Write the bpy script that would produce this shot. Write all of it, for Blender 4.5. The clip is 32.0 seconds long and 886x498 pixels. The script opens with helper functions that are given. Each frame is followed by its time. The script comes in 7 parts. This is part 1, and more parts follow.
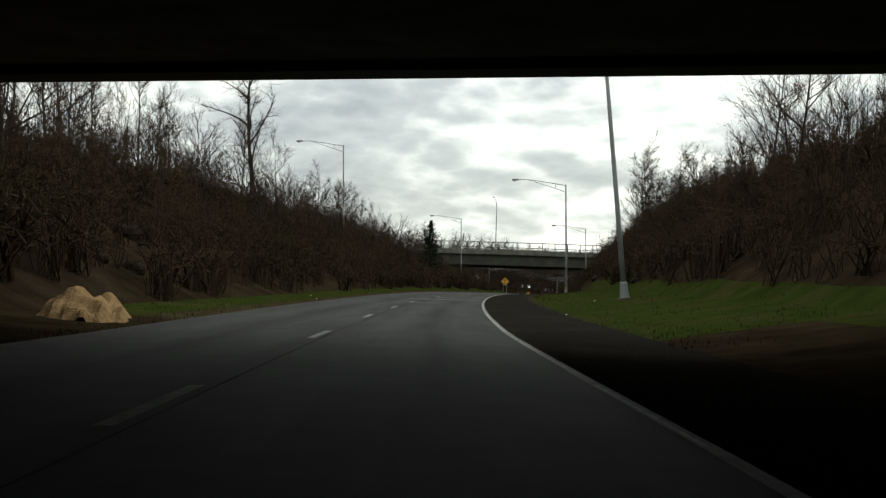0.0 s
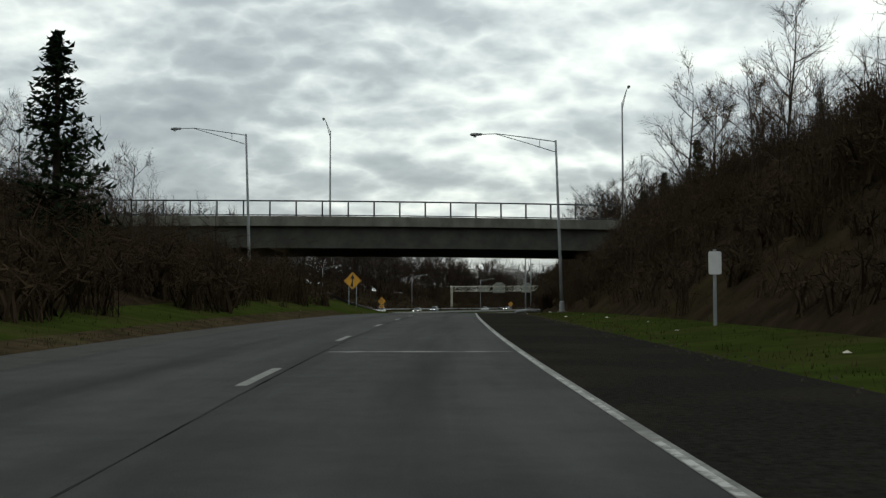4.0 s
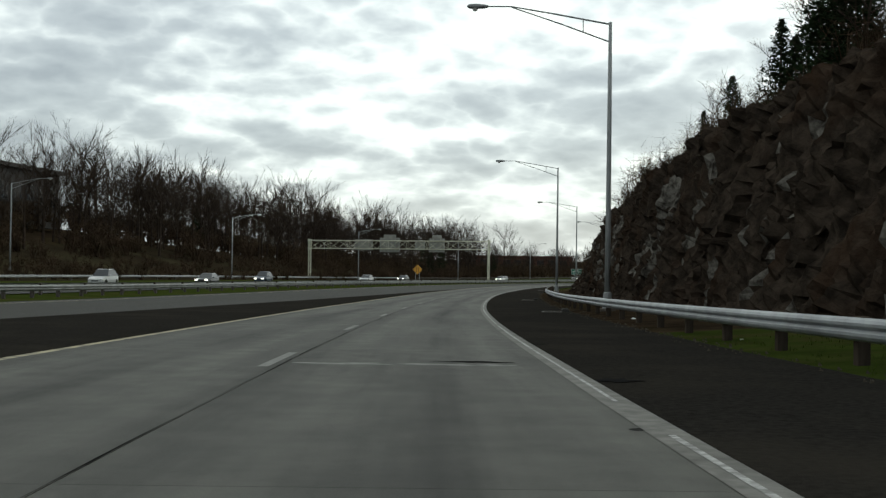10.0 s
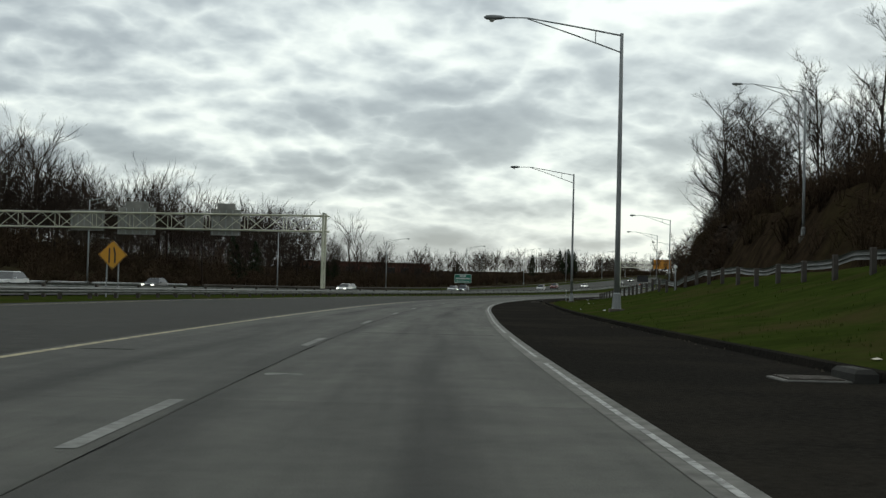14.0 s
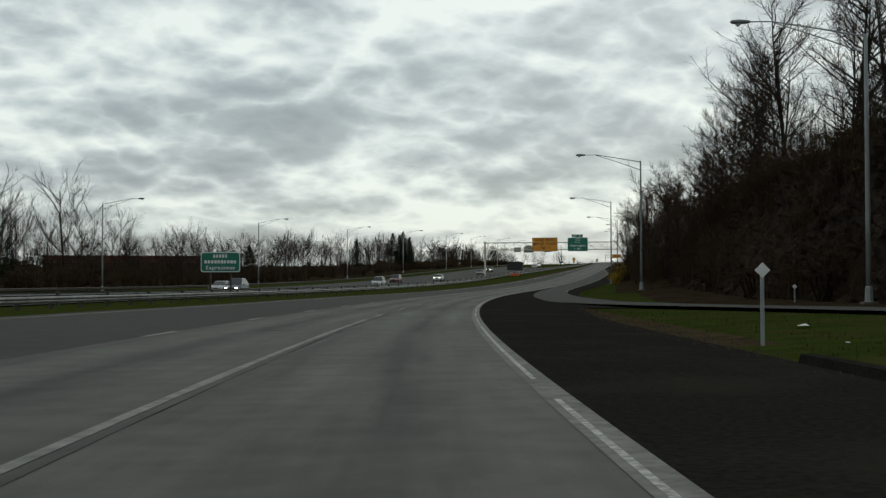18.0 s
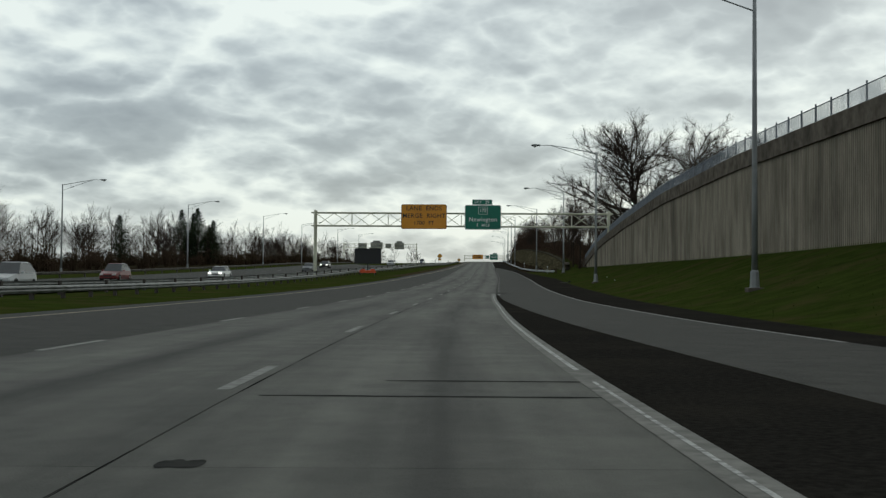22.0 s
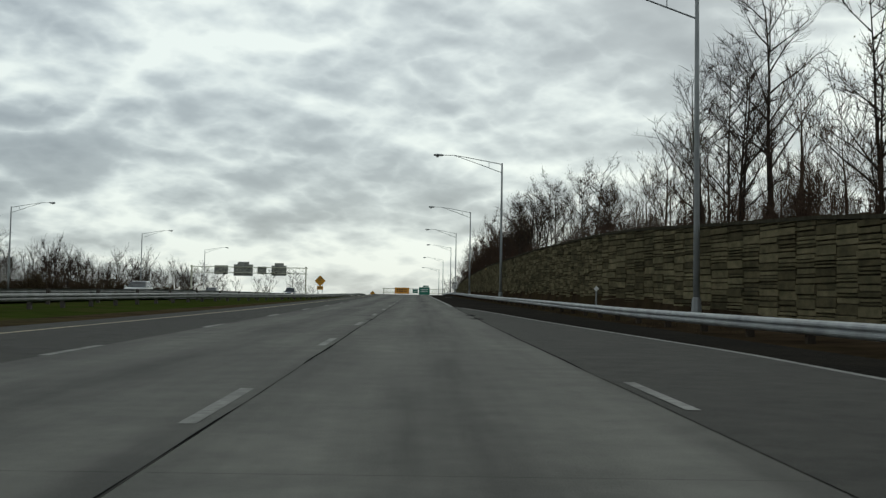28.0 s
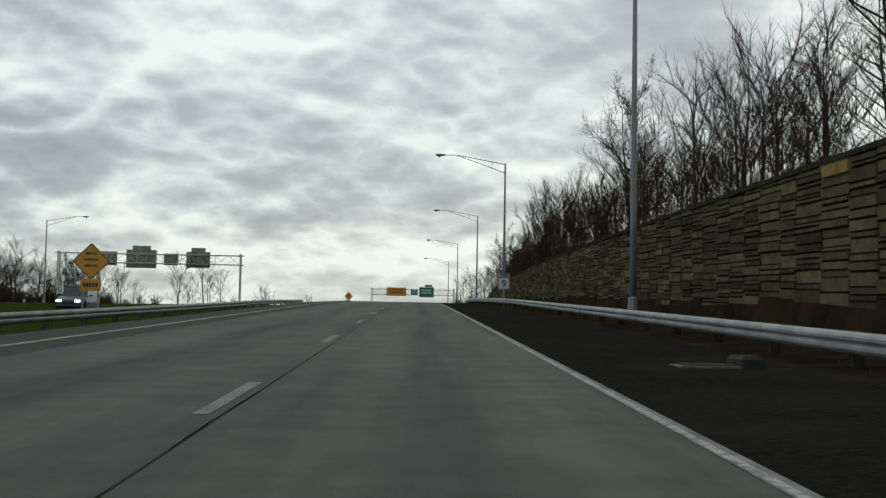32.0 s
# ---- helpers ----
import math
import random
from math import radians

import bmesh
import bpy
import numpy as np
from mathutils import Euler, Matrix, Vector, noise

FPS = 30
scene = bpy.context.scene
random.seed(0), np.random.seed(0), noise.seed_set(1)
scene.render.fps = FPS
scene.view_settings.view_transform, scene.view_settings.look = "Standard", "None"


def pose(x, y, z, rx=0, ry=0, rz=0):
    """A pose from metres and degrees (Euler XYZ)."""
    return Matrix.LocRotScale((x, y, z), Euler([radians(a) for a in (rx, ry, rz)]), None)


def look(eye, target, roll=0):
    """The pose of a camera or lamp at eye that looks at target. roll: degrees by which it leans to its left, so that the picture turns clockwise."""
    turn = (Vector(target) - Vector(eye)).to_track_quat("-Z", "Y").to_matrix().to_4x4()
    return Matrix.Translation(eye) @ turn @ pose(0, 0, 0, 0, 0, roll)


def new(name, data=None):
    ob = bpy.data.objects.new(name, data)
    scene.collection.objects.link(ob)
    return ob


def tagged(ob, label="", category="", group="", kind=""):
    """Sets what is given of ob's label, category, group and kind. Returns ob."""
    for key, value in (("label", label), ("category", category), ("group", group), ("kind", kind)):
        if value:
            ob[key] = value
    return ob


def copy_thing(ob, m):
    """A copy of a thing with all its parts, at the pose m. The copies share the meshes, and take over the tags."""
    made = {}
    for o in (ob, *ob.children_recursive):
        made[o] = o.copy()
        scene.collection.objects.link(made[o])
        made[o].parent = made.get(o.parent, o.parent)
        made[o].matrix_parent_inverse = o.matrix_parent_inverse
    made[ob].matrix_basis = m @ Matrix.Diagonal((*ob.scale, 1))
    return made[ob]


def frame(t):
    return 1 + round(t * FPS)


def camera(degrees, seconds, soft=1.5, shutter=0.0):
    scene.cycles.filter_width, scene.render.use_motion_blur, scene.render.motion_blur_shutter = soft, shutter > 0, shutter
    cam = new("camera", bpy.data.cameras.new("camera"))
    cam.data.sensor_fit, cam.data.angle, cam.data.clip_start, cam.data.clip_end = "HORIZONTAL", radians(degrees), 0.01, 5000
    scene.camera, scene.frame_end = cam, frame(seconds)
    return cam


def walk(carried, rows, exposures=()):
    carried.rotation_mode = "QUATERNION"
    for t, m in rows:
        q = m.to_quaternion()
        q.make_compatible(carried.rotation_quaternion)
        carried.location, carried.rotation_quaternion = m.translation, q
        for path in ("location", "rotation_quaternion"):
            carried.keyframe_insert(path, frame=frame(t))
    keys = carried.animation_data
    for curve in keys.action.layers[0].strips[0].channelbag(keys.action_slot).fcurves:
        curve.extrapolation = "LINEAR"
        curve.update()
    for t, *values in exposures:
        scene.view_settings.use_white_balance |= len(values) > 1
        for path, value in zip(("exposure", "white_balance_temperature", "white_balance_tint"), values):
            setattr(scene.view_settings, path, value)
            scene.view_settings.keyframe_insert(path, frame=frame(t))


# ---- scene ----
cam = camera(40.7, 32.0, soft=1.35)
PATH = [
    (0.0, (0.000, -0.000, 0.000), (-0.066, 19.986, 0.752), 1.76),
    (0.5, (-0.288, 16.238, 0.123), (-0.033, 36.220, 0.918), 1.71),
    (1.0, (-0.291, 32.478, 0.259), (0.319, 52.451, 1.086), 1.26),
    (1.5, (-0.015, 48.715, 0.412), (0.923, 68.674, 1.275), 0.64),
    (2.0, (0.519, 64.944, 0.577), (1.778, 84.887, 1.414), 0.09),
    (2.5, (1.317, 81.161, 0.749), (2.890, 101.082, 1.570), -0.16),
    (3.0, (2.363, 97.360, 0.921), (4.298, 117.248, 1.764), -0.20),
    (3.5, (3.707, 113.537, 1.077), (6.012, 133.385, 1.939), -0.21),
    (4.0, (5.372, 129.688, 1.197), (8.049, 149.490, 2.032), -0.08),
    (4.5, (7.330, 145.808, 1.278), (10.352, 165.563, 2.057), -0.04),
    (5.0, (9.547, 161.898, 1.317), (12.859, 181.609, 2.026), -0.10),
    (5.5, (11.965, 177.962, 1.314), (15.483, 197.639, 1.961), -0.25),
    (6.0, (14.492, 194.012, 1.273), (18.101, 213.673, 1.926), -0.24),
    (6.5, (17.041, 210.046, 1.179), (20.758, 229.690, 1.713), -0.16),
    (7.0, (19.719, 226.053, 1.020), (23.464, 245.694, 1.453), -0.06),
    (7.5, (22.437, 242.050, 0.811), (26.174, 261.693, 1.231), 0.04),
    (8.0, (25.099, 258.063, 0.572), (28.871, 277.700, 0.943), 0.97),
    (8.5, (27.856, 274.067, 0.305), (31.783, 293.676, 0.613), 1.20),
    (9.0, (30.811, 290.042, 0.007), (34.981, 309.600, 0.322), 0.83),
    (9.5, (33.959, 305.968, -0.300), (38.369, 325.473, 0.031), 0.43),
    (10.0, (37.314, 321.848, -0.585), (42.007, 341.286, -0.227), 0.80),
    (10.5, (40.942, 337.667, -0.844), (46.001, 357.013, -0.448), 0.78),
    (11.0, (44.849, 353.425, -1.075), (50.244, 372.678, -0.622), 0.82),
    (11.5, (49.005, 369.126, -1.279), (54.689, 388.295, -0.800), 0.86),
    (12.0, (53.389, 384.773, -1.456), (59.350, 403.858, -0.968), 0.74),
    (12.5, (58.028, 400.359, -1.605), (64.331, 419.333, -1.110), 0.66),
    (13.0, (62.881, 415.885, -1.713), (69.448, 434.767, -1.143), 0.71),
    (13.5, (67.969, 431.332, -1.787), (74.853, 450.100, -1.178), 1.30),
    (14.0, (73.351, 446.678, -1.849), (80.571, 465.320, -1.242), 1.39),
    (14.5, (79.010, 461.924, -1.905), (86.575, 480.428, -1.268), 1.88),
    (15.0, (84.957, 477.061, -1.958), (92.860, 495.423, -1.313), 1.46),
    (15.5, (91.194, 492.082, -2.015), (99.462, 510.282, -1.383), 1.12),
    (16.0, (97.743, 506.969, -2.079), (106.409, 524.985, -1.489), 0.81),
    (16.5, (104.618, 521.710, -2.154), (113.679, 539.532, -1.628), 0.50),
    (17.0, (111.787, 536.311, -2.234), (121.177, 553.961, -1.694), -0.05),
    (17.5, (119.207, 550.772, -2.305), (128.912, 568.250, -1.712), -0.29),
    (18.0, (126.831, 565.114, -2.367), (136.820, 582.431, -1.779), -0.17),
    (18.5, (134.721, 579.319, -2.427), (145.001, 596.465, -1.836), 0.22),
    (19.0, (142.930, 593.346, -2.481), (153.496, 610.317, -1.898), 0.57),
    (19.5, (151.348, 607.229, -2.523), (162.207, 624.013, -1.902), 0.14),
    (20.0, (160.023, 620.939, -2.548), (171.196, 637.514, -1.905), 0.10),
    (20.5, (168.916, 634.502, -2.559), (180.316, 650.922, -1.887), -0.10),
    (21.0, (177.973, 647.963, -2.560), (189.601, 664.222, -1.892), -0.02),
    (21.5, (187.225, 661.299, -2.549), (199.131, 677.354, -1.845), 0.23),
    (22.0, (196.717, 674.470, -2.521), (208.922, 690.300, -1.851), 0.46),
    (22.5, (206.502, 687.429, -2.466), (218.989, 703.033, -1.698), 0.38),
    (23.0, (216.485, 700.268, -2.371), (229.232, 715.653, -1.471), 0.75),
    (23.5, (226.680, 712.992, -2.235), (239.688, 728.159, -1.349), 1.01),
    (24.0, (237.083, 725.595, -2.050), (250.291, 740.580, -1.054), 1.42),
    (24.5, (247.608, 738.098, -1.806), (260.815, 753.080, -0.728), 1.71),
    (25.0, (258.139, 750.569, -1.514), (271.394, 765.506, -0.425), 1.84),
    (25.5, (268.684, 762.971, -1.179), (281.970, 777.879, -0.063), 1.73),
    (26.0, (279.222, 775.324, -0.800), (292.454, 790.273, 0.396), 2.04),
    (26.5, (289.786, 787.610, -0.378), (302.980, 802.585, 0.918), 1.49),
    (27.0, (300.210, 800.022, 0.071), (313.367, 815.029, 1.368), 1.26),
    (27.5, (310.612, 812.458, 0.539), (323.745, 827.486, 1.837), 1.07),
    (28.0, (321.003, 824.905, 1.023), (334.131, 839.936, 2.342), 0.92),
    (28.5, (331.399, 837.351, 1.520), (344.538, 852.370, 2.866), 0.79),
    (29.0, (341.814, 849.781, 2.027), (354.971, 864.786, 3.351), 1.10),
    (29.5, (352.255, 862.195, 2.543), (365.420, 877.190, 3.892), 0.54),
    (30.0, (362.705, 874.616, 3.067), (375.851, 889.626, 4.445), 0.60),
    (30.5, (373.135, 887.075, 3.595), (386.244, 902.117, 4.965), 0.90),
    (31.0, (383.550, 899.557, 4.125), (396.665, 914.594, 5.497), 1.34),
    (31.5, (393.943, 912.053, 4.655), (407.059, 927.095, 5.953), 1.26),
    (32.0, (404.356, 924.523, 5.187), (417.486, 939.551, 6.516), 1.05),
]
walk(cam, [(t, look(eye, target, roll)) for t, eye, target, roll in PATH],
     exposures=[(0.0, 0.72, 6900, -2.6), (1.0, 0.75, 6800, -2.8), (2.0, 0.5, 6650, -3.0), (3.0, 0.3, 6550, -3.2), (6.0, 0.34, 6550, -3.2), (7.0, 0.88, 6620, -3.3), (7.6, 0.98, 6650, -3.4), (8.2, 1.0, 6550, -3.4), (9.0, 0.88, 6520, -3.4), (10.0, 0.55, 6500, -3.4),
                (12.0, 0.3, 6500, -3.2), (14.0, 0.2, 6450, -3.2), (17.0, 0.03, 6400, -3.2), (20.0, -0.04, 6380, -3.4), (23.0, 0.0, 6320, -3.6), (32.0, 0.0, 6320, -3.6)])

# ---- world: broken overcast sky over a hazy bright horizon, weak veiled sun ahead of the road
SUN_ELEV, SUN_AZ = radians(38), radians(62)
world = bpy.data.worlds.new("overcast_sky")
scene.world = world
world.use_nodes = True


def build_sky():
    nt = world.node_tree
    nt.nodes.clear()
    N, L = nt.nodes.new, nt.links.new

    def math_node(op, a, b=None, clamp=False):
        n = N("ShaderNodeMath")
        n.operation, n.use_clamp = op, clamp
        for i, v in enumerate((a, b)):
            if v is None:
                continue
            if isinstance(v, (int, float)):
                n.inputs[i].default_value = v
            else:
                L(v, n.inputs[i])
        return n.outputs[0]

    tc = N("ShaderNodeTexCoord")
    sep = N("ShaderNodeSeparateXYZ")
    L(tc.outputs["Generated"], sep.inputs[0])
    z = math_node("MAXIMUM", sep.outputs["Z"], 0.0)

    def layer(z_shift):
        """Directions laid onto a flat cloud deck."""
        inv = math_node("DIVIDE", 1.0, math_node("ADD", z, 0.32 + z_shift))
        comb = N("ShaderNodeCombineXYZ")
        L(math_node("MULTIPLY", sep.outputs["X"], inv), comb.inputs[0])
        L(math_node("MULTIPLY", sep.outputs["Y"], inv), comb.inputs[1])
        return comb.outputs[0]

    def shifted(vec, offset):
        m = N("ShaderNodeMapping")
        m.inputs["Location"].default_value = offset
        L(vec, m.inputs[0])
        return m.outputs[0]

    def clouds(vec, scale, detail, rough, offset, warp):
        n = N("ShaderNodeTexNoise")
        n.inputs["Scale"].default_value, n.inputs["Detail"].default_value = scale, detail
        n.inputs["Roughness"].default_value, n.inputs["Distortion"].default_value = rough, warp
        L(shifted(vec, offset), n.inputs["Vector"])
        return n.outputs["Fac"]

    def ramp(fac, stops):
        r = N("ShaderNodeValToRGB")
        while len(r.color_ramp.elements) < len(stops):
            r.color_ramp.elements.new(0.5)
        for e, (p, c) in zip(r.color_ramp.elements, stops):
            e.position, e.color = p, (*c, 1)
        L(fac, r.inputs[0])
        return r.outputs[0]

    def billows(vec, scale, detail, offset):
        """Rounded heads with sharp creases between them."""
        n = clouds(vec, scale, detail, 0.45, offset, 0.0)
        return math_node("ABSOLUTE", math_node("SUBTRACT", math_node("MULTIPLY", n, 2.0), 1.0))

    def deck(vec):
        big = clouds(vec, 1.1, 2, 0.5, (5.3, 2.2, 0), 0.0)
        fine = clouds(vec, 12.0, 7, 0.62, (8.2, 4.4, 2), 0.3)
        heads = math_node("ADD", math_node("MULTIPLY", billows(vec, 1.9, 2.5, (3.1, 0.7, 0)), 0.40), math_node("MULTIPLY", billows(vec, 4.7, 2.0, (1.4, 9.1, 4)), 0.26))
        heads = math_node("ADD", heads, math_node("MULTIPLY", billows(vec, 11.5, 3.0, (6.4, 2.6, 8)), 0.14))
        body = math_node("ADD", math_node("MULTIPLY", big, 0.70), math_node("MULTIPLY", fine, 0.10))
        return math_node("ADD", body, heads)

    here, above = deck(layer(0.0)), deck(layer(0.011))
    # thin cloud is bright, thick cloud grey; upper edges catch light, undersides are darker
    shade = math_node("ADD", here, math_node("MULTIPLY", math_node("SUBTRACT", above, here), 1.5))
    cloud = ramp(shade, [(0.38, (1.40, 1.37, 1.36)), (0.46, (1.10, 1.095, 1.13)), (0.52, (0.86, 0.865, 0.92)), (0.60, (0.63, 0.64, 0.70)), (0.76, (0.44, 0.45, 0.51))])
    low = ramp(math_node("MULTIPLY", z, 3.0), [(0.0, (0.72, 0.72, 0.68)), (0.24, (0.0, 0.0, 0.0))])
    mix = N("ShaderNodeMix")
    mix.data_type, mix.blend_type = "RGBA", "SCREEN"
    mix.inputs["Factor"].default_value = 0.40
    L(cloud, mix.inputs["A"])
    L(low, mix.inputs["B"])
    sky = N("ShaderNodeTexSky")
    sky.sky_type, sky.sun_disc = "NISHITA", False
    sky.sun_elevation, sky.sun_rotation = SUN_ELEV, SUN_AZ
    sky.air_density, sky.dust_density = 1.0, 2.0
    b1 = N("ShaderNodeBackground")
    b1.inputs["Strength"].default_value = 0.015
    L(sky.outputs[0], b1.inputs["Color"])
    b2 = N("ShaderNodeBackground")
    b2.inputs["Strength"].default_value = 0.58
    L(mix.outputs["Result"], b2.inputs["Color"])
    add = N("ShaderNodeAddShader")
    L(b1.outputs[0], add.inputs[0])
    L(b2.outputs[0], add.inputs[1])
    out = N("ShaderNodeOutputWorld")
    L(add.outputs[0], out.inputs["Surface"])


build_sky()
sun = new("sun", bpy.data.lights.new("sun", "SUN"))
sun.data.energy, sun.data.angle, sun.data.color = 0.4, radians(20), (1.0, 0.96, 0.9)
sun.rotation_euler = Vector((-math.sin(SUN_AZ) * math.cos(SUN_ELEV), -math.cos(SUN_AZ) * math.cos(SUN_ELEV), -math.sin(SUN_ELEV))).to_track_quat("-Z", "Y").to_euler()

# ---- materials
MATS = {}


def mat(name, color, color2=None, scale=4.0, rough=0.8, metal=0.0, bump=0.0, bump_scale=None, stain=0.0, stain_color=(0.03, 0.03, 0.03), stain_scale=0.5,
        vary=0.0, stretch=(1, 1, 1), emit=None, per_island=False, sharp=(0.35, 0.65), spec=None):
    """A procedural surface: two colours mixed by noise, larger stains, fine relief, and a random shade from piece to piece."""
    m = bpy.data.materials.new(name)
    m.use_nodes = True
    nt = m.node_tree
    bsdf = nt.nodes["Principled BSDF"]
    N, L = nt.nodes.new, nt.links.new
    bsdf.inputs["Roughness"].default_value = rough
    bsdf.inputs["Metallic"].default_value = metal
    bsdf.inputs["Specular IOR Level"].default_value = spec if spec is not None else (0.0 if rough >= 0.9 else 0.1 if rough >= 0.7 else 0.5)
    tc = N("ShaderNodeTexCoord")
    mp = N("ShaderNodeMapping")
    mp.inputs["Scale"].default_value = stretch
    L(tc.outputs["Object"], mp.inputs[0])

    def noise_fac(sc, detail=6, lo=0.35, hi=0.65):
        n = N("ShaderNodeTexNoise")
        n.inputs["Scale"].default_value, n.inputs["Detail"].default_value = sc, detail
        n.inputs["Roughness"].default_value = 0.6
        L(mp.outputs[0], n.inputs["Vector"])
        r = N("ShaderNodeMapRange")
        r.inputs["From Min"].default_value, r.inputs["From Max"].default_value = lo, hi
        L(n.outputs["Fac"], r.inputs["Value"])
        return r.outputs[0]

    def mix(fac, a, b, blend="MIX"):
        x = N("ShaderNodeMix")
        x.data_type, x.blend_type = "RGBA", blend
        if isinstance(fac, float):
            x.inputs["Factor"].default_value = fac
        else:
            L(fac, x.inputs["Factor"])
        for key, v in (("A", a), ("B", b)):
            if isinstance(v, tuple):
                x.inputs[key].default_value = (*v, 1)
            else:
                L(v, x.inputs[key])
        return x.outputs["Result"]

    col = mix(noise_fac(scale, 6, *sharp), color, color2 or tuple(c * 0.7 for c in color))
    if stain:
        f = N("ShaderNodeMath")
        f.operation = "MULTIPLY"
        L(noise_fac(stain_scale, 5, 0.48, 0.7), f.inputs[0])
        f.inputs[1].default_value = stain
        col = mix(f.outputs[0], col, stain_color)
    if vary:
        if per_island:
            rnd = N("ShaderNodeNewGeometry").outputs["Random Per Island"]
        else:
            rnd = N("ShaderNodeObjectInfo").outputs["Random"]
        r = N("ShaderNodeMapRange")
        r.inputs["To Min"].default_value, r.inputs["To Max"].default_value = 1 - vary, 1 + vary
        L(rnd, r.inputs["Value"])
        c = N("ShaderNodeCombineColor")
        for i in range(3):
            L(r.outputs[0], c.inputs[i])
        col = mix(1.0, col, c.outputs[0], "MULTIPLY")
    L(col, bsdf.inputs["Base Color"])
    if bump:
        n = N("ShaderNodeTexNoise")
        n.inputs["Scale"].default_value, n.inputs["Detail"].default_value = bump_scale or scale * 3, 4
        L(mp.outputs[0], n.inputs["Vector"])
        b = N("ShaderNodeBump")
        b.inputs["Strength"].default_value, b.inputs["Distance"].default_value = bump, 0.05
        L(n.outputs["Fac"], b.inputs["Height"])
        L(b.outputs[0], bsdf.inputs["Normal"])
    if emit:
        bsdf.inputs["Emission Color"].default_value = (*emit[:3], 1)
        bsdf.inputs["Emission Strength"].default_value = emit[3]
    MATS[name] = m
    return m


mat("concrete_slab", (0.077, 0.076, 0.067), (0.053, 0.053, 0.047), 1.6, 0.75, bump=0.25, bump_scale=60, stain=0.35, stain_color=(0.05, 0.049, 0.045), stain_scale=0.12, vary=0.12, spec=0.15)
mat("asphalt_lane", (0.030, 0.031, 0.030), (0.021, 0.022, 0.021), 1.6, 0.8, bump=0.25, bump_scale=60, stain=0.3, stain_color=(0.055, 0.055, 0.05), stain_scale=0.12, vary=0.08)
mat("asphalt_new", (0.030, 0.028, 0.0245), (0.013, 0.0122, 0.011), 14, 0.95, bump=0.7, bump_scale=55, stain=0.6, stain_color=(0.036, 0.032, 0.026), stain_scale=0.3, spec=0.0, sharp=(0.3, 0.7))
mat("asphalt_old", (0.049, 0.048, 0.043), (0.032, 0.032, 0.029), 2.2, 0.85, bump=0.3, bump_scale=70, stain=0.5, stain_color=(0.034, 0.033, 0.031), stain_scale=0.2)
mat("joint_tar", (0.010, 0.010, 0.010), (0.016, 0.016, 0.016), 3, 0.9)
mat("patch_light", (0.23, 0.23, 0.215), (0.07, 0.07, 0.066), 2.6, 0.85, sharp=(0.35, 0.62))
mat("patch_dark", (0.024, 0.024, 0.024), (0.05, 0.05, 0.047), 2.5, 0.9, sharp=(0.4, 0.7))
mat("line_white", (0.25, 0.25, 0.237), (0.135, 0.135, 0.127), 7, 0.8, sharp=(0.3, 0.7), stain=0.75, stain_color=(0.085, 0.085, 0.08), stain_scale=1.3)
mat("edge_concrete", (0.20, 0.195, 0.18), (0.10, 0.098, 0.09), 5, 0.85, sharp=(0.3, 0.7), stain=0.6, stain_color=(0.07, 0.068, 0.062), stain_scale=0.8)
mat("line_yellow", (0.36, 0.32, 0.21), (0.10, 0.095, 0.08), 3.5, 0.7, sharp=(0.42, 0.68))
mat("galvanised", (0.33, 0.345, 0.35), (0.20, 0.21, 0.22), 1.2, 0.55, 0.35, stain=0.3, stain_color=(0.16, 0.14, 0.12), stain_scale=1.0)
mat("pole_grey", (0.27, 0.28, 0.285), (0.19, 0.2, 0.2), 0.8, 0.6, 0.25)
mat("lamp_glass", (0.55, 0.55, 0.52), (0.4, 0.4, 0.38), 6, 0.25)
mat("post_wood", (0.075, 0.06, 0.046), (0.035, 0.029, 0.024), 4, 0.9, stretch=(1, 1, 0.2), vary=0.2)
mat("rail_brown", (0.085, 0.075, 0.066), (0.05, 0.045, 0.04), 1.5, 0.75)
mat("cream_paint", (0.56, 0.56, 0.44), (0.42, 0.42, 0.32), 0.7, 0.55, stain=0.35, stain_color=(0.25, 0.2, 0.13), stain_scale=0.8)
mat("sign_green", (0.006, 0.16, 0.10), (0.005, 0.125, 0.08), 0.6, 0.4)
mat("sign_orange", (0.62, 0.26, 0.012), (0.54, 0.22, 0.01), 0.7, 0.45)
mat("sign_yellow", (0.60, 0.29, 0.015), (0.50, 0.23, 0.012), 0.7, 0.45)
mat("sign_white", (0.72, 0.72, 0.70), (0.6, 0.6, 0.58), 2, 0.45)
mat("sign_black", (0.012, 0.012, 0.012), (0.02, 0.02, 0.02), 2, 0.5)
mat("sign_back", (0.25, 0.25, 0.225), (0.17, 0.17, 0.152), 0.8, 0.5, 0.3, stain=0.3, stain_color=(0.2, 0.19, 0.16))
mat("bridge_concrete", (0.165, 0.161, 0.136), (0.105, 0.103, 0.087), 0.7, 0.9, bump=0.3, bump_scale=12, stain=0.5, stain_color=(0.075, 0.072, 0.064), stain_scale=0.35, stretch=(1, 1, 0.5))
mat("girder_paint", (0.07, 0.07, 0.058), (0.045, 0.045, 0.038), 0.6, 0.7, stain=0.4, stain_color=(0.055, 0.048, 0.04))
mat("bridge_rail", (0.035, 0.04, 0.042), (0.025, 0.028, 0.03), 1, 0.6, 0.3)
mat("wall_concrete", (0.35, 0.315, 0.255), (0.19, 0.17, 0.136), 0.9, 0.9, bump=0.3, bump_scale=14, stain=0.65, stain_color=(0.06, 0.055, 0.046), stain_scale=0.22, stretch=(1, 1, 0.25), vary=0.08)
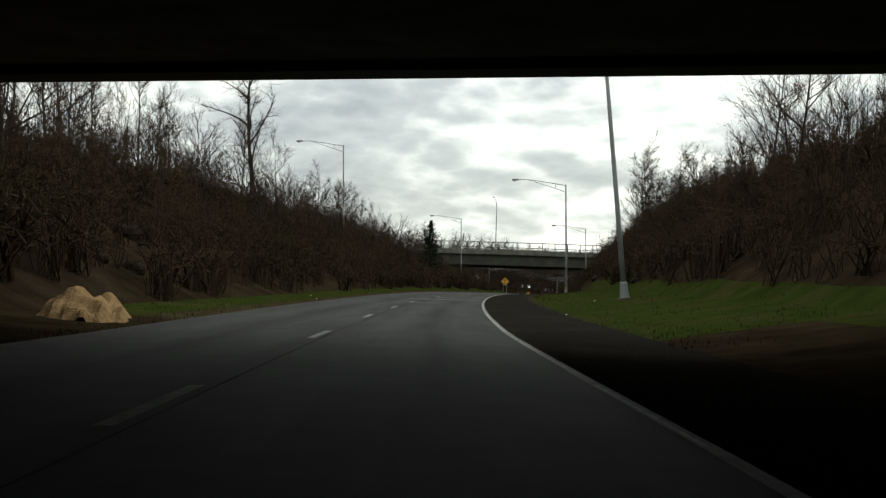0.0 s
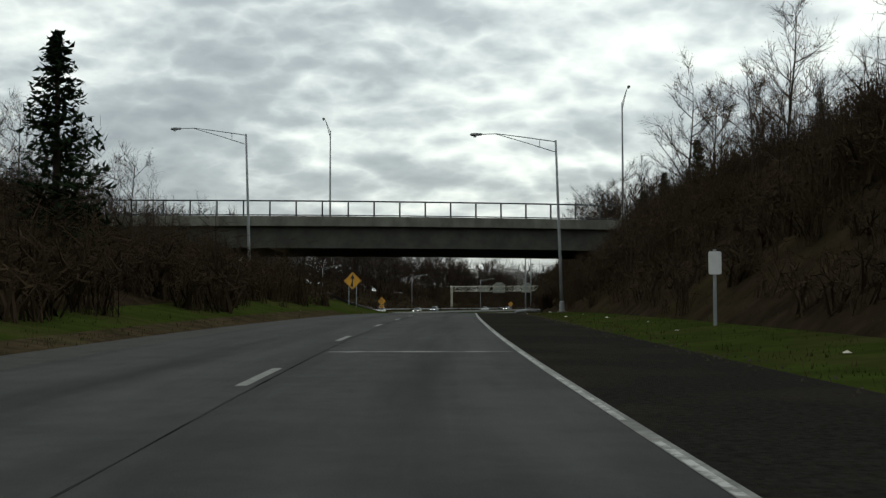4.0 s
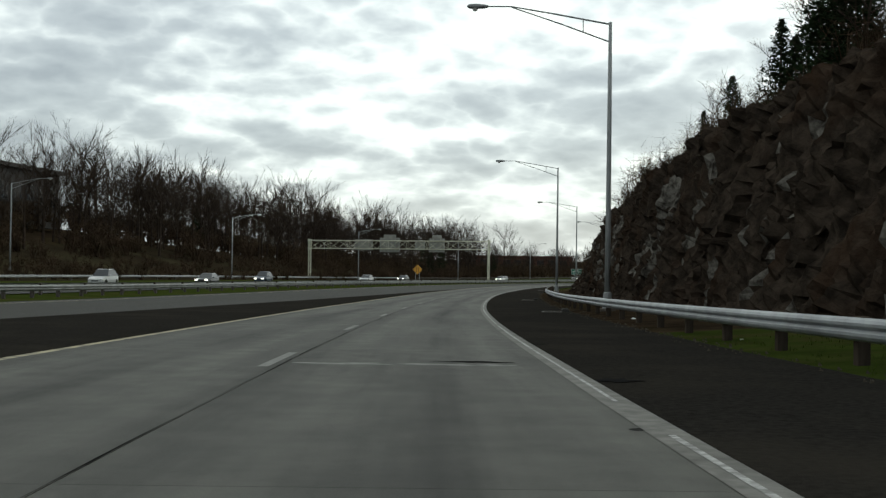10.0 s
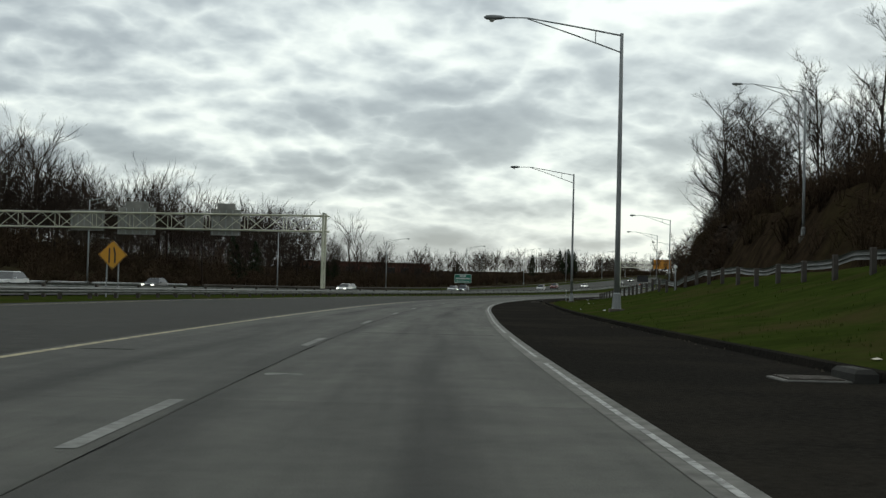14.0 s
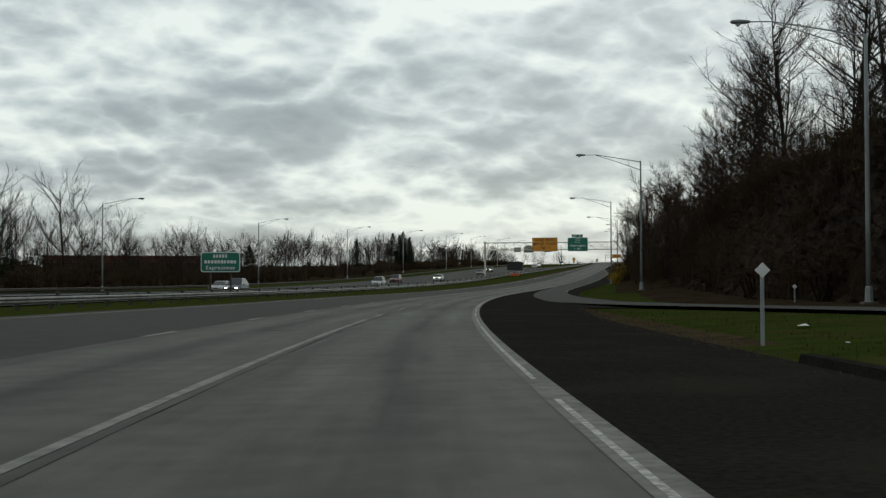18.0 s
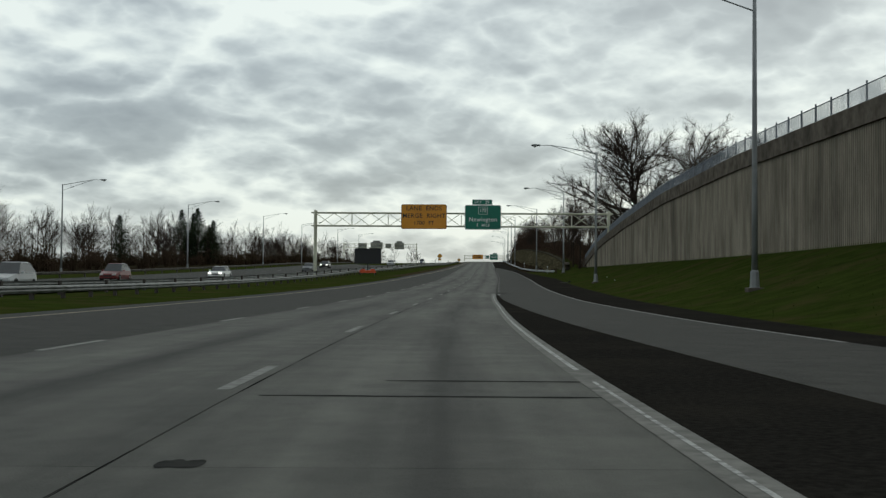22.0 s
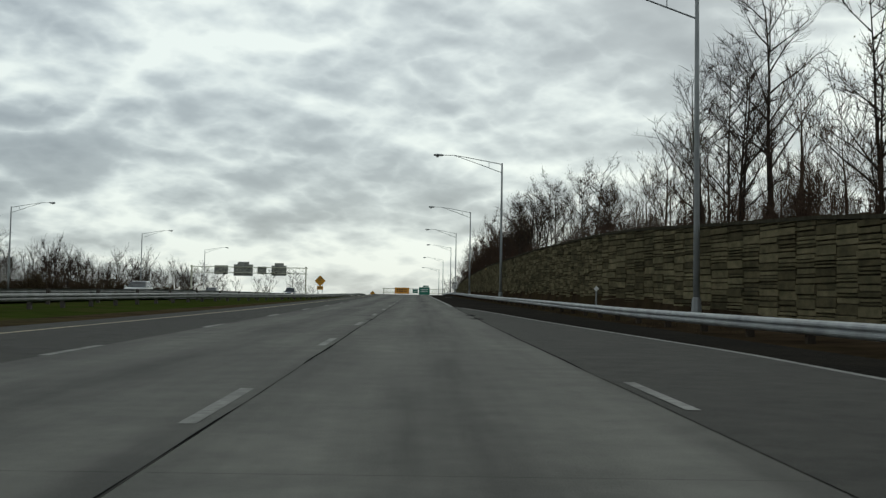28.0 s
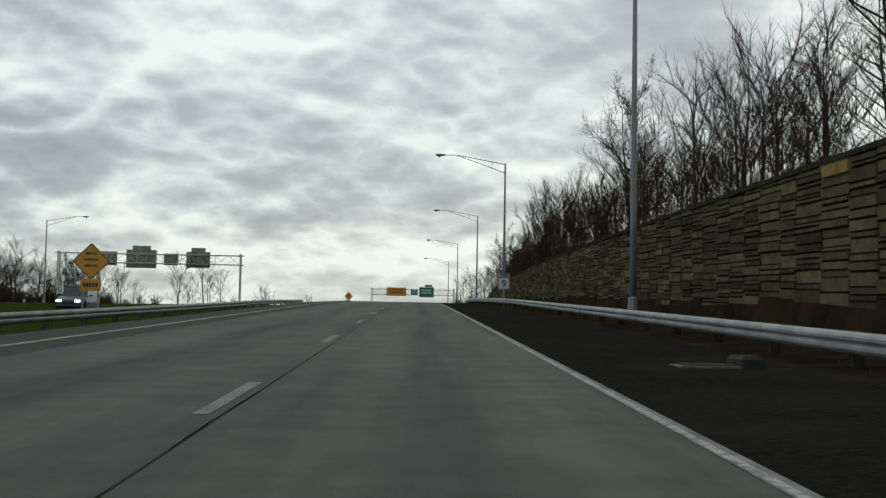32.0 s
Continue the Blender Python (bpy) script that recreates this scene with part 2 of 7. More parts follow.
mat("wall_cap", (0.17, 0.15, 0.125), (0.085, 0.075, 0.063), 1.2, 0.9, bump=0.3, bump_scale=12, stain=0.5, stain_color=(0.06, 0.056, 0.05), stain_scale=0.4)
mat("fence_steel", (0.17, 0.19, 0.215), (0.11, 0.125, 0.145), 1, 0.5, 0.4)
mat("stone_course", (0.15, 0.128, 0.078), (0.082, 0.075, 0.046), 1.6, 0.9, bump=0.6, bump_scale=14, vary=0.42, per_island=True, stretch=(1, 1, 2), stain=0.5, stain_color=(0.055, 0.055, 0.035), stain_scale=0.25)
mat("stone_piece", (0.15, 0.128, 0.078), (0.082, 0.075, 0.046), 1.6, 0.9, bump=0.6, bump_scale=14, vary=0.42, stretch=(1, 1, 2), stain=0.5, stain_color=(0.055, 0.055, 0.035), stain_scale=0.25)
mat("stone_tan", (0.34, 0.24, 0.10), (0.24, 0.17, 0.08), 2.2, 0.9, bump=0.5, bump_scale=14)
mat("stone_gap", (0.058, 0.053, 0.038), (0.036, 0.034, 0.025), 3, 0.95)
mat("rock", (0.044, 0.034, 0.026), (0.013, 0.0105, 0.0082), 2.0, 0.95, bump=1.0, bump_scale=9.0, stain=0.7, stain_color=(0.029, 0.016, 0.009), stain_scale=0.35, vary=0.15)
mat("rock_pale", (0.135, 0.126, 0.11), (0.028, 0.024, 0.02), 2.6, 0.95, bump=1.0, bump_scale=10.0, sharp=(0.4, 0.62))
mat("grit", (0.075, 0.066, 0.052), (0.03, 0.026, 0.02), 30, 0.95)
mat("bark", (0.048, 0.038, 0.030), (0.022, 0.018, 0.015), 5, 0.95, stretch=(1, 1, 0.3), vary=0.25)
mat("twig", (0.046, 0.035, 0.027), (0.026, 0.020, 0.016), 2, 0.95, vary=0.25)
mat("twig_red", (0.064, 0.042, 0.030), (0.037, 0.026, 0.0195), 2, 0.95, vary=0.25)
mat("bud", (0.13, 0.085, 0.035), (0.085, 0.06, 0.028), 3, 0.9, vary=0.3)
mat("needles", (0.022, 0.033, 0.016), (0.012, 0.019, 0.010), 4, 0.9, vary=0.25)
mat("brush_twig", (0.062, 0.043, 0.028), (0.031, 0.022, 0.015), 0.25, 0.95, stain=0.4, stain_color=(0.042, 0.037, 0.014), stain_scale=0.08)
mat("forsythia", (0.36, 0.23, 0.028), (0.19, 0.135, 0.025), 3, 0.9)
mat("dry_grass", (0.085, 0.063, 0.030), (0.045, 0.036, 0.018), 2, 0.95)
mat("grass_blade", (0.043, 0.067, 0.010), (0.028, 0.044, 0.008), 0.4, 0.9, stain=0.3, stain_color=(0.06, 0.048, 0.02), stain_scale=0.3)
mat("woodchip", (0.42, 0.28, 0.15), (0.26, 0.165, 0.085), 6, 0.95, bump=0.8, bump_scale=20)
mat("brick_red", (0.11, 0.048, 0.036), (0.075, 0.035, 0.028), 1.5, 0.9, stain=0.3, stain_color=(0.05, 0.03, 0.026), stain_scale=0.3)
mat("line_core", (0.40, 0.40, 0.385), (0.18, 0.18, 0.172), 9, 0.8, sharp=(0.4, 0.6))
mat("rail_weathered", (0.20, 0.21, 0.205), (0.12, 0.125, 0.12), 1.2, 0.65, 0.25, stain=0.4, stain_color=(0.09, 0.08, 0.07), stain_scale=1.0)
mat("building_dark", (0.055, 0.05, 0.047), (0.04, 0.037, 0.035), 0.5, 0.8)
mat("window_glass", (0.02, 0.024, 0.028), (0.03, 0.034, 0.04), 0.5, 0.1)
mat("litter_white", (0.65, 0.65, 0.63), (0.5, 0.5, 0.48), 5, 0.7)
mat("litter_cream", (0.62, 0.56, 0.46), (0.5, 0.45, 0.37), 5, 0.6)
mat("orange_paint", (0.62, 0.085, 0.018), (0.5, 0.06, 0.015), 2, 0.45)
mat("tyre", (0.012, 0.012, 0.012), (0.018, 0.018, 0.018), 8, 0.8)
mat("solar_black", (0.008, 0.009, 0.012), (0.006, 0.006, 0.008), 1, 0.35)
mat("headlight_on", (0.9, 0.9, 0.85), None, 2, 0.2, emit=(1.0, 0.95, 0.85, 3.0))
mat("headlight_off", (0.6, 0.6, 0.6), None, 2, 0.15)
mat("chrome", (0.5, 0.5, 0.5), (0.4, 0.4, 0.4), 2, 0.25, 1.0)
for cname, c in (("silver", (0.42, 0.43, 0.43)), ("white", (0.7, 0.7, 0.68)), ("dark_blue", (0.03, 0.045, 0.07)), ("red", (0.12, 0.015, 0.015)), ("black", (0.015, 0.015, 0.017)),
                 ("green_grey", (0.12, 0.16, 0.15)), ("grey", (0.16, 0.165, 0.17))):
    mat("car_" + cname, c, tuple(v * 0.9 for v in c), 1, 0.28, 0.3)


def ground_material():
    """Grass, dead leaves and bare soil: green near the road and flat, brown leaf litter on the wooded banks."""
    m = mat("ground_soil", (0.038, 0.027, 0.017), (0.016, 0.012, 0.008), 0.7, 0.95, bump=1.0, bump_scale=5, stain=0.5, stain_color=(0.036, 0.030, 0.012), stain_scale=0.16)
    g = mat("ground_grass", (0.034, 0.047, 0.010), (0.022, 0.030, 0.007), 0.9, 0.95, bump=0.9, bump_scale=9, stain=0.75, stain_color=(0.050, 0.040, 0.018), stain_scale=0.3)
    d = mat("ground_verge", (0.060, 0.044, 0.026), (0.026, 0.020, 0.013), 1.4, 0.95, bump=0.7, bump_scale=9, stain=0.4, stain_color=(0.055, 0.06, 0.025), stain_scale=0.3)
    h = mat("ground_hill", (0.027, 0.021, 0.013), (0.014, 0.011, 0.0075), 0.2, 0.95, bump=0.6, bump_scale=2, stain=0.4, stain_color=(0.06, 0.058, 0.03), stain_scale=0.04)
    return m, g, d, h


ground_material()

# ---- the line of the road: heading (degrees clockwise from +y) and level, every 32.5 m from s = -32.5
HEADING = [-1.02, -1.02, 0.48, 2.35, 4.23, 6.41, 8.21, 8.99, 9.57, 9.61, 10.84, 12.44, 14.39, 16.13, 17.81, 19.86, 22.01, 24.39, 26.66, 28.53, 30.79, 32.8, 34.35, 36.44, 38.3, 39.82, 40.28, 40.58, 39.97, 39.86, 40.02, 40.0, 39.79, 39.86, 39.86]
LEVEL = [-1.22, -0.97, -0.71, -0.39, -0.05, 0.22, 0.34, 0.3, 0.04, -0.41, -0.97, -1.56, -2.04, -2.43, -2.68, -2.82, -2.93, -3.05, -3.2, -3.34, -3.45, -3.52, -3.53, -3.49, -3.33, -3.01, -2.48, -1.76, -0.89, 0.06, 1.06, 2.11, 3.16, 4.23, 5.29]
STEP = 1.0
S_GRID = np.arange(-400.0, 2200.0, STEP)
_ks = -32.5 + 32.5 * np.arange(len(HEADING))
_h = np.radians(np.interp(S_GRID + 0.5 * STEP, _ks, HEADING))
_ls = np.r_[-400, -120, _ks, 1120, 1165, 1210, 1260, 1320, 1413, 1600, 2200]
_lv = np.r_[-5, -2.4, LEVEL, 6.8, 7.9, 8.7, 9.25, 9.4, 8.9, 6.5, 3.0]
_pad = np.pad(np.interp(S_GRID, _ls, _lv), 12, mode="edge")
ROAD_Z = np.convolve(_pad, np.ones(25) / 25, "valid")
_i0 = int(np.argmin(abs(S_GRID + 32.5)))
ROAD_X = np.r_[0, np.cumsum(np.sin(_h))[:-1]] * STEP
ROAD_Y = np.r_[0, np.cumsum(np.cos(_h))[:-1]] * STEP
ROAD_X += 0.566 - np.interp(-32.5, S_GRID, ROAD_X)
ROAD_Y += -32.495 - np.interp(-32.5, S_GRID, ROAD_Y)


def heading(s):
    return float(np.radians(np.interp(s, _ks, HEADING)))


def at(s, u, h=0.0):
    """World place: s along the road, u to the right of its line, h over its level."""
    a = heading(s)
    return (float(np.interp(s, S_GRID, ROAD_X)) + math.cos(a) * u, float(np.interp(s, S_GRID, ROAD_Y)) - math.sin(a) * u, float(np.interp(s, S_GRID, ROAD_Z)) + h)


def stand(s, u, h=0.0, turn=0.0):
    """Pose of a thing whose +y runs along the road and +x to its right."""
    x, y, z = at(s, u, h)
    return pose(x, y, z, 0, 0, -math.degrees(heading(s)) + turn)


def table(pairs):
    xs, ys = [p[0] for p in pairs], [p[1] for p in pairs]
    return lambda s: float(np.interp(s, xs, ys))


# right edge of the driven lane; left and right limits of the paved strips
edge = table([(-100, 1.9), (6, 1.88), (24, 1.56), (110, 1.5), (205, 1.52), (250, 1.42), (300, 1.66), (340, 1.68), (375, 1.48), (430, 1.4), (465, 1.62), (500, 1.75), (560, 1.3), (625, 1.18),
              (660, 1.22), (695, 1.42), (725, 1.66), (760, 2.14), (855, 2.28), (950, 2.1), (1015, 2.03), (1060, 1.95), (1300, 1.9)])
LANE = 3.55
lane_l = table([(-100, -2.0), (70, -2.0), (205, -2.1), (300, -2.0), (340, -2.05), (414, -2.22), (463, -2.1), (500, -2.0), (565, -2.3), (660, -2.35), (695, -2.13), (725, -1.89), (760, -1.42), (790, -1.16), (852, -1.3), (910, -1.52), (954, -1.58), (1015, -1.5), (1300, -1.55)])
shoulder_r = table([(-100, 4.3), (110, 4.3), (205, 4.4), (222, 5.1), (245, 5.8), (280, 5.6), (310, 5.1), (345, 4.95), (436, 5.1), (480, 5.3), (536, 5.4), (575, 4.4), (625, 5.0), (650, 6.6)])
left_edge = table([(-100, -5.6), (20, -5.6), (110, -6.6), (140, -7.0), (215, -6.3), (240, -6.6), (300, -6.6)])
main_r = table([(150, -34), (230, -24), (270, -18), (300, -13.5), (322, -11.3), (350, -11.6), (385, -9.9), (413, -8.4), (442, -7.1), (470, -5.9), (520, -5.7), (560, -5.9)])
main_l = table([(150, -46), (230, -36), (270, -30), (310, -23.5), (345, -20.5), (430, -19.5), (500, -17.2), (600, -16.5), (655, -14.3), (700, -13.8), (740, -12), (800, -11.6), (880, -10.6),
                (960, -8.5), (1030, -7.5), (1070, -7.2), (1400, -7.2)])
ramp_in = table([(470, 24), (520, 20.5), (560, 17.5), (600, 13.5), (630, 10), (645, 7.4), (663, 5.2), (695, 4.3), (725, 3.6), (745, 3.1), (775, 2.45), (790, 2.3)])
ramp_out = table([(470, 29), (520, 25.5), (560, 22.5), (600, 18.5), (630, 14.8), (645, 12.3), (663, 9.8), (695, 8.2), (725, 7.3), (745, 6.8), (775, 6.4), (860, 6.3), (930, 5.6), (950, 4.2), (964, 3.4), (978, 2.3)])
ramp_h = table([(470, 3.0), (520, 2.3), (560, 1.34), (600, 0.47), (640, 0.13), (660, 0.0), (800, 0.0)])
berm_r = table([(690, 8.6), (740, 8.7), (800, 9.6), (870, 9.8), (905, 8.2), (950, 6.6), (1000, 5.9), (1050, 5.3), (1300, 5.3)])
median_rail = table([(300, -26), (345, -22.6), (382, -22.8), (435, -23.2), (520, -19.6), (600, -19), (690, -18), (800, -17.6), (885, -18.4), (930, -15.5), (985, -13.6), (1040, -10.6), (1100, -10), (1400, -10)])
opp_r = table([(200, -44), (300, -33), (345, -26.5), (435, -27), (520, -23.5), (600, -23), (690, -22), (800, -22), (885, -22.5), (985, -18), (1040, -15), (1100, -14), (1400, -14)])
opp_l = table([(200, -64), (300, -54), (345, -50), (435, -54), (520, -58), (600, -58), (690, -50), (800, -46), (885, -44), (985, -42), (1100, -42), (1400, -44)])
opp_h = table([(200, .13), (985, .13), (1040, -.4), (1100, -.85), (1400, -.85)])
oppline = lambda k: (lambda s: opp_r(s) + (opp_l(s) - opp_r(s)) * k)

# cross-sections of the land beside the road: (s, ((u, h) x 6)), outward from the paved edge
LAND_R = [
    (-400, ((5, -.03), (9, .5), (14, 3.5), (18, 7), (45, 9), (600, 9))),
    (60, ((4.4, -.03), (9.3, .75), (13, 3.2), (17.5, 6.8), (45, 9), (600, 9))),
    (92, ((4.4, -.03), (9.1, .75), (13, 3.8), (17.5, 7.6), (45, 10), (600, 9))),
    (112, ((4.4, -.03), (7.7, .35), (12.4, 3.8), (17.5, 7.9), (45, 10), (600, 9))),
    (150, ((4.4, -.03), (7.9, .2), (13, 4.2), (17.5, 8.2), (45, 11), (600, 9))),
    (220, ((5.1, -.03), (8.2, .1), (12, 3.6), (16.5, 8.0), (45, 10), (600, 9))),
    (247, ((5.8, -.03), (8.0, .1), (11.4, 2.4), (15.8, 6.4), (45, 9.8), (600, 9))),
    (257, ((5.8, -.03), (8.0, .05), (11.5, .45), (15.6, 1.15), (45, 9.6), (600, 9))),
    (281, ((5.7, -.03), (8.5, .05), (11.5, .5), (15.6, 1.2), (45, 9.6), (600, 9))),
    (289, ((5.6, -.03), (8.6, .1), (11.2, 2.0), (15, 5.4), (45, 10), (600, 9))),
    (305, ((5.3, -.03), (8.8, .15), (11.5, 3.4), (15, 7.0), (45, 13), (600, 12))),
    (340, ((5.0, -.03), (8.8, .2), (10.8, 6.6), (14.5, 9.4), (45, 14), (600, 12))),
    (390, ((5.0, -.03), (8.8, .2), (10.8, 7.0), (14, 8.7), (45, 14), (600, 12))),
    (430, ((5.2, -.03), (9.0, .3), (11.4, 5.6), (15, 7.2), (45, 13), (600, 12))),
    (452, ((5.3, -.03), (9.6, .6), (13, 3.6), (18, 5.6), (45, 12), (600, 12))),
    (475, ((5.4, -.03), (9, .5), (15.5, 2.4), (29.5, 4.2), (36, 9), (600, 14))),
    (520, ((5.5, -.03), (9, .5), (14.5, 1.8), (26, 2.7), (31, 9.5), (600, 15))),
    (560, ((5.5, -.03), (8.5, .3), (12.6, 1.0), (23.5, 1.7), (28, 10), (600, 16))),
    (600, ((4.9, -.03), (8, .1), (11, .3), (21, .8), (25.5, 9.5), (600, 16))),
    (640, ((6, -.03), (7, -.03), (8.4, -.02), (20.5, .2), (24.5, 9.3), (600, 16))),
    (665, ((6.6, -.06), (7.2, -.06), (9.9, -.03), (19, .2), (23.5, 9), (600, 15))),
    (700, ((7.8, -.06), (8.6, -.03), (12, .3), (18.5, .9), (24, 8.6), (600, 14))),
    (725, ((8.6, -.03), (9.5, .05), (13, .9), (18.5, 3.2), (24, 8), (600, 12))),
    (742, ((8.8, -.03), (10, .15), (12, .6), (19.0, 2.8), (20.0, 8.0), (600, 10))),
    (765, ((9.2, -.03), (10, .1), (13, .9), (18.7, 2.8), (19.6, 8.6), (600, 10))),
    (830, ((9.7, -.03), (10.5, .1), (13, .8), (17.3, 2.3), (18.2, 8.1), (600, 10))),
    (862, ((9.8, -.03), (10.5, .1), (13, .7), (17.0, 1.9), (17.9, 6.4), (600, 10))),
    (888, ((9.2, -.03), (10.5, .1), (13, .6), (16.8, 1.5), (17.7, 4.4), (600, 10))),
    (912, ((7.8, -.03), (10.0, .1), (13, .4), (16.6, 1.1), (17.5, 1.7), (600, 9))),
    (926, ((7.2, -.03), (9, .05), (13.0, .3), (14.0, 1.8), (19.5, 2.6), (600, 9))),
    (945, ((6.6, -.03), (8, .0), (12.0, .1), (12.8, 2.8), (19.5, 4.0), (600, 9))),
    (972, ((6.1, -.03), (7, .0), (9.2, .1), (10.2, 3.8), (20, 5.0), (600, 9))),
    (1000, ((5.9, -.03), (6.6, .0), (8.8, .1), (9.8, 3.9), (20, 5.0), (600, 9))),
    (1060, ((5.3, -.03), (6.2, .0), (8.8, .1), (9.8, 3.9), (20, 4.6), (600, 9))),
    (1150, ((5.3, -.03), (6.2, .0), (8.8, .05), (9.8, 2.5), (20, 3.2), (600, 6))),
    (1190, ((5.3, -.03), (6.2, .0), (8.8, .05), (9.8, .4), (20, 1.0), (600, 4))),
    (2200, ((5.3, -.03), (6.2, .0), (8.8, .05), (12, .4), (20, 1.0), (600, 4))),
]
LAND_L = [
    (-400, ((-5.6, -.03), (-8.6, .12), (-15, 3), (-20, 6.2), (-45, 8), (-2500, 6))),
    (60, ((-5.8, -.03), (-8.8, .15), (-15, 3), (-20, 6.2), (-45, 8), (-2500, 6))),
    (100, ((-6.5, -.03), (-9.4, .25), (-15.0, 3), (-20, 6.2), (-45, 7.5), (-2500, 6))),
    (150, ((-7.0, -.03), (-10, .45), (-15.2, 2.8), (-20, 5.6), (-45, 6.5), (-2500, 6))),
    (190, ((-6.7, -.03), (-10.5, .9), (-15.5, 2.4), (-19, 4.2), (-45, 4.5), (-2500, 8))),
    (222, ((-6.4, -.03), (-10, .8), (-15, 2.1), (-18, 2.3), (-40, 0.4), (-2500, 9))),
    (252, ((-6.7, -.03), (-9.5, .4), (-13.5, 1.4), (-16, 1.5), (-40, -.03), (-2500, 10))),
    (285, ((-6.7, -.03), (-10, .05), (-13, .3), (-16, .1), (-56, -.03), (-2500, 12))),
    (312, ((-6.7, -.03), (-9, .0), (-13, -.04), (-24, -.03), (-60, -.03), (-2500, 14))),
    (345, ((-7, -.04), (-12, -.04), (-20.7, -.03), (-24, .05), (-62, .3), (-2500, 15))),
    (430, ((-7, -.04), (-12, -.04), (-19.7, -.03), (-24.5, .05), (-66, .4), (-2500, 15))),
    (520, ((-7, -.04), (-12, -.04), (-17.3, -.03), (-21, .05), (-66, .3), (-2500, 15))),
    (600, ((-7, -.04), (-12, -.04), (-16.6, -.03), (-20.5, .05), (-66, .2), (-2500, 12))),
    (700, ((-7, -.04), (-10, -.04), (-13.9, -.03), (-19.5, .05), (-58, .1), (-2500, 4))),
    (880, ((-7, -.04), (-9, -.04), (-10.7, -.03), (-19.5, .05), (-52, .1), (-2500, 2))),
    (985, ((-5, -.04), (-7, -.04), (-8.1, -.03), (-15, -.02), (-50, .1), (-2500, 0))),
    (1035, ((-5, -.04), (-6, -.04), (-7.6, -.05), (-11.6, -.3), (-50, -.45), (-2500, -1))),
    (1100, ((-5, -.04), (-6, -.04), (-7.2, -.05), (-11.4, -.5), (-50, -.95), (-2500, -2))),
    (2200, ((-5, -.04), (-6, -.04), (-7.2, -.05), (-11.4, -.5), (-50, -.95), (-2500, -2))),
]
# the wooded hill beyond the opposite carriageway
HILL = table([(-400, 0), (180, 0), (300, .75), (420, 1), (600, 1), (680, .55), (760, .2), (850, 0), (2200, 0)])


def section(rows, s):
    i = max(0, min(len(rows) - 2, int(np.searchsorted([r[0] for r in rows], s)) - 1))
    (s0, a), (s1, b) = rows[i], rows[i + 1]
    k = min(1.0, max(0.0, (s - s0) / (s1 - s0)))
    return [(p[0] + (q[0] - p[0]) * k, p[1] + (q[1] - p[1]) * k) for p, q in zip(a, b)]


def relief(s, u, h):
    """Unevenness of banks and hill, none beside the road."""
    w = min(1.0, max(0.0, (h - 0.5) / 2.0))
    if w <= 0 or (732 < s < 920 and 0 < u < 21):
        return 0.0
    p = Vector((s * 0.11, u * 0.16, 3.3))
    return w * (0.7 * noise.noise(p) + 0.35 * noise.noise(p * 3.1))


def hill(s, u):
    d = max(0.0, -u - 64.0)
    return HILL(s) * (3.6 * min(1, d / 18.0) + 10.0 * min(1.0, max(0.0, d - 18) / 42.0))


def land(s, u):
    """Height of the ground over the road's level."""
    pts = section(LAND_R if u > 0 else LAND_L, s)
    xs, hs = [0.0] + [abs(p[0]) for p in pts], [-0.05] + [p[1] for p in pts]
    h = float(np.interp(abs(u), xs, hs))
    if u < -64:
        h += hill(s, u)
    return h + relief(s, u, h)


# ---- building helpers
def mesh_data(name, verts, faces, material, smooth=False):
    me = bpy.data.meshes.new(name)
    me.from_pydata(verts, [], faces)
    if material is not None:
        me.materials.append(MATS[material] if isinstance(material, str) else material)
    if smooth:
        me.polygons.foreach_set("use_smooth", [True] * len(me.polygons))
    return me


def mesh_ob(name, verts, faces, material, parent=None, label="", smooth=False):
    ob = new(name, mesh_data(name, verts, faces, material, smooth))
    if parent is not None:
        ob.parent = parent
    if label:
        ob["label"] = label
    return ob


def part(name, bm, material, parent, label=""):
    me = bpy.data.meshes.new(name)
    bm.to_mesh(me)
    bm.free()
    me.materials.append(MATS[material])
    ob = new(name, me)
    ob.parent = parent
    if label:
        ob["label"] = label
    return ob


def empty(name, m=None):
    ob = new(name)
    ob.empty_display_size = 0.3
    if m is not None:
        ob.matrix_basis = m
    return ob


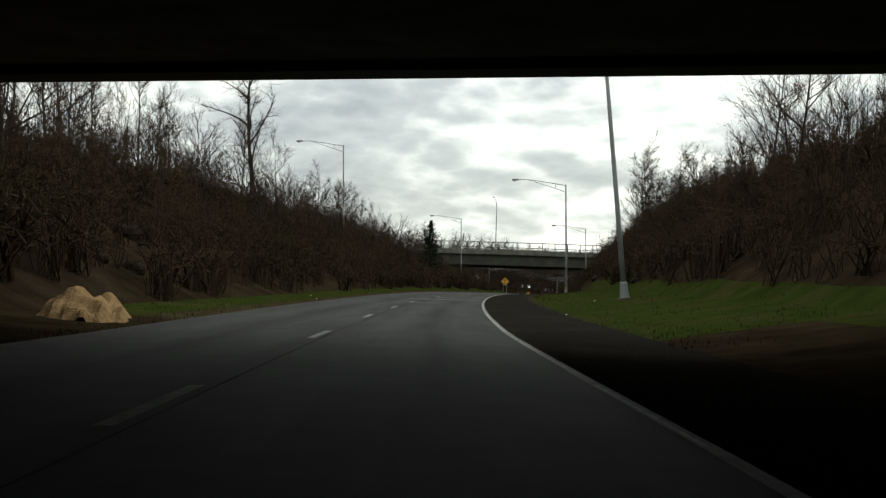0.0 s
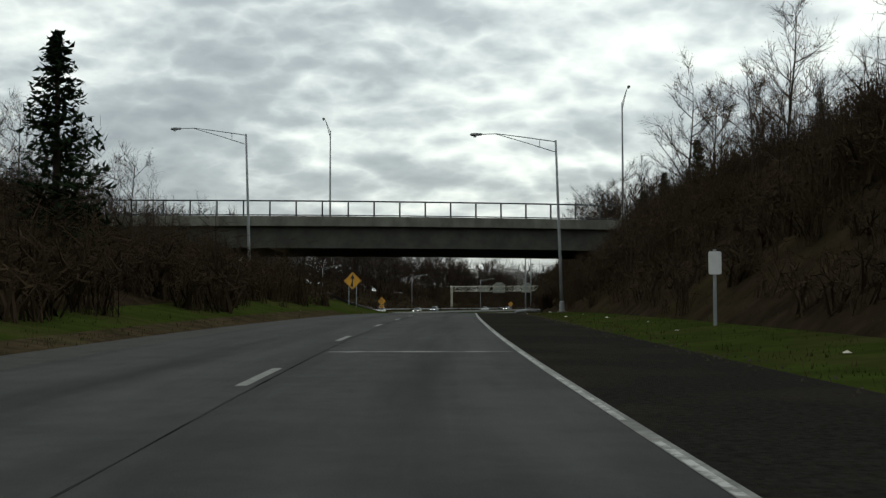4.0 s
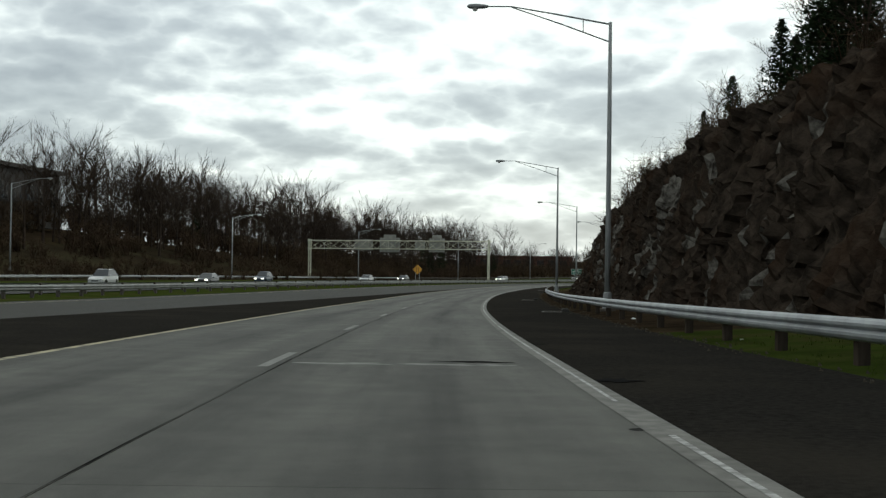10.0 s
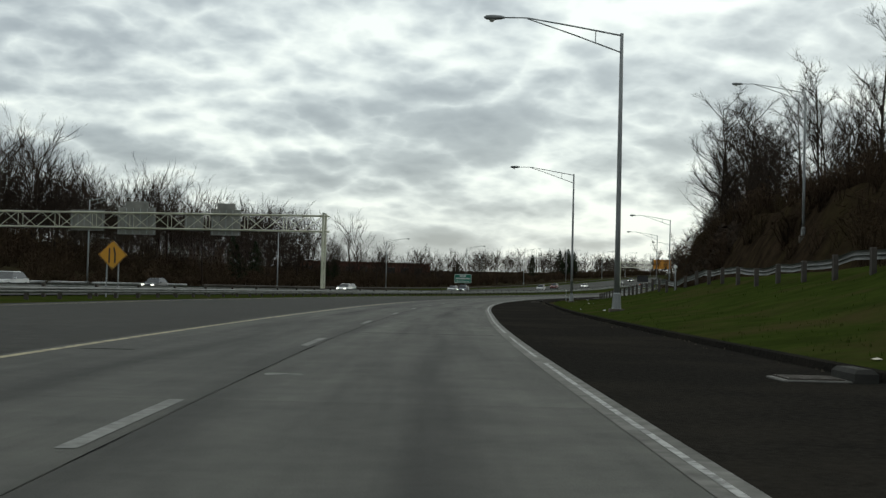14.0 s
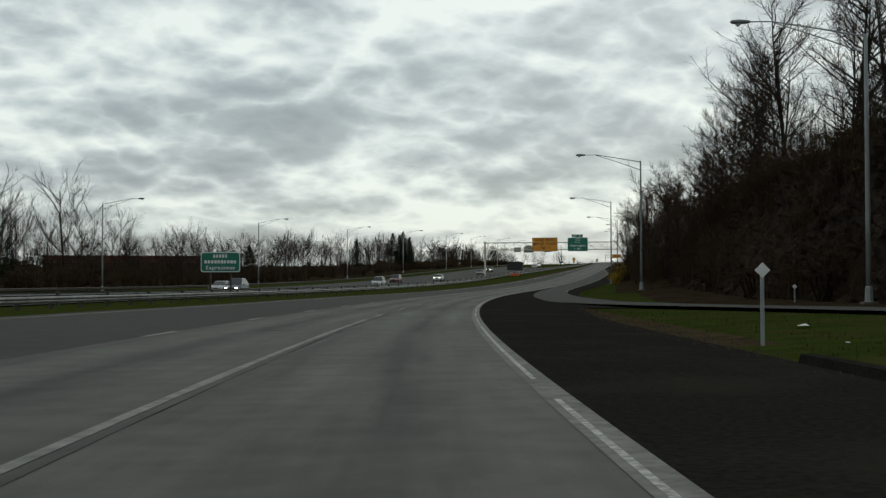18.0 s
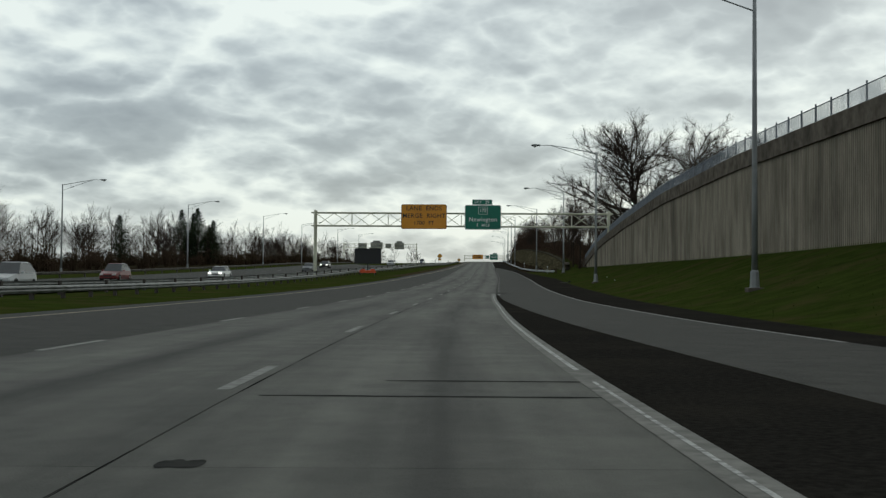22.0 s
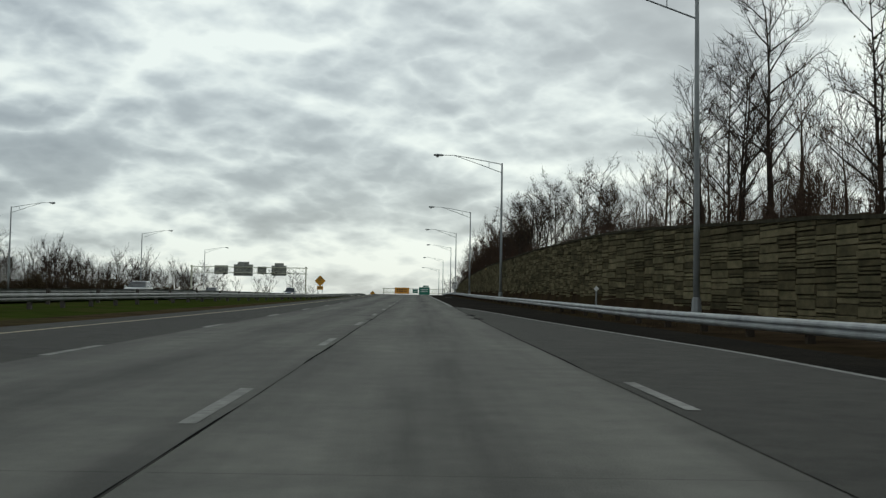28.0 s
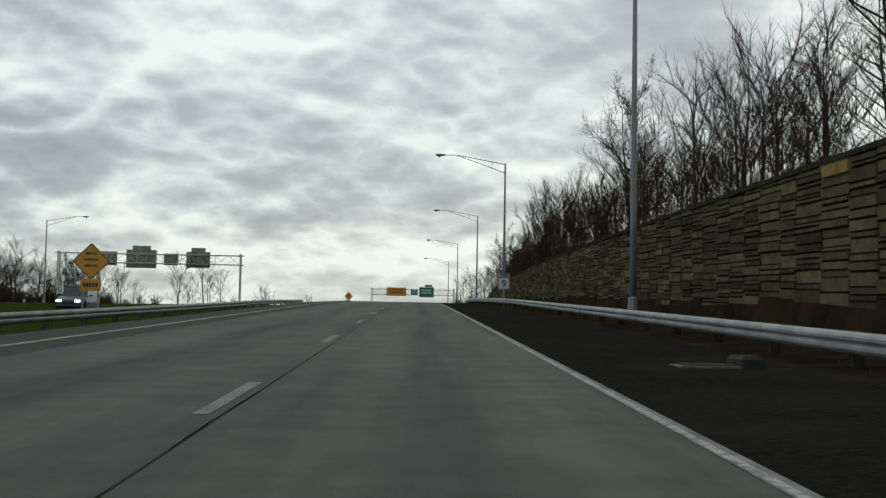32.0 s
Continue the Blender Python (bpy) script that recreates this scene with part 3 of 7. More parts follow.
class Geo:
    """Collects boxes, tubes and sheets into one mesh."""

    def __init__(self):
        self.v, self.f = [], []

    def add(self, verts, faces):
        n = len(self.v)
        self.v += [tuple(p) for p in verts]
        self.f += [tuple(i + n for i in f) for f in faces]
        return self

    def box(self, x0, x1, y0, y1, z0, z1, m=None):
        vs = [Vector(p) for p in ((x0, y0, z0), (x1, y0, z0), (x1, y1, z0), (x0, y1, z0), (x0, y0, z1), (x1, y0, z1), (x1, y1, z1), (x0, y1, z1))]
        if m is not None:
            vs = [m @ p for p in vs]
        return self.add(vs, [(3, 2, 1, 0), (4, 5, 6, 7), (0, 1, 5, 4), (1, 2, 6, 5), (2, 3, 7, 6), (3, 0, 4, 7)])

    def bevel_box(self, x0, x1, y0, y1, z0, z1, b, m=None):
        """A box with its upper edges cut off."""
        vs = [Vector(p) for p in ((x0, y0, z0), (x1, y0, z0), (x1, y1, z0), (x0, y1, z0), (x0, y0, z1 - b), (x1, y0, z1 - b), (x1, y1, z1 - b), (x0, y1, z1 - b),
                                  (x0 + b, y0 + b, z1), (x1 - b, y0 + b, z1), (x1 - b, y1 - b, z1), (x0 + b, y1 - b, z1))]
        if m is not None:
            vs = [m @ p for p in vs]
        return self.add(vs, [(3, 2, 1, 0), (8, 9, 10, 11), (0, 1, 5, 4), (1, 2, 6, 5), (2, 3, 7, 6), (3, 0, 4, 7), (4, 5, 9, 8), (5, 6, 10, 9), (6, 7, 11, 10), (7, 4, 8, 11)])

    def tube(self, path, radii, sides=8, cap=True):
        path = [Vector(p) for p in path]
        if isinstance(radii, (int, float)):
            radii = [radii] * len(path)
        rings, n0 = [], len(self.v)
        side = None
        for i, p in enumerate(path):
            d = (path[min(i + 1, len(path) - 1)] - path[max(i - 1, 0)]).normalized()
            ref = Vector((0, 0, 1)) if abs(d.z) < 0.9 else Vector((1, 0, 0))
            a = d.cross(ref).normalized()
            b = d.cross(a)
            for k in range(sides):
                t = 2 * math.pi * k / sides
                self.v.append(tuple(p + (a * math.cos(t) + b * math.sin(t)) * radii[i]))
        for i in range(len(path) - 1):
            for k in range(sides):
                a0, a1 = n0 + i * sides + k, n0 + i * sides + (k + 1) % sides
                self.f.append((a0, a1, a1 + sides, a0 + sides))
        if cap:
            self.f.append(tuple(n0 + k for k in range(sides))[::-1])
            self.f.append(tuple(n0 + (len(path) - 1) * sides + k for k in range(sides)))
        return self

    def ob(self, name, material, parent=None, label="", smooth=False):
        return mesh_ob(name, self.v, self.f, material, parent, label, smooth)

    def data(self, name, material, smooth=False):
        return mesh_data(name, self.v, self.f, material, smooth)


def strip(name, s0, s1, ul, ur, h, material, step=4.0, cols=1, label="", thick=0.0, parent=None):
    """A paved or painted strip along the road between two lines of offsets."""
    n = max(1, int(round((s1 - s0) / step)))
    hf = h if callable(h) else (lambda s: h)
    v, f = [], []
    for i in range(n + 1):
        s = s0 + (s1 - s0) * i / n
        a, b = ul(s), ur(s)
        for c in range(cols + 1):
            v.append(at(s, a + (b - a) * c / cols, hf(s)))
    for i in range(n):
        for c in range(cols):
            k = i * (cols + 1) + c
            f.append((k, k + 1, k + cols + 2, k + cols + 1))
    ob = mesh_ob(name, v, f, material, parent)
    if parent is None:
        tagged(ob, label, "road", kind="structure")
    elif label:
        ob["label"] = label
    return ob


# ---- the ground: one sheet out to the horizon
def build_ground():
    rows = [-400, -330, -260, -200, -150, -110, -80] + list(np.arange(-60, 1230, 3.5)) + [1240, 1260, 1280, 1310, 1350, 1400, 1460, 1540, 1640, 1760, 1900, 2080, 2199]
    v, f, tag = [], [], []
    subs_l, subs_r = [6, 3, 4, 4, 9, 9], [1, 3, 4, 4, 7, 8]
    width = None
    for s in rows:
        row = []
        L, R = section(LAND_L, s), section(LAND_R, s)
        left = [(0.0, -.05)] + L
        pts = []
        for k in range(6):
            (u0, h0), (u1, h1) = left[k], left[k + 1]
            n = subs_l[k]
            for j in range(n):
                t = j / n
                if k == 5:
                    t = t ** 3
                pts.append((u0 + (u1 - u0) * t, k))
        pts.append((L[5][0], 5))
        pts.reverse()
        right = [(0.0, -.05)] + R
        for k in range(6):
            (u0, h0), (u1, h1) = right[k], right[k + 1]
            n = subs_r[k]
            for j in range(1, n + 1):
                t = j / n
                if k == 5:
                    t = t ** 2
                pts.append((u0 + (u1 - u0) * t, k))
        width = len(pts)
        for u, k in pts:
            v.append(at(s, u, land(s, u)))
            tag.append((s, u, k))
    slots = []
    for i in range(len(rows) - 1):
        for j in range(width - 1):
            a = i * width + j
            f.append((a, a + 1, a + width + 1, a + width))
            s, u = tag[a][0], 0.5 * (tag[a][1] + tag[a + 1][1])
            slots.append(ground_kind(s, u))
    me = bpy.data.meshes.new("ground")
    me.from_pydata(v, [], f)
    for name in ("ground_soil", "ground_grass", "ground_verge", "ground_hill"):
        me.materials.append(MATS[name])
    me.polygons.foreach_set("material_index", slots)
    me.polygons.foreach_set("use_smooth", [True] * len(f))
    return tagged(new("ground", me), "roadside land of spring grass, leaf litter and brown banks", "ground", kind="structure")


def ground_kind(s, u):
    """0 leaf litter, 1 grass, 2 sandy verge, 3 far brown field."""
    if s < 23 - u * .3:
        return 0
    if u > 0:
        e = section(LAND_R, s)
        if u < e[0][0] + 0.5 and s < 640:
            return 2
        if s < 205:
            return 1 if u < e[1][0] + .5 else 0
        if s < 300:
            return 2 if u < e[1][0] + 8.0 and 250 < s < 287 else (1 if u < e[1][0] else 0)
        if s < 445:
            return 1 if u < e[1][0] and s < 350 else (2 if e[2][0] + .8 < u < e[3][0] + 2.5 else 0)
        if s < 468:
            return 2 if u < e[1][0] else 0
        if s < 610:
            return 1 if u < e[2][0] + 2.5 else 0
        if s < 738:
            return 1 if u < e[2][0] + (2.5 if s < 690 else .6) else 0
        if s < 925:
            return 1 if u < e[3][0] + 0.4 else 0
        return 0
    e = section(LAND_L, s)
    if s < 205:
        return 2 if u > e[0][0] - 0.7 else (1 if u > e[1][0] - .3 else 0)
    if s < 330:
        return 2 if u > e[0][0] - 0.5 else (1 if u > -20 else 3)
    if u < -58:
        return 3 if u > -84 else 0
    if s > 800 and u > main_l(s) - 1.2:
        return 2
    return 1


build_ground()

# ---- pavements
strip("road_shoulder", -100, 652, edge, shoulder_r, 0.012, "asphalt_new", label="dark asphalt hard shoulder beside the lane")
strip("road_edge_left", -100, 300, lambda s: left_edge(s), lambda s: edge(s) - 2 * LANE, 0.012, "asphalt_old", label="narrow worn asphalt edge of the ramp")
strip("road_mainline", 150, 560, main_l, main_r, lambda s: 0.014 if s > 300 else -0.02, "asphalt_old", cols=2, label="grey mainline carriageway joining from beside")
strip("road_gore", 300, 470, main_r, lambda s: edge(s) - 2 * LANE, 0.012, "asphalt_new", label="black asphalt gore between two carriageways")
strip("road_left_lanes", 470, 1330, main_l, lambda s: edge(s) - 2 * LANE, 0.013, "asphalt_old", cols=2, label="worn grey left lanes and inner shoulder")
strip("road_gore_ramp", 640, 790, edge, ramp_in, 0.012, "asphalt_new", label="black asphalt gore beside the joining ramp")
strip("road_ramp", 470, 978, lambda s: ramp_in(s) if s < 788 else edge(s), ramp_out, lambda s: ramp_h(s) + 0.014, "asphalt_old", cols=2, label="worn grey lane of the joining ramp")
strip("road_shoulder_ramp", 655, 978, ramp_out, lambda s: max(ramp_out(s) + .3, berm_r(s)), lambda s: 0.011 + ramp_h(s) * 0, "asphalt_new", label="dark asphalt shoulder of the added lane")
strip("road_shoulder_far", 978, 1330, edge, berm_r, 0.011, "asphalt_new", label="dark asphalt hard shoulder below the stone wall")
strip("road_opposite", 200, 1330, opp_l, opp_r, opp_h, "asphalt_old", cols=2, label="opposite carriageway beyond the median rail")
strip("road_far", 1330, 2190, lambda s: -8.0, lambda s: 5.0, 0.02, "asphalt_old", step=20, label="road running on beyond the crest")
strip("road_base", -100, 1330, lambda s: edge(s) - 2 * LANE, edge, -0.012, "joint_tar", label="dark joint filler under the concrete slabs")


def lane_concrete(name):
    """Worn lane concrete: paler wheel paths, a dark oily middle, all broken up along the lane."""
    m = MATS[name]
    nt = m.node_tree
    N, L = nt.nodes.new, nt.links.new
    bsdf = nt.nodes["Principled BSDF"]
    src = bsdf.inputs["Base Color"].links[0].from_socket
    uv = N("ShaderNodeUVMap")
    sep = N("ShaderNodeSeparateXYZ")
    L(uv.outputs[0], sep.inputs[0])
    wob = N("ShaderNodeTexNoise")
    wob.inputs["Scale"].default_value, wob.inputs["Detail"].default_value = 1.0, 5
    mp = N("ShaderNodeMapping")
    mp.inputs["Scale"].default_value = (5.0, 0.09, 1.0)
    L(uv.outputs[0], mp.inputs[0])
    L(mp.outputs[0], wob.inputs["Vector"])
    curve = N("ShaderNodeValToRGB")
    els = curve.color_ramp.elements
    stops = [(0.0, .40), (0.10, .52), (0.26, .66), (0.40, .50), (0.52, .30), (0.64, .50), (0.76, .64), (0.90, .55), (1.0, .42)]
    while len(els) < len(stops):
        els.new(0.5)
    for e, (p, c) in zip(els, stops):
        e.position, e.color = p, (c, c, c, 1)
    L(sep.outputs[0], curve.inputs[0])
    # thin tyre-polished streaks drawn out along the lane
    streak = N("ShaderNodeTexNoise")
    streak.inputs["Scale"].default_value, streak.inputs["Detail"].default_value, streak.inputs["Roughness"].default_value = 1.0, 4, 0.65
    ms_ = N("ShaderNodeMapping")
    ms_.inputs["Scale"].default_value = (17.0, 0.16, 1.0)
    L(uv.outputs[0], ms_.inputs[0])
    L(ms_.outputs[0], streak.inputs["Vector"])
    half = N("ShaderNodeMath")
    half.operation, half.inputs[1].default_value = "MULTIPLY_ADD", 0.34
    half.inputs[2].default_value = -0.17
    L(streak.outputs["Fac"], half.inputs[0])
    both = N("ShaderNodeMath")
    both.operation = "ADD"
    L(half.outputs[0], both.inputs[0])
    L(wob.outputs["Fac"], both.inputs[1])
    add = N("ShaderNodeMath")
    add.operation = "ADD"
    L(curve.outputs[0], add.inputs[0])
    L(both.outputs[0], add.inputs[1])
    r = N("ShaderNodeMapRange")
    r.inputs["From Min"].default_value, r.inputs["From Max"].default_value = 0.65, 1.3
    r.inputs["To Min"].default_value, r.inputs["To Max"].default_value = 0.40, 1.46
    L(add.outputs[0], r.inputs["Value"])
    x = N("ShaderNodeMix")
    x.data_type, x.blend_type = "RGBA", "MULTIPLY"
    x.inputs["Factor"].default_value = 1.0
    L(src, x.inputs["A"])
    c = N("ShaderNodeCombineColor")
    for i in range(3):
        L(r.outputs[0], c.inputs[i])
    L(c.outputs[0], x.inputs["B"])
    L(x.outputs["Result"], bsdf.inputs["Base Color"])


lane_concrete("concrete_slab")
lane_concrete("asphalt_lane")


def slab_mesh(s0, s1, ul, ur, seg=4, cols=1):
    v, f, uvs = [], [], []
    g = 0.003
    for i in range(seg + 1):
        s = s0 + g + (s1 - s0 - 2 * g) * i / seg
        a, b = ul(s) + g, ur(s) - g
        v += [at(s, a, -0.012), at(s, a, 0.013), at(s, a + .015, 0.017), at(s, b - .015, 0.017), at(s, b, 0.013), at(s, b, -0.012)]
        uvs += [(0, s), (0, s), (0.004, s), (0.996, s), (1, s), (1, s)]
    for i in range(seg):
        for c in range(5):
            k = i * 6 + c
            f.append((k, k + 1, k + 7, k + 6)[::-1])
    me = mesh_data("slab", v, f, "concrete_slab" if s0 > 284 else "asphalt_lane")
    lay = me.uv_layers.new(name="UVMap")
    idx = [i for p in me.polygons for i in p.vertices]
    lay.data.foreach_set("uv", [c for i in idx for c in uvs[i]])
    return me


road = tagged(empty("road"), "two worn concrete lanes laid in long jointed slabs", "road", kind="structure")
for lane in range(2):
    s = -60.0
    while s < 1064:
        n = s + 12.2
        ob = new("slab", slab_mesh(s, n, lambda q: lane_l(q) + .17 if lane == 0 else edge(q) - 2 * LANE, lambda q: lane_l(q) + .17 if lane else edge(q)))
        ob.parent = road
        s = n
for lane in range(2):
    ob = new("slab", slab_mesh(1064, 1330, lambda q: lane_l(q) + .17 if lane == 0 else edge(q) - 2 * LANE, lambda q: lane_l(q) + .17 if lane else edge(q), 60))
    ob.parent = road

# ---- painted lines and road repairs
PAINT_H = 0.021


def line_piece(name, s0, s1, u, w, material, parent, h=PAINT_H, step=3.0):
    return strip(name, s0, s1, lambda s: u(s) - w / 2, lambda s: u(s) + w / 2, h, material, step=step, parent=parent)


lines = tagged(empty("lane_markings"), "worn white lane dashes and edge lines on the road", "road marking", kind="structure")
starts = [7.55 + 12.27 * k for k in range(-4, 50)] + [624.7 + 12.2 * k for k in range(0, 8)] + [725.2 + 12.35 * k for k in range(0, 15)] + [906.35 + 11.85 * k for k in range(0, 31)]
for s0 in starts:
    line_piece("dash", s0, s0 + 3.0, lane_l, 0.13, "line_white", lines, step=1.5)
for s0 in [560 + 12.2 * k for k in range(0, 40)]:
    line_piece("dash", s0, s0 + 3.0, lambda s: edge(s) - 2 * LANE, 0.14, "line_white", lines, step=1.5)
for s0 in [787.7 + 12.0 * k for k in range(0, 12)]:
    line_piece("dash", s0, s0 + 3.0, lambda s: edge(s) + .2, 0.13, "line_white", lines, step=1.5)
for s0, s1 in [(-60 + 43 * k, -17 + 43 * k) for k in range(8)]:
    line_piece("edge_line", s0, s1, lambda s: edge(s) - 0.08, 0.12, "line_white", lines)
for s0, s1 in [(284 + 50.8 * k, 334.8 + 50.8 * k) for k in range(10)]:
    line_piece("edge_line", s0, s1, lambda s: edge(s) - 0.15, 0.27, "edge_concrete", lines)
line_piece("edge_line", 561, 621, lambda s: lane_l(s), 0.11, "line_white", lines)
r_core = random.Random(31)
q = -60.0
while q < 1300:
    ln = r_core.uniform(4, 20) if q > 284 else r_core.uniform(2, 9)
    if not 785 < q < 978:
        line_piece("line_core", q, q + ln, lambda s: edge(s) - (.10 if s < 284 else .15 + .1 * max(0, 1 - abs(s - 560) / 50) if s < 792 else .075), r_core.uniform(.035, .07), "line_core", lines, h=.0235, step=3.0)
    q += ln + r_core.uniform(.2, 2.5)
for s0 in np.arange(978, 1320, 50):
    line_piece("edge_line", s0, s0 + 50, lambda s: edge(s) - 0.05, 0.15, "line_white", lines)
for s0 in np.arange(735, 975, 40):
    line_piece("edge_line", s0, min(s0 + 40, 977), lambda s: ramp_out(s) - 0.1, 0.14, "line_white", lines, h=0.02)
for s0 in np.arange(290, 545, 51):
    line_piece("yellow_line", s0, s0 + 51, lambda s: edge(s) - 2 * LANE + .05 + max(0, (s - 440) * .006), 0.15, "line_yellow", lines)
for s0 in np.arange(330, 1320, 60):
    line_piece("yellow_line", s0, s0 + 60, lambda s: main_l(s) + 1.3, 0.14, "line_yellow", lines)
for k in range(1, 4):
    for s0 in np.arange(330, 1250, 12.2):
        if k < 3:
            line_piece("dash", s0, s0 + 3, oppline(k / 3.0 * .8 + .08), 0.15, "line_white", lines, h=lambda s: opp_h(s) + .01)

repairs = tagged(empty("road_repairs"), "pale and tarred patches, cracks and joints in the road", "road repair", kind="structure")
rnd = random.Random(5)
# s, u from, u to, length along the road, tone
for s0, u0, u1, ln, tone in ((78.0, -2.0, 1.4, .55, "light"), (75.1, 0, 1.1, .16, "dark"), (110.3, -2.1, 1.4, .5, "light"), (87, -2, 1.3, .5, "light"), (70, -3.2, 1.2, 1.2, "light"),
                              (58, -2.0, -.4, .6, "light"), (150, -1.8, 1.3, .4, "light"), (222, -.6, .5, .3, "light"), (229, -2, 1.4, .35, "light"),
                              (268.9, -.6, .1, .22, "dark"), (267.5, -1.7, -.2, .5, "light"), (270.6, -1.3, -.4, .4, "light"), (273, -.8, -.3, .4, "light"), (283, -1.6, 1.2, .5, "light"),
                              (308.1, -1.8, -1.1, .5, "light"), (308.0, -.3, .25, .5, "light"), (307.6, 1.1, 1.7, .5, "light"), (339.6, -1.8, 1.0, .35, "light"), (332.9, 1.3, 1.7, .18, "dark"),
                              (451.5, -.9, .6, .25, "dark"), (471.6, -5, -4.2, .2, "dark"), (467.6, -1.8, -1.4, .3, "light"), (564.0, .4, 1.2, .15, "dark"), (635.3, -1.8, -.9, .25, "light"),
                              (670.2, -2.7, -1.7, .7, "dark"), (665.1, -.3, .2, .3, "dark"), (660.1, .9, 1.35, .45, "dark"), (726.3, -.5, 1.5, .12, "dark"), (724.7, -1.5, 1.4, .13, "dark"),
                              (720.9, -1.5, -1.25, .3, "dark"), (756.6, -1.45, -1.15, .4, "dark"), (791.8, 1.4, 3.0, .6, "dark"), (791.2, -1.6, -1.0, .25, "dark"), (851.7, -6, -1.0, .12, "dark"),
                              (851.8, 1.7, 2.3, .16, "dark"), (827.5, 1.4, 1.8, .2, "dark"), (956.3, 1.9, 2.2, .9, "dark"), (950.9, 1.85, 2.3, 1.2, "dark"), (948.2, -1.6, -1.35, .8, "dark"),
                              (840, -2.1, -.9, .8, "dark"), (862, -1.9, -1.2, .35, "dark"), (870, -1.9, -1.3, .6, "dark"), (960, 2.3, 3.6, .1, "dark"), (952, 2.4, 3.7, .1, "dark"),
                              (808, -2.2, -.9, .3, "dark"), (700, -1.9, 1.3, .1, "dark"), (612, -4, 1.0, .1, "dark"), (480, -2, 1.5, .1, "dark"), (400, -2, 1.4, .1, "dark")):
    n = 9
    v, f = [], []
    for i in range(n + 1):
        u = u0 + (u1 - u0) * i / n
        a = ln * (0.45 + 0.12 * rnd.uniform(-1, 1)) if 0 < i < n else ln * .2
        c = ln * 0.08 * rnd.uniform(-1, 1)
        v += [at(s0 + c - a, u, 0.0195), at(s0 + c + a, u, 0.0195)]
    for i in range(n):
        f.append((2 * i, 2 * i + 2, 2 * i + 3, 2 * i + 1))
    mesh_ob("patch", v, f, "patch_" + tone, repairs)
for s0, s1, off in ((-20, 320, -LANE), (320, 1060, -LANE), (740, 975, 0.02)):
    n = int((s1 - s0) / .8)
    v, f = [], []
    for i in range(n + 1):
        s = s0 + (s1 - s0) * i / n
        c, w = (lane_l(s) + .17 if off < 0 else edge(s)) + 0.03 * noise.noise((s * .31, off, 0)), max(.002, (0.015 if 925 < s < 985 else 0.004) + 0.012 * noise.noise((s * .7, 7, off)))
        v += [at(s, c - w, .0195), at(s, c + w, .0195)]
    f = [(2 * i, 2 * i + 1, 2 * i + 3, 2 * i + 2) for i in range(n)]
    mesh_ob("crack", v, f, "joint_tar", repairs)

# worn tar and broken edges along the joints
def tar_blob(s0, u0, ln, wd, seed, name="tar_patch", material="joint_tar"):
    r = random.Random(seed)
    n = 22
    ring = [(1 + r.uniform(-.5, .35)) for _ in range(n)]
    v = [at(s0, u0, .021)] + [at(s0 + ln / 2 * math.sin(6.283 * i / n) * ring[i], u0 + wd / 2 * math.cos(6.283 * i / n) * ring[i], .021) for i in range(n)]
    mesh_ob(name, v, [(0, 1 + i, 1 + (i + 1) % n) for i in range(n)], material, repairs)


for i, (s0, u0, ln, wd) in enumerate(((956.5, 2.17, 2.2, .24), (950.9, 2.12, 1.7, .3), (948.3, -1.42, .8, .12), (796.6, -1.2, 1.0, .25), (793.5, -1.1, .4, .3), (791.5, -1.0, .3, .4), (794.5, 2.6, .8, .9), (791.2, 2.7, .5, 1.5), (792.0, .15, .45, .16),
                                      (786.2, -1.3, .5, .2), (340.2, .5, .35, 1.0), (337.4, 1.9, .5, .5), (561.7, .7, .12, .6), (345.5, 1.75, .35, .35), (806, -1.3, .8, .5), (813, -1.25, .5, .6))):
    tar_blob(s0, u0, ln, wd, 300 + i)


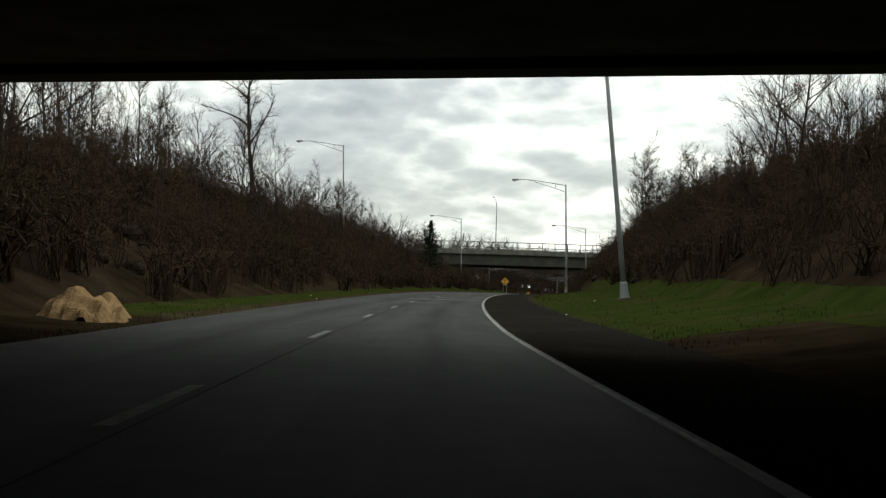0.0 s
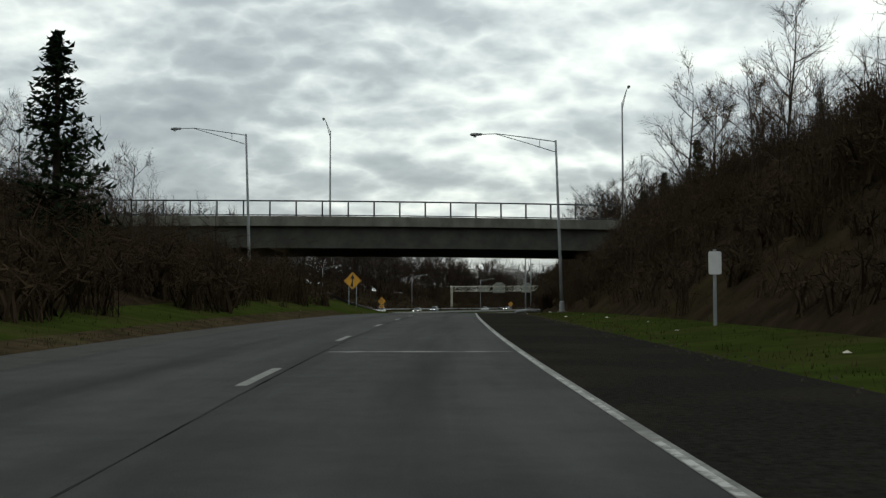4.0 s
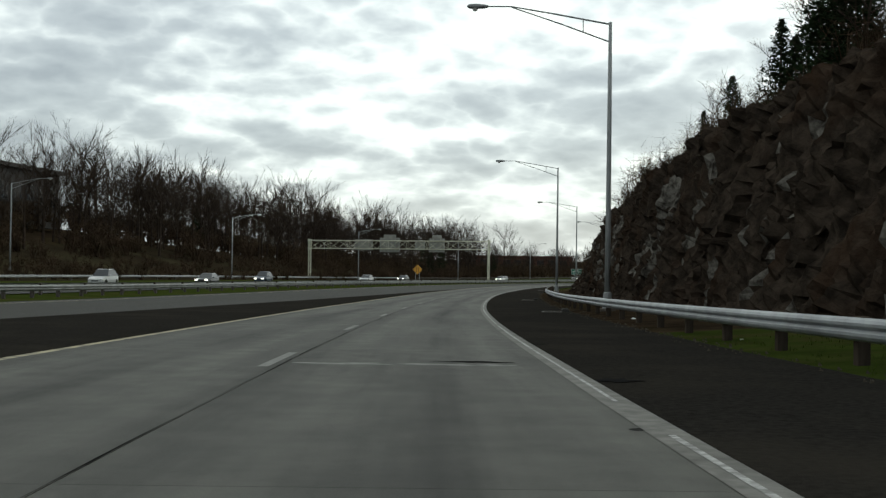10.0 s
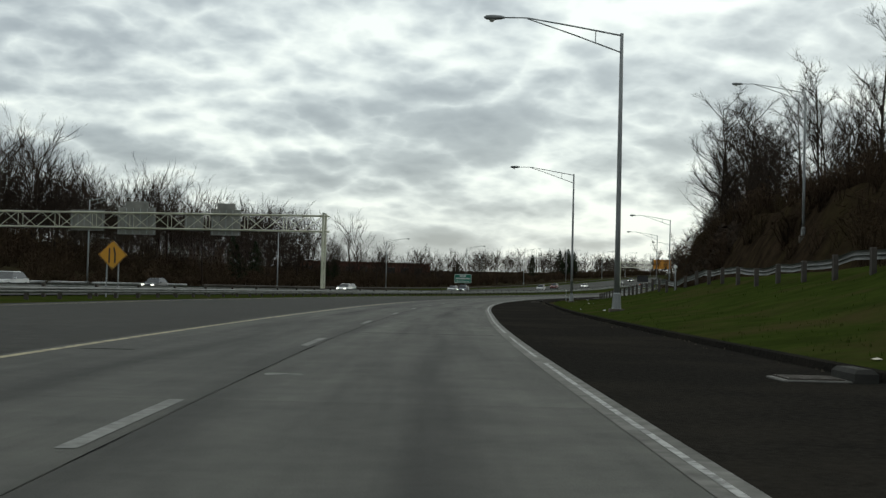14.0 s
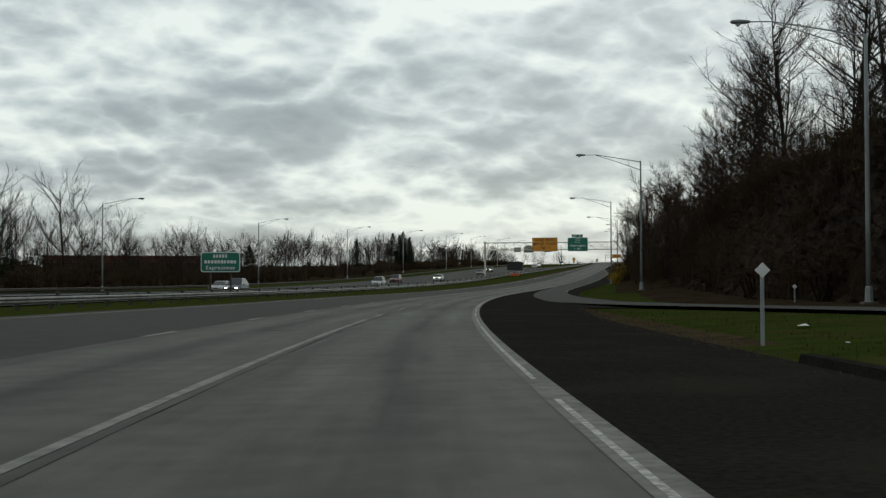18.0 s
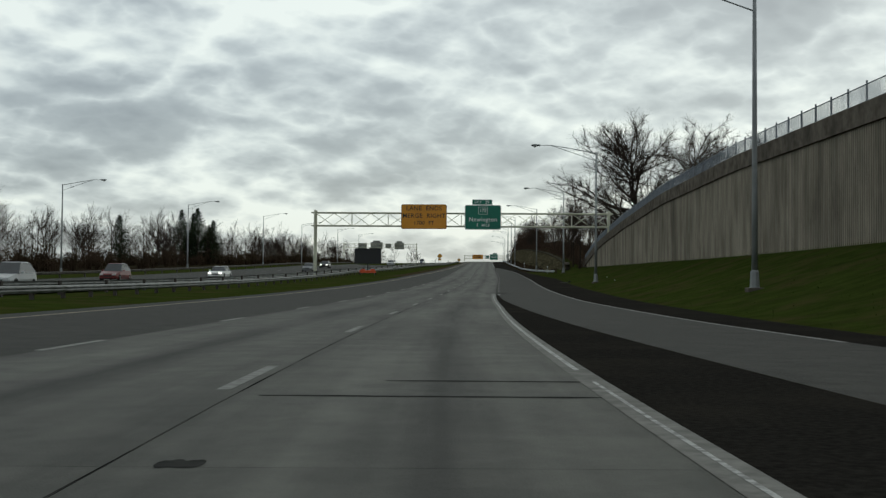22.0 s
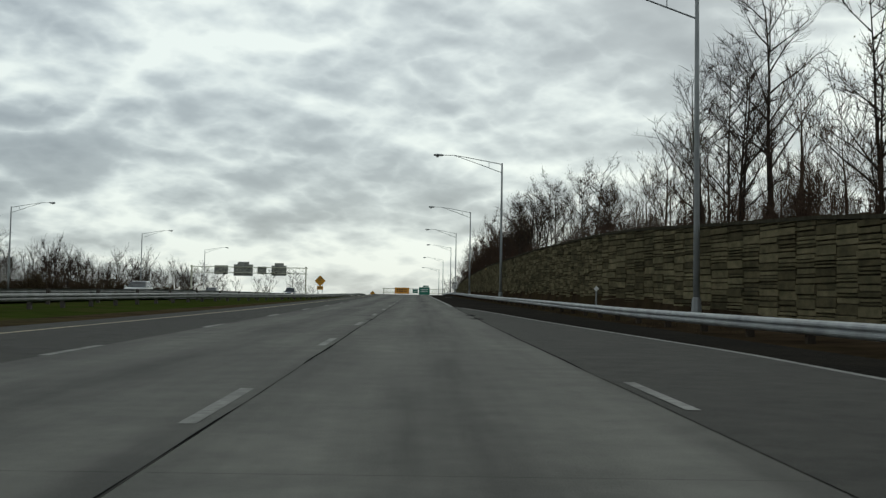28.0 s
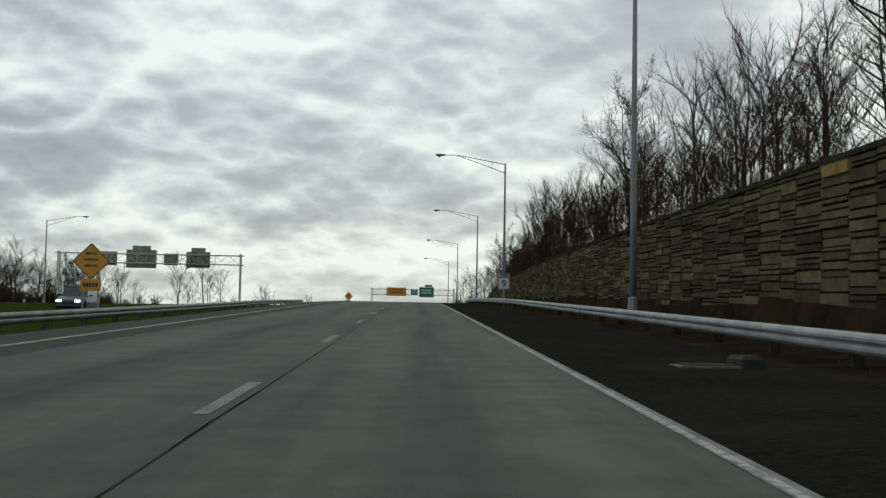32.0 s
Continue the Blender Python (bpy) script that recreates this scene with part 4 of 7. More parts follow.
# ---- street lamps
def lamp_parts(name="street_lamp", height=12.15, arm=5.2, label="tall grey steel street lamp with a trussed arm over the road"):
    """Built with its arm towards -x."""
    t = empty(name)
    Geo().bevel_box(-.32, .32, -.32, .32, -.6, .10, .03).ob("footing", "wall_cap", t, "concrete footing")
    Geo().tube([(0, 0, .1), (0, 0, .16), (0, 0, .75), (0, 0, .8)], [.22, .2, .17, .12], 8).ob("base", "pole_grey", t)
    Geo().tube([(0, 0, .7), (0, 0, 4), (0, 0, 8), (0, 0, height)], [.125, .11, .095, .075], 10).ob("pole", "pole_grey", t, smooth=True)
    top, bot = height - .1, height - .85
    Geo().tube([(0, 0, top), (-arm * .45, 0, top + .42), (-arm * .8, 0, top + .72), (-arm, 0, top + .72)], [.04, .036, .03, .03], 6).ob("arm_tube", "pole_grey", t)
    Geo().tube([(0, 0, bot), (-arm * .4, 0, bot + .75), (-arm * .8, 0, top + .69)], [.034, .03, .026], 6).ob("arm_tube", "pole_grey", t)
    Geo().tube([(-arm * .22, 0, bot + .42), (-arm * .22, 0, top + .21)], .022, 5).ob("arm_strut", "pole_grey", t)
    g = Geo()
    z = top + .72
    rings = [(-arm + .05, .05, .05), (-arm - .1, .12, .09), (-arm - .45, .17, .12), (-arm - .75, .13, .10), (-arm - .85, .04, .03)]
    for i, (x, wy, wz) in enumerate(rings):
        g.v += [(x, wy * math.cos(a), z + wz * math.sin(a)) for a in [k * math.pi / 4 for k in range(8)]]
    for i in range(len(rings) - 1):
        g.f += [(i * 8 + k, i * 8 + (k + 1) % 8, i * 8 + 8 + (k + 1) % 8, i * 8 + 8 + k) for k in range(8)]
    g.f += [tuple(range(8)), tuple(range((len(rings) - 1) * 8, len(rings) * 8))]
    g.ob("lamp_head", "pole_grey", t, smooth=True)
    Geo().tube([(-arm - .5, 0, z - .09), (-arm - .5, 0, z - .2)], [.14, .07], 8).ob("lens", "lamp_glass", t, "pale glass lens")
    tagged(t, label, "street lamp", group="lamps along the road")
    return t


LAMP = lamp_parts()
lamp_sites = [(53, 7.7, 0), (134, 7.5, 0), (214, 7.45, 0), (312, 7.5, 0), (375, 6.5, 0), (441, 6.6, 0), (507, 7.1, 0), (569, 7.0, 0), (557, 26.1, 0), (639, 18.6, 0), (698, 14.3, 0), (763, 12.3, 0),
              (826, 11.4, 0), (895, 12.2, 0), (954, 10.4, 0), (1014, 7.3, 0), (1081, 7.6, 0), (1142, 7.6, 0), (1203, 8.4, 0), (1268, 8.0, 0), (1330, 8.0, 0),
              (224, -16.5, 0), (146, -20.5, 0), (547, -64, 1), (481, -69.8, 1), (420, -72, 1), (612, -61.4, 1), (676, -57, 1), (742, -57, 1), (808, -57, 1), (874, -56.8, 1), (941, -56.7, 1), (1008, -55, 1), (1075, -56, 1),
              (1145, -54, 1), (1215, -54, 1)]
for i, (s, u, flip) in enumerate(lamp_sites):
    h = land(s, u)
    if u > 14 and s < 600:
        h = max(h, ramp_h(s) * .8)
    m = stand(s, u, h, 180 if flip else 0)
    if s < 230:
        m = m @ pose(0, 0, 0, 0, -6.0 if i == 0 else -1.8, 0)
    if i == 0:
        LAMP.matrix_basis = m
    else:
        lamp = copy_thing(LAMP, m)
        if s > 300 and u < 0:
            lamp["label"] = "grey street lamp standing beyond the opposite carriageway"
for s, u, z in ((273, -16.5, 20.6), (255, 16.6, 19.7)):
    m = stand(s, u, 10.0, 90)
    copy_thing(LAMP, m)["label"] = "grey street lamp on the overpass"

# ---- guardrails
W_BEAM = [(0.0, .42), (.05, .45), (.075, .49), (.075, .53), (.02, .575), (.075, .62), (.075, .66), (.05, .70), (0.0, .73)]


def guardrail(name, s0, s1, u, side, label, post="post_wood", base=None, seg=3.81, flare=0.0, metal="galvanised", sink=0.0):
    """A W-beam rail on posts; side is the way its face looks (+1 right, -1 left)."""
    base = base or (lambda s: land(s, u(s)) - sink)
    t = empty(name)
    n = int((s1 - s0) / seg)
    pm = Geo()
    pm.bevel_box(-.08, .08, -.1, .1, -.5, .74, .015)
    pdata = pm.data("post", post)
    bm_ = Geo().box(-.05, .05, -.08, .08, .45, .70).data("block", post)
    for i in range(n + 1):
        s = s0 + i * seg
        x, y, z = at(s, u(s) - side * .20, base(s))
        ob = new("post", pdata)
        ob.matrix_basis = pose(x, y, z, 0, 0, -math.degrees(heading(s)))
        ob.parent = t
        if i < n:
            # one rail panel to the next post
            v, f = [], []
            k = 3
            for j in range(k + 1):
                q = s + seg * j / k
                hb = base(q)
                if flare:
                    hb -= max(0, flare * (1 - (q - s0) / 9.0)) + max(0, flare * (1 - (s1 - q) / 9.0))
                v += [at(q, u(q) + side * dx, hb + dz) for dx, dz in W_BEAM]
            m = len(W_BEAM)
            for j in range(k):
                f += [(j * m + c, j * m + c + 1, (j + 1) * m + c + 1, (j + 1) * m + c) for c in range(m - 1)]
            rail = mesh_ob("rail", v, f, metal, t, smooth=False)
    return tagged(t, label, "guardrail", group="guardrails")


guardrail("guardrail", 267.8, 452.2, table([(267, 8.6), (280, 7.3), (300, 6.3), (330, 5.5), (430, 5.6), (446, 5.9)]), -1, "galvanised guardrail on wooden posts below the rock cut", flare=.2, sink=.07, seg=3.84)
guardrail("guardrail", 900, 1180, table([(900, 11.2), (925, 8.4), (950, 7.2), (1000, 6.5), (1050, 6.0), (1200, 6.0)]), -1, "galvanised guardrail on wooden posts before the stone wall", sink=.22)
guardrail("guardrail", 312, 1150, median_rail, 1, "weathered guardrail along the grass median", post="rail_brown", metal="rail_weathered", base=lambda s: land(s, median_rail(s)) - float(np.interp(s, [330, 560, 940, 1030, 1150], [0, .14, .1, .22, .3])))
guardrail("guardrail", 350, 1150, lambda s: opp_r(s) + 1.0, -1, "weathered guardrail facing the opposite carriageway", base=lambda s: min(land(s, opp_r(s) + 1.0), opp_h(s) - .05), metal="rail_weathered", post="rail_brown", seg=7.62)
guardrail("guardrail", 190, 292, table([(190, -17.5), (225, -15.6), (255, -14.2), (292, -13.0)]), 1, "dark weathered guardrail on the grassy bank", post="rail_brown", metal="rail_brown")
guardrail("guardrail", 484, 597, table([(484, 13.4), (520, 13.2), (560, 12.2), (597, 9.9)]), 1, "dark weathered guardrail climbing the grass slope beside the ramp", post="rail_brown", metal="rail_weathered", base=lambda s: land(s, float(np.interp(s, [484, 520, 560, 597], [13.4, 13.2, 12.2, 9.9]))), flare=.3)
guardrail("guardrail", 345, 640, lambda s: opp_l(s) - 1.5, 1, "weathered guardrail at the foot of the far hill", post="rail_brown", seg=7.62)
guardrail("guardrail", 640, 1100, lambda s: opp_l(s) - 1.5, 1, "brown guardrail along the far side of the carriageway", post="rail_brown", seg=7.62, metal="rail_brown")

# ---- the overpass ahead
def overpass():
    """Deck along x over the road: girders, fascia beam, parapet and railing; local origin at the road level under its near face."""
    y0, y1 = 253.6, 279.6
    z_road = at(255, 0)[2]
    t = empty("overpass")
    x0, x1 = -95.0, 62.0

    def z_deck(x):
        return 9.72 - 0.00022 * (x - 12) ** 2

    xs = np.linspace(x0, x1, 24)

    def sweep(name, outline, material, label):
        """One outline (y, z below the deck) drawn along the bridge."""
        n = len(outline)
        v = [(x, y, z_deck(x) + z) for x in xs for y, z in outline]
        f = [(i * n + c, i * n + (c + 1) % n, (i + 1) * n + (c + 1) % n, (i + 1) * n + c) for i in range(len(xs) - 1) for c in range(n)]
        f += [tuple(range(n))[::-1], tuple((len(xs) - 1) * n + c for c in range(n))]
        return mesh_ob(name, v, f, material, t, label)

    sweep("deck", [(y0 - .25, -.75), (y1 + .25, -.75), (y1 + .25, -.05), (y0 - .25, -.05)], "bridge_concrete", "stained concrete deck")
    for yy in (y0 - .3, y1 - .15):
        sweep("parapet", [(yy - .12, -1.0), (yy + .4, -1.0), (yy + .4, .02), (yy - .12, .02)], "bridge_concrete", "weathered concrete parapet")
    for k in range(9):
        yy = y0 + .45 + k * (y1 - y0 - .9) / 8
        sweep("girder", [(yy - .22, -3.25), (yy + .22, -3.25), (yy + .22, -3.17), (yy + .02, -3.17), (yy + .02, -1.02), (yy + .2, -1.02), (yy + .2, -.94), (yy - .2, -.94), (yy - .2, -1.02), (yy - .02, -1.02),
                         (yy - .02, -3.17), (yy - .22, -3.17)], "girder_paint", "painted steel plate girder")
    for xx in np.arange(x0 + 4, 43, 7.5):
        for k in range(8):
            ya = y0 + .45 + k * (y1 - y0 - .9) / 8
            Geo().box(xx - .06, xx + .06, ya + .05, ya + 3.1, z_deck(xx) - 2.2, z_deck(xx) - 1.7).ob("cross_frame", "girder_paint", t)
    # railing on both sides
    for yy in (y0 - .15, y1 + .05):
        posts = Geo().box(-.08, .08, -.06, .06, 0, 1.6).data("rail_post", "bridge_rail")
        for x in np.arange(x0, x1, 2.68):
            ob = new("rail_post", posts)
            ob.location = (x, yy, z_deck(x))
            ob.parent = t
        for dz, r in ((1.6, .085), (.14, .06)):
            Geo().tube([(x, yy, z_deck(x) + dz) for x in xs], r, 6).ob("rail_bar", "bridge_rail", t)
    # abutments
    zb = z_road
    g = Geo()
    g.box(44.2, 46.0, y0 + .2, y1 - .2, zb - 1, 8.7)
    g.ob("abutment", "bridge_concrete", t, "stained concrete abutment")
    g = Geo()
    g.box(44.2, 62, y1 - .6, y1 + .1, zb - 1, 8.5)
    g.ob("wing_wall", "bridge_concrete", t)
    g = Geo()
    g.box(44.2, 62, y0 + .1, y0 + .7, zb - 1, 8.5)
    g.ob("wing_wall", "bridge_concrete", t)
    Geo().box(-97, -93, y0, y1, zb - 1, 9).ob("abutment", "bridge_concrete", t)
    for xx in (-40.0,):
        for k in range(4):
            Geo().tube([(xx, y0 + 2 + k * 7.2, zb - 1), (xx, y0 + 2 + k * 7.2, 6.4)], .55, 12).ob("pier", "bridge_concrete", t)
        Geo().box(xx - .7, xx + .7, y0 + .6, y1 - .6, 5.9, 6.75).ob("pier_cap", "bridge_concrete", t)
    return tagged(t, "grey concrete and steel overpass with a dark railing", "bridge")


overpass()


def first_overpass():
    """The overpass under which the drive begins; its unseen length behind the start is added to block light."""
    t = empty("overpass")
    g = Geo()
    v0 = [at(s, u, h) for h in (4.95, 6.4) for s, u in ((-60, -24), (-60, 24), (16.4, 24), (27.6, -24))]
    g.add(v0, [(3, 2, 1, 0), (4, 5, 6, 7), (0, 1, 5, 4), (1, 2, 6, 5), (2, 3, 7, 6), (3, 0, 4, 7)])
    g.ob("deck", "bridge_concrete", t, "dark underside of a concrete deck, lengthened unseen to block light")
    for k in range(13):
        g = Geo()
        s = -48 + k * 6.2
        g.add([at(s + ds, u, h) for h in (4.75, 4.95) for ds, u in ((0, -24), (-11.2, 24), (-10.3, 24), (.9, -24))], [(3, 2, 1, 0), (0, 1, 5, 4), (1, 2, 6, 5), (2, 3, 7, 6), (3, 0, 4, 7)])
        g.ob("girder", "girder_paint", t)
    # abutments reach back unseen with the lengthened deck, closing off light from the sides
    for side in (-1, 1):
        g = Geo()
        g.add([at(s, side * u, h) for h in (-1, 4.95) for s, u in ((-60, 10.5), (-60, 12.5), (18 if side > 0 else 22, 12.5), (18 if side > 0 else 22, 10.5))], [(3, 2, 1, 0), (4, 5, 6, 7), (0, 1, 5, 4), (1, 2, 6, 5), (2, 3, 7, 6), (3, 0, 4, 7)])
        g.ob("abutment", "bridge_concrete", t)
    return tagged(t, "dark concrete overpass over the start of the ramp", "bridge")


first_overpass()

# ---- lettering
_text_cache = {}


def text_mesh(body, size, material, spacing=1.0):
    key = (body, size, material, spacing)
    if key in _text_cache:
        return _text_cache[key]
    cu = bpy.data.curves.new("lettering", "FONT")
    cu.body, cu.size, cu.align_x, cu.align_y, cu.extrude, cu.offset = body, size, "CENTER", "CENTER", 0.004, size * 0.012
    cu.space_character = spacing
    cu.resolution_u = 3
    ob = bpy.data.objects.new("lettering", cu)
    scene.collection.objects.link(ob)
    dg = bpy.context.evaluated_depsgraph_get()
    dg.update()
    me = bpy.data.meshes.new_from_object(ob.evaluated_get(dg))
    bpy.data.objects.remove(ob)
    bpy.data.curves.remove(cu)
    me.materials.clear()
    me.materials.append(MATS[material])
    me.name = "lettering"
    _text_cache[key] = me
    return me


def letter(parent, body, x, z, size, material, y=-.035, spacing=1.0, wide=1.0):
    ob = new("lettering", text_mesh(body, size, material, spacing))
    ob.matrix_basis = pose(x, y, z, 90, 0, 0) @ Matrix.Diagonal((wide, 1, 1, 1))
    ob.parent = parent
    return ob


def bars(parent, x, z, w, h, material, n=6, y=-.03, seed=1):
    """A line of writing that cannot be shown: plain bars."""
    r = random.Random(seed)
    g = Geo()
    pos, step = x - w / 2, w / n
    for i in range(n):
        g.box(pos + step * .1, pos + step * r.uniform(.72, .9), y - .004, y + .004, z - h / 2, z + h / 2)
        pos += step
    return g.ob("lettering_bar", material, parent)


def rounded(w, h, r, n=4):
    pts = []
    for cx, cz, a0 in ((w / 2 - r, h / 2 - r, 0), (-w / 2 + r, h / 2 - r, 90), (-w / 2 + r, -h / 2 + r, 180), (w / 2 - r, -h / 2 + r, 270)):
        for k in range(n + 1):
            a = radians(a0 + 90 * k / n)
            pts.append((cx + r * math.cos(a), cz + r * math.sin(a)))
    return pts


def plate(pts, y0, y1, cx=0.0, cz=0.0):
    """An upright plate with the outline pts (x, z), from y0 to y1."""
    g, n = Geo(), len(pts)
    g.v = [(cx + x, y0, cz + z) for x, z in pts] + [(cx + x, y1, cz + z) for x, z in pts]
    g.f = [tuple(range(n)), tuple(range(2 * n - 1, n - 1, -1))] + [(i, i + n, (i + 1) % n + n, (i + 1) % n) for i in range(n)]
    return g


def frame_ring(pts, w, y, cx=0.0, cz=0.0):
    """A flat border just inside the outline pts."""
    n = len(pts)
    cxm, czm = sum(p[0] for p in pts) / n, sum(p[1] for p in pts) / n
    W = max(abs(p[0]) for p in pts)
    H = max(abs(p[1]) for p in pts)
    g = Geo()
    for k in (.02, .02 + w):
        g.v += [(cx + x * (1 - k / W), y, cz + z * (1 - k / H)) for x, z in pts]
    g.f = [(i, (i + 1) % n, (i + 1) % n + n, i + n) for i in range(n)]
    return g


def sign_panel(parent, name, cx, cz, w, h, face, border, y=-.02, r=.12, label=""):
    pts = rounded(w, h, r)
    p = plate(pts, y, y + .05, cx, cz).ob(name, face, parent, label)
    frame_ring(pts, .06, y - .004, cx, cz).ob("border", border, p)
    return p


# ---- sign gantries
def gantry(s, u0, u1, foot0, foot1, chord_h, depth=1.7, label="", material="cream_paint", turn=0.0, leg_z=None):
    t = empty("sign_gantry", stand(s, u0, 0, turn))
    w = u1 - u0
    th = 1.25
    for nm, x, ft in (("leg", 0.0, foot0), ("leg", w, foot1)):
        for yy in (-th / 2, th / 2):
            Geo().tube([(x, yy, ft - .3), (x, yy, chord_h + depth + .35)], .14, 10).ob(nm, material, t)
            Geo().bevel_box(x - .3, x + .3, yy - .3, yy + .3, ft - .5, ft + .12, .04).ob("footing", "wall_cap", t)
        z = ft + .3
        while z < chord_h - .4:
            z1 = min(z + 1.5, chord_h)
            Geo().tube([(x, -th / 2, z), (x, th / 2, z1)], .04, 6).ob("leg_brace", material, t)
            z = z1
    for yy in (-th / 2, th / 2):
        for zz in (chord_h, chord_h + depth):
            Geo().tube([(-.5, yy, zz), (w + .5, yy, zz)], .085, 8).ob("chord", material, t)
    n = max(2, int(round(w / 2.4)))
    if n % 2:
        n += 1
    dx = w / n
    diag = math.hypot(dx, depth)
    a = Geo().tube([(0, 0, 0), (dx, 0, depth)], .042, 6).data("brace", material)
    b = Geo().tube([(0, 0, depth), (dx, 0, 0)], .042, 6).data("brace", material)
    up = Geo().tube([(0, 0, 0), (0, 0, depth)], .036, 6).data("brace", material)
    cross = Geo().tube([(0, 0, 0), (dx, th, 0)], .034, 6).data("brace", material)
    tie = Geo().tube([(0, 0, 0), (0, th, 0)], .034, 6).data("brace", material)
    for i in range(n):
        for yy in (-th / 2, th / 2):
            for me in ((a,) if (i + (yy > 0)) % 2 else (b,)):
                ob = new("brace", me)
                ob.location, ob.parent = (i * dx, yy, chord_h), t
            if i % 2 == 0 and i:
                ob = new("brace", up)
                ob.location, ob.parent = (i * dx, yy, chord_h), t
        for zz in (chord_h, chord_h + depth):
            ob = new("brace", cross)
            ob.location, ob.parent = (i * dx, -th / 2, zz), t
            ob = new("brace", tie)
            ob.location, ob.parent = (i * dx, -th / 2, zz), t
    return tagged(t, label, "sign gantry", group="sign gantries")


def sign_backs(t, boards, chord_h, depth=1.7):
    """Boards facing the other way: grey backs with stiffeners."""
    for x, w, h, tab in boards:
        z = chord_h + depth * .5
        p = Geo().box(x - w / 2, x + w / 2, .72, .78, z - h / 2, z + h / 2).ob("sign_board", "sign_back", t, "grey back of a sign board")
        for k in range(int(w / 0.9) + 1):
            xx = x - w / 2 + .2 + k * (w - .4) / max(1, int(w / .9))
            Geo().box(xx - .04, xx + .04, .66, .72, z - h / 2 + .1, z + h / 2 - .1).ob("stiffener", "galvanised", p)
        if tab:
            Geo().box(x - w * .3, x + w * .3, .72, .78, z + h / 2, z + h / 2 + .75).ob("sign_tab", "sign_back", t)


g1 = gantry(597, -67.9, -23.6, land(597, -67.9), land(597, -23.6), 7.7, 1.9, "long cream lattice gantry over the opposite carriageway")
sign_backs(g1, [(9.5 + 4, 4.5, 2.6, 0), (20.0, 5.0, 3.4, 1), (27.5, 2.4, 2.2, 0), (31.6, 3.8, 3.2, 1)], 7.7, 1.9)
g3 = gantry(1262, -66, -32.5, 0, 0, 7.0, 1.7, "far cream gantry with grey sign backs")
sign_backs(g3, [(8.5, 4.0, 2.6, 0), (15.0, 5.6, 3.4, 1), (20.5, 2.6, 2.2, 0), (25.5, 4.4, 3.0, 1)], 7.0)
g0 = gantry(299, -70, -33.4, 0, 0, 6.9, 1.7, "cream lattice gantry beside the mainline")

g2 = gantry(875, -22.4, 17.0, land(875, -22.4), 5.6, 6.85, 1.75, "long cream lattice gantry carrying two road signs")
ox, gx = 22.4 - 7.7, 22.4 + .2
sign_y = -.82
orange = sign_panel(g2, "sign_board", ox, 8.1, 6.1, 3.3, "sign_orange", "sign_black", sign_y, .2, "orange board with black lettering")
letter(orange, "LANE  ENDS", ox, 9.2, .82, "sign_black", sign_y - .01, 1.08)
letter(orange, "MERGE  RIGHT", ox, 8.2, .82, "sign_black", sign_y - .01, 1.08)
letter(orange, "1700  FT", ox, 7.25, .70, "sign_black", sign_y - .01, 1.1)
green = sign_panel(g2, "sign_board", gx, 8.05, 4.85, 3.3, "sign_green", "sign_white", sign_y, .25, "green board with white lettering")
shield = frame_ring(rounded(1.25, 1.05, .05), .05, sign_y - .006, gx, 8.95).ob("shield", "sign_white", green)
letter(shield, "175", gx, 8.95, .62, "sign_white", sign_y - .01)
letter(green, "Newington", gx, 7.75, .78, "sign_white", sign_y - .01, 1.08)
letter(green, "1", gx - .75, 7.0, .66, "sign_white", sign_y - .01)
letter(green, "MILE", gx + .35, 6.97, .50, "sign_white", sign_y - .01, 1.1)
tab = sign_panel(g2, "exit_tab", gx - .1, 10.08, 2.7, .72, "sign_green", "sign_white", sign_y, .1, "small green exit tab")
letter(tab, "EXIT", gx - .68, 10.06, .44, "sign_white", sign_y - .01, 1.05)
letter(tab, "29", gx + .55, 10.08, .58, "sign_white", sign_y - .01)
for cx, w in ((ox, 6.1), (gx, 4.85)):
    for k in (-.35, 0, .35):
        Geo().box(cx + k * w - .05, cx + k * w + .05, sign_y + .03, -.55, 6.6, 9.5).ob("bracket", "galvanised", g2)

g4 = gantry(1413, -13.5, 12, 0, 0, 6.6, 1.7, "far cream gantry with orange and green signs")
for cx, w, h, c in ((7.6, 6.1, 2.6, "sign_orange"), (13.2, 2.2, 1.9, "sign_green"), (17.0, 4.6, 3.2, "sign_green")):
    p = sign_panel(g4, "sign_board", cx, 7.5, w, h, c, "sign_black" if "orange" in c else "sign_white", -.82, .2)
    for r_ in (-.6, .2):
        bars(p, cx, 7.5 - r_, w * .7, .4, "sign_black" if "orange" in c else "sign_white", 6, -.85, 3)
sign_panel(g4, "exit_tab", 17.6, 9.5, 2.4, .7, "sign_green", "sign_white", -.82, .1)


# ---- post-mounted signs
def diamond_sign(s, u, size, centre_h, plate_below, label, marks, post_w=.7, turn=0.0, material="sign_yellow", foot=None):
    t = empty("road_sign", stand(s, u, foot if foot is not None else land(s, u), turn))
    d = size / math.sqrt(2)
    for x in (-post_w / 2, post_w / 2):
        Geo().box(x - .035, x + .035, .03, .1, -.4, centre_h + .35).ob("post", "galvanised", t)
    pts = [(d, 0), (.05, d - .05), (-.05, d - .05), (-d, 0), (-.05, -d + .05), (.05, -d + .05)]
    p = plate(pts, -.02, .02, 0, centre_h).ob("sign_face", material, t, "diamond-shaped warning face")
    frame_ring(pts, .05, -.026, 0, centre_h).ob("border", "sign_black", p)
    marks(p, centre_h)
    if plate_below:
        q = plate(rounded(.95, .55, .05), -.02, .02, 0, centre_h - d - .22).ob("sub_plate", material, t, "small plate under the diamond")
        bars(q, 0, centre_h - d - .22, .7, .2, "sign_black", 5, -.028, 2)
    return tagged(t, label, "road sign", group="warning signs")


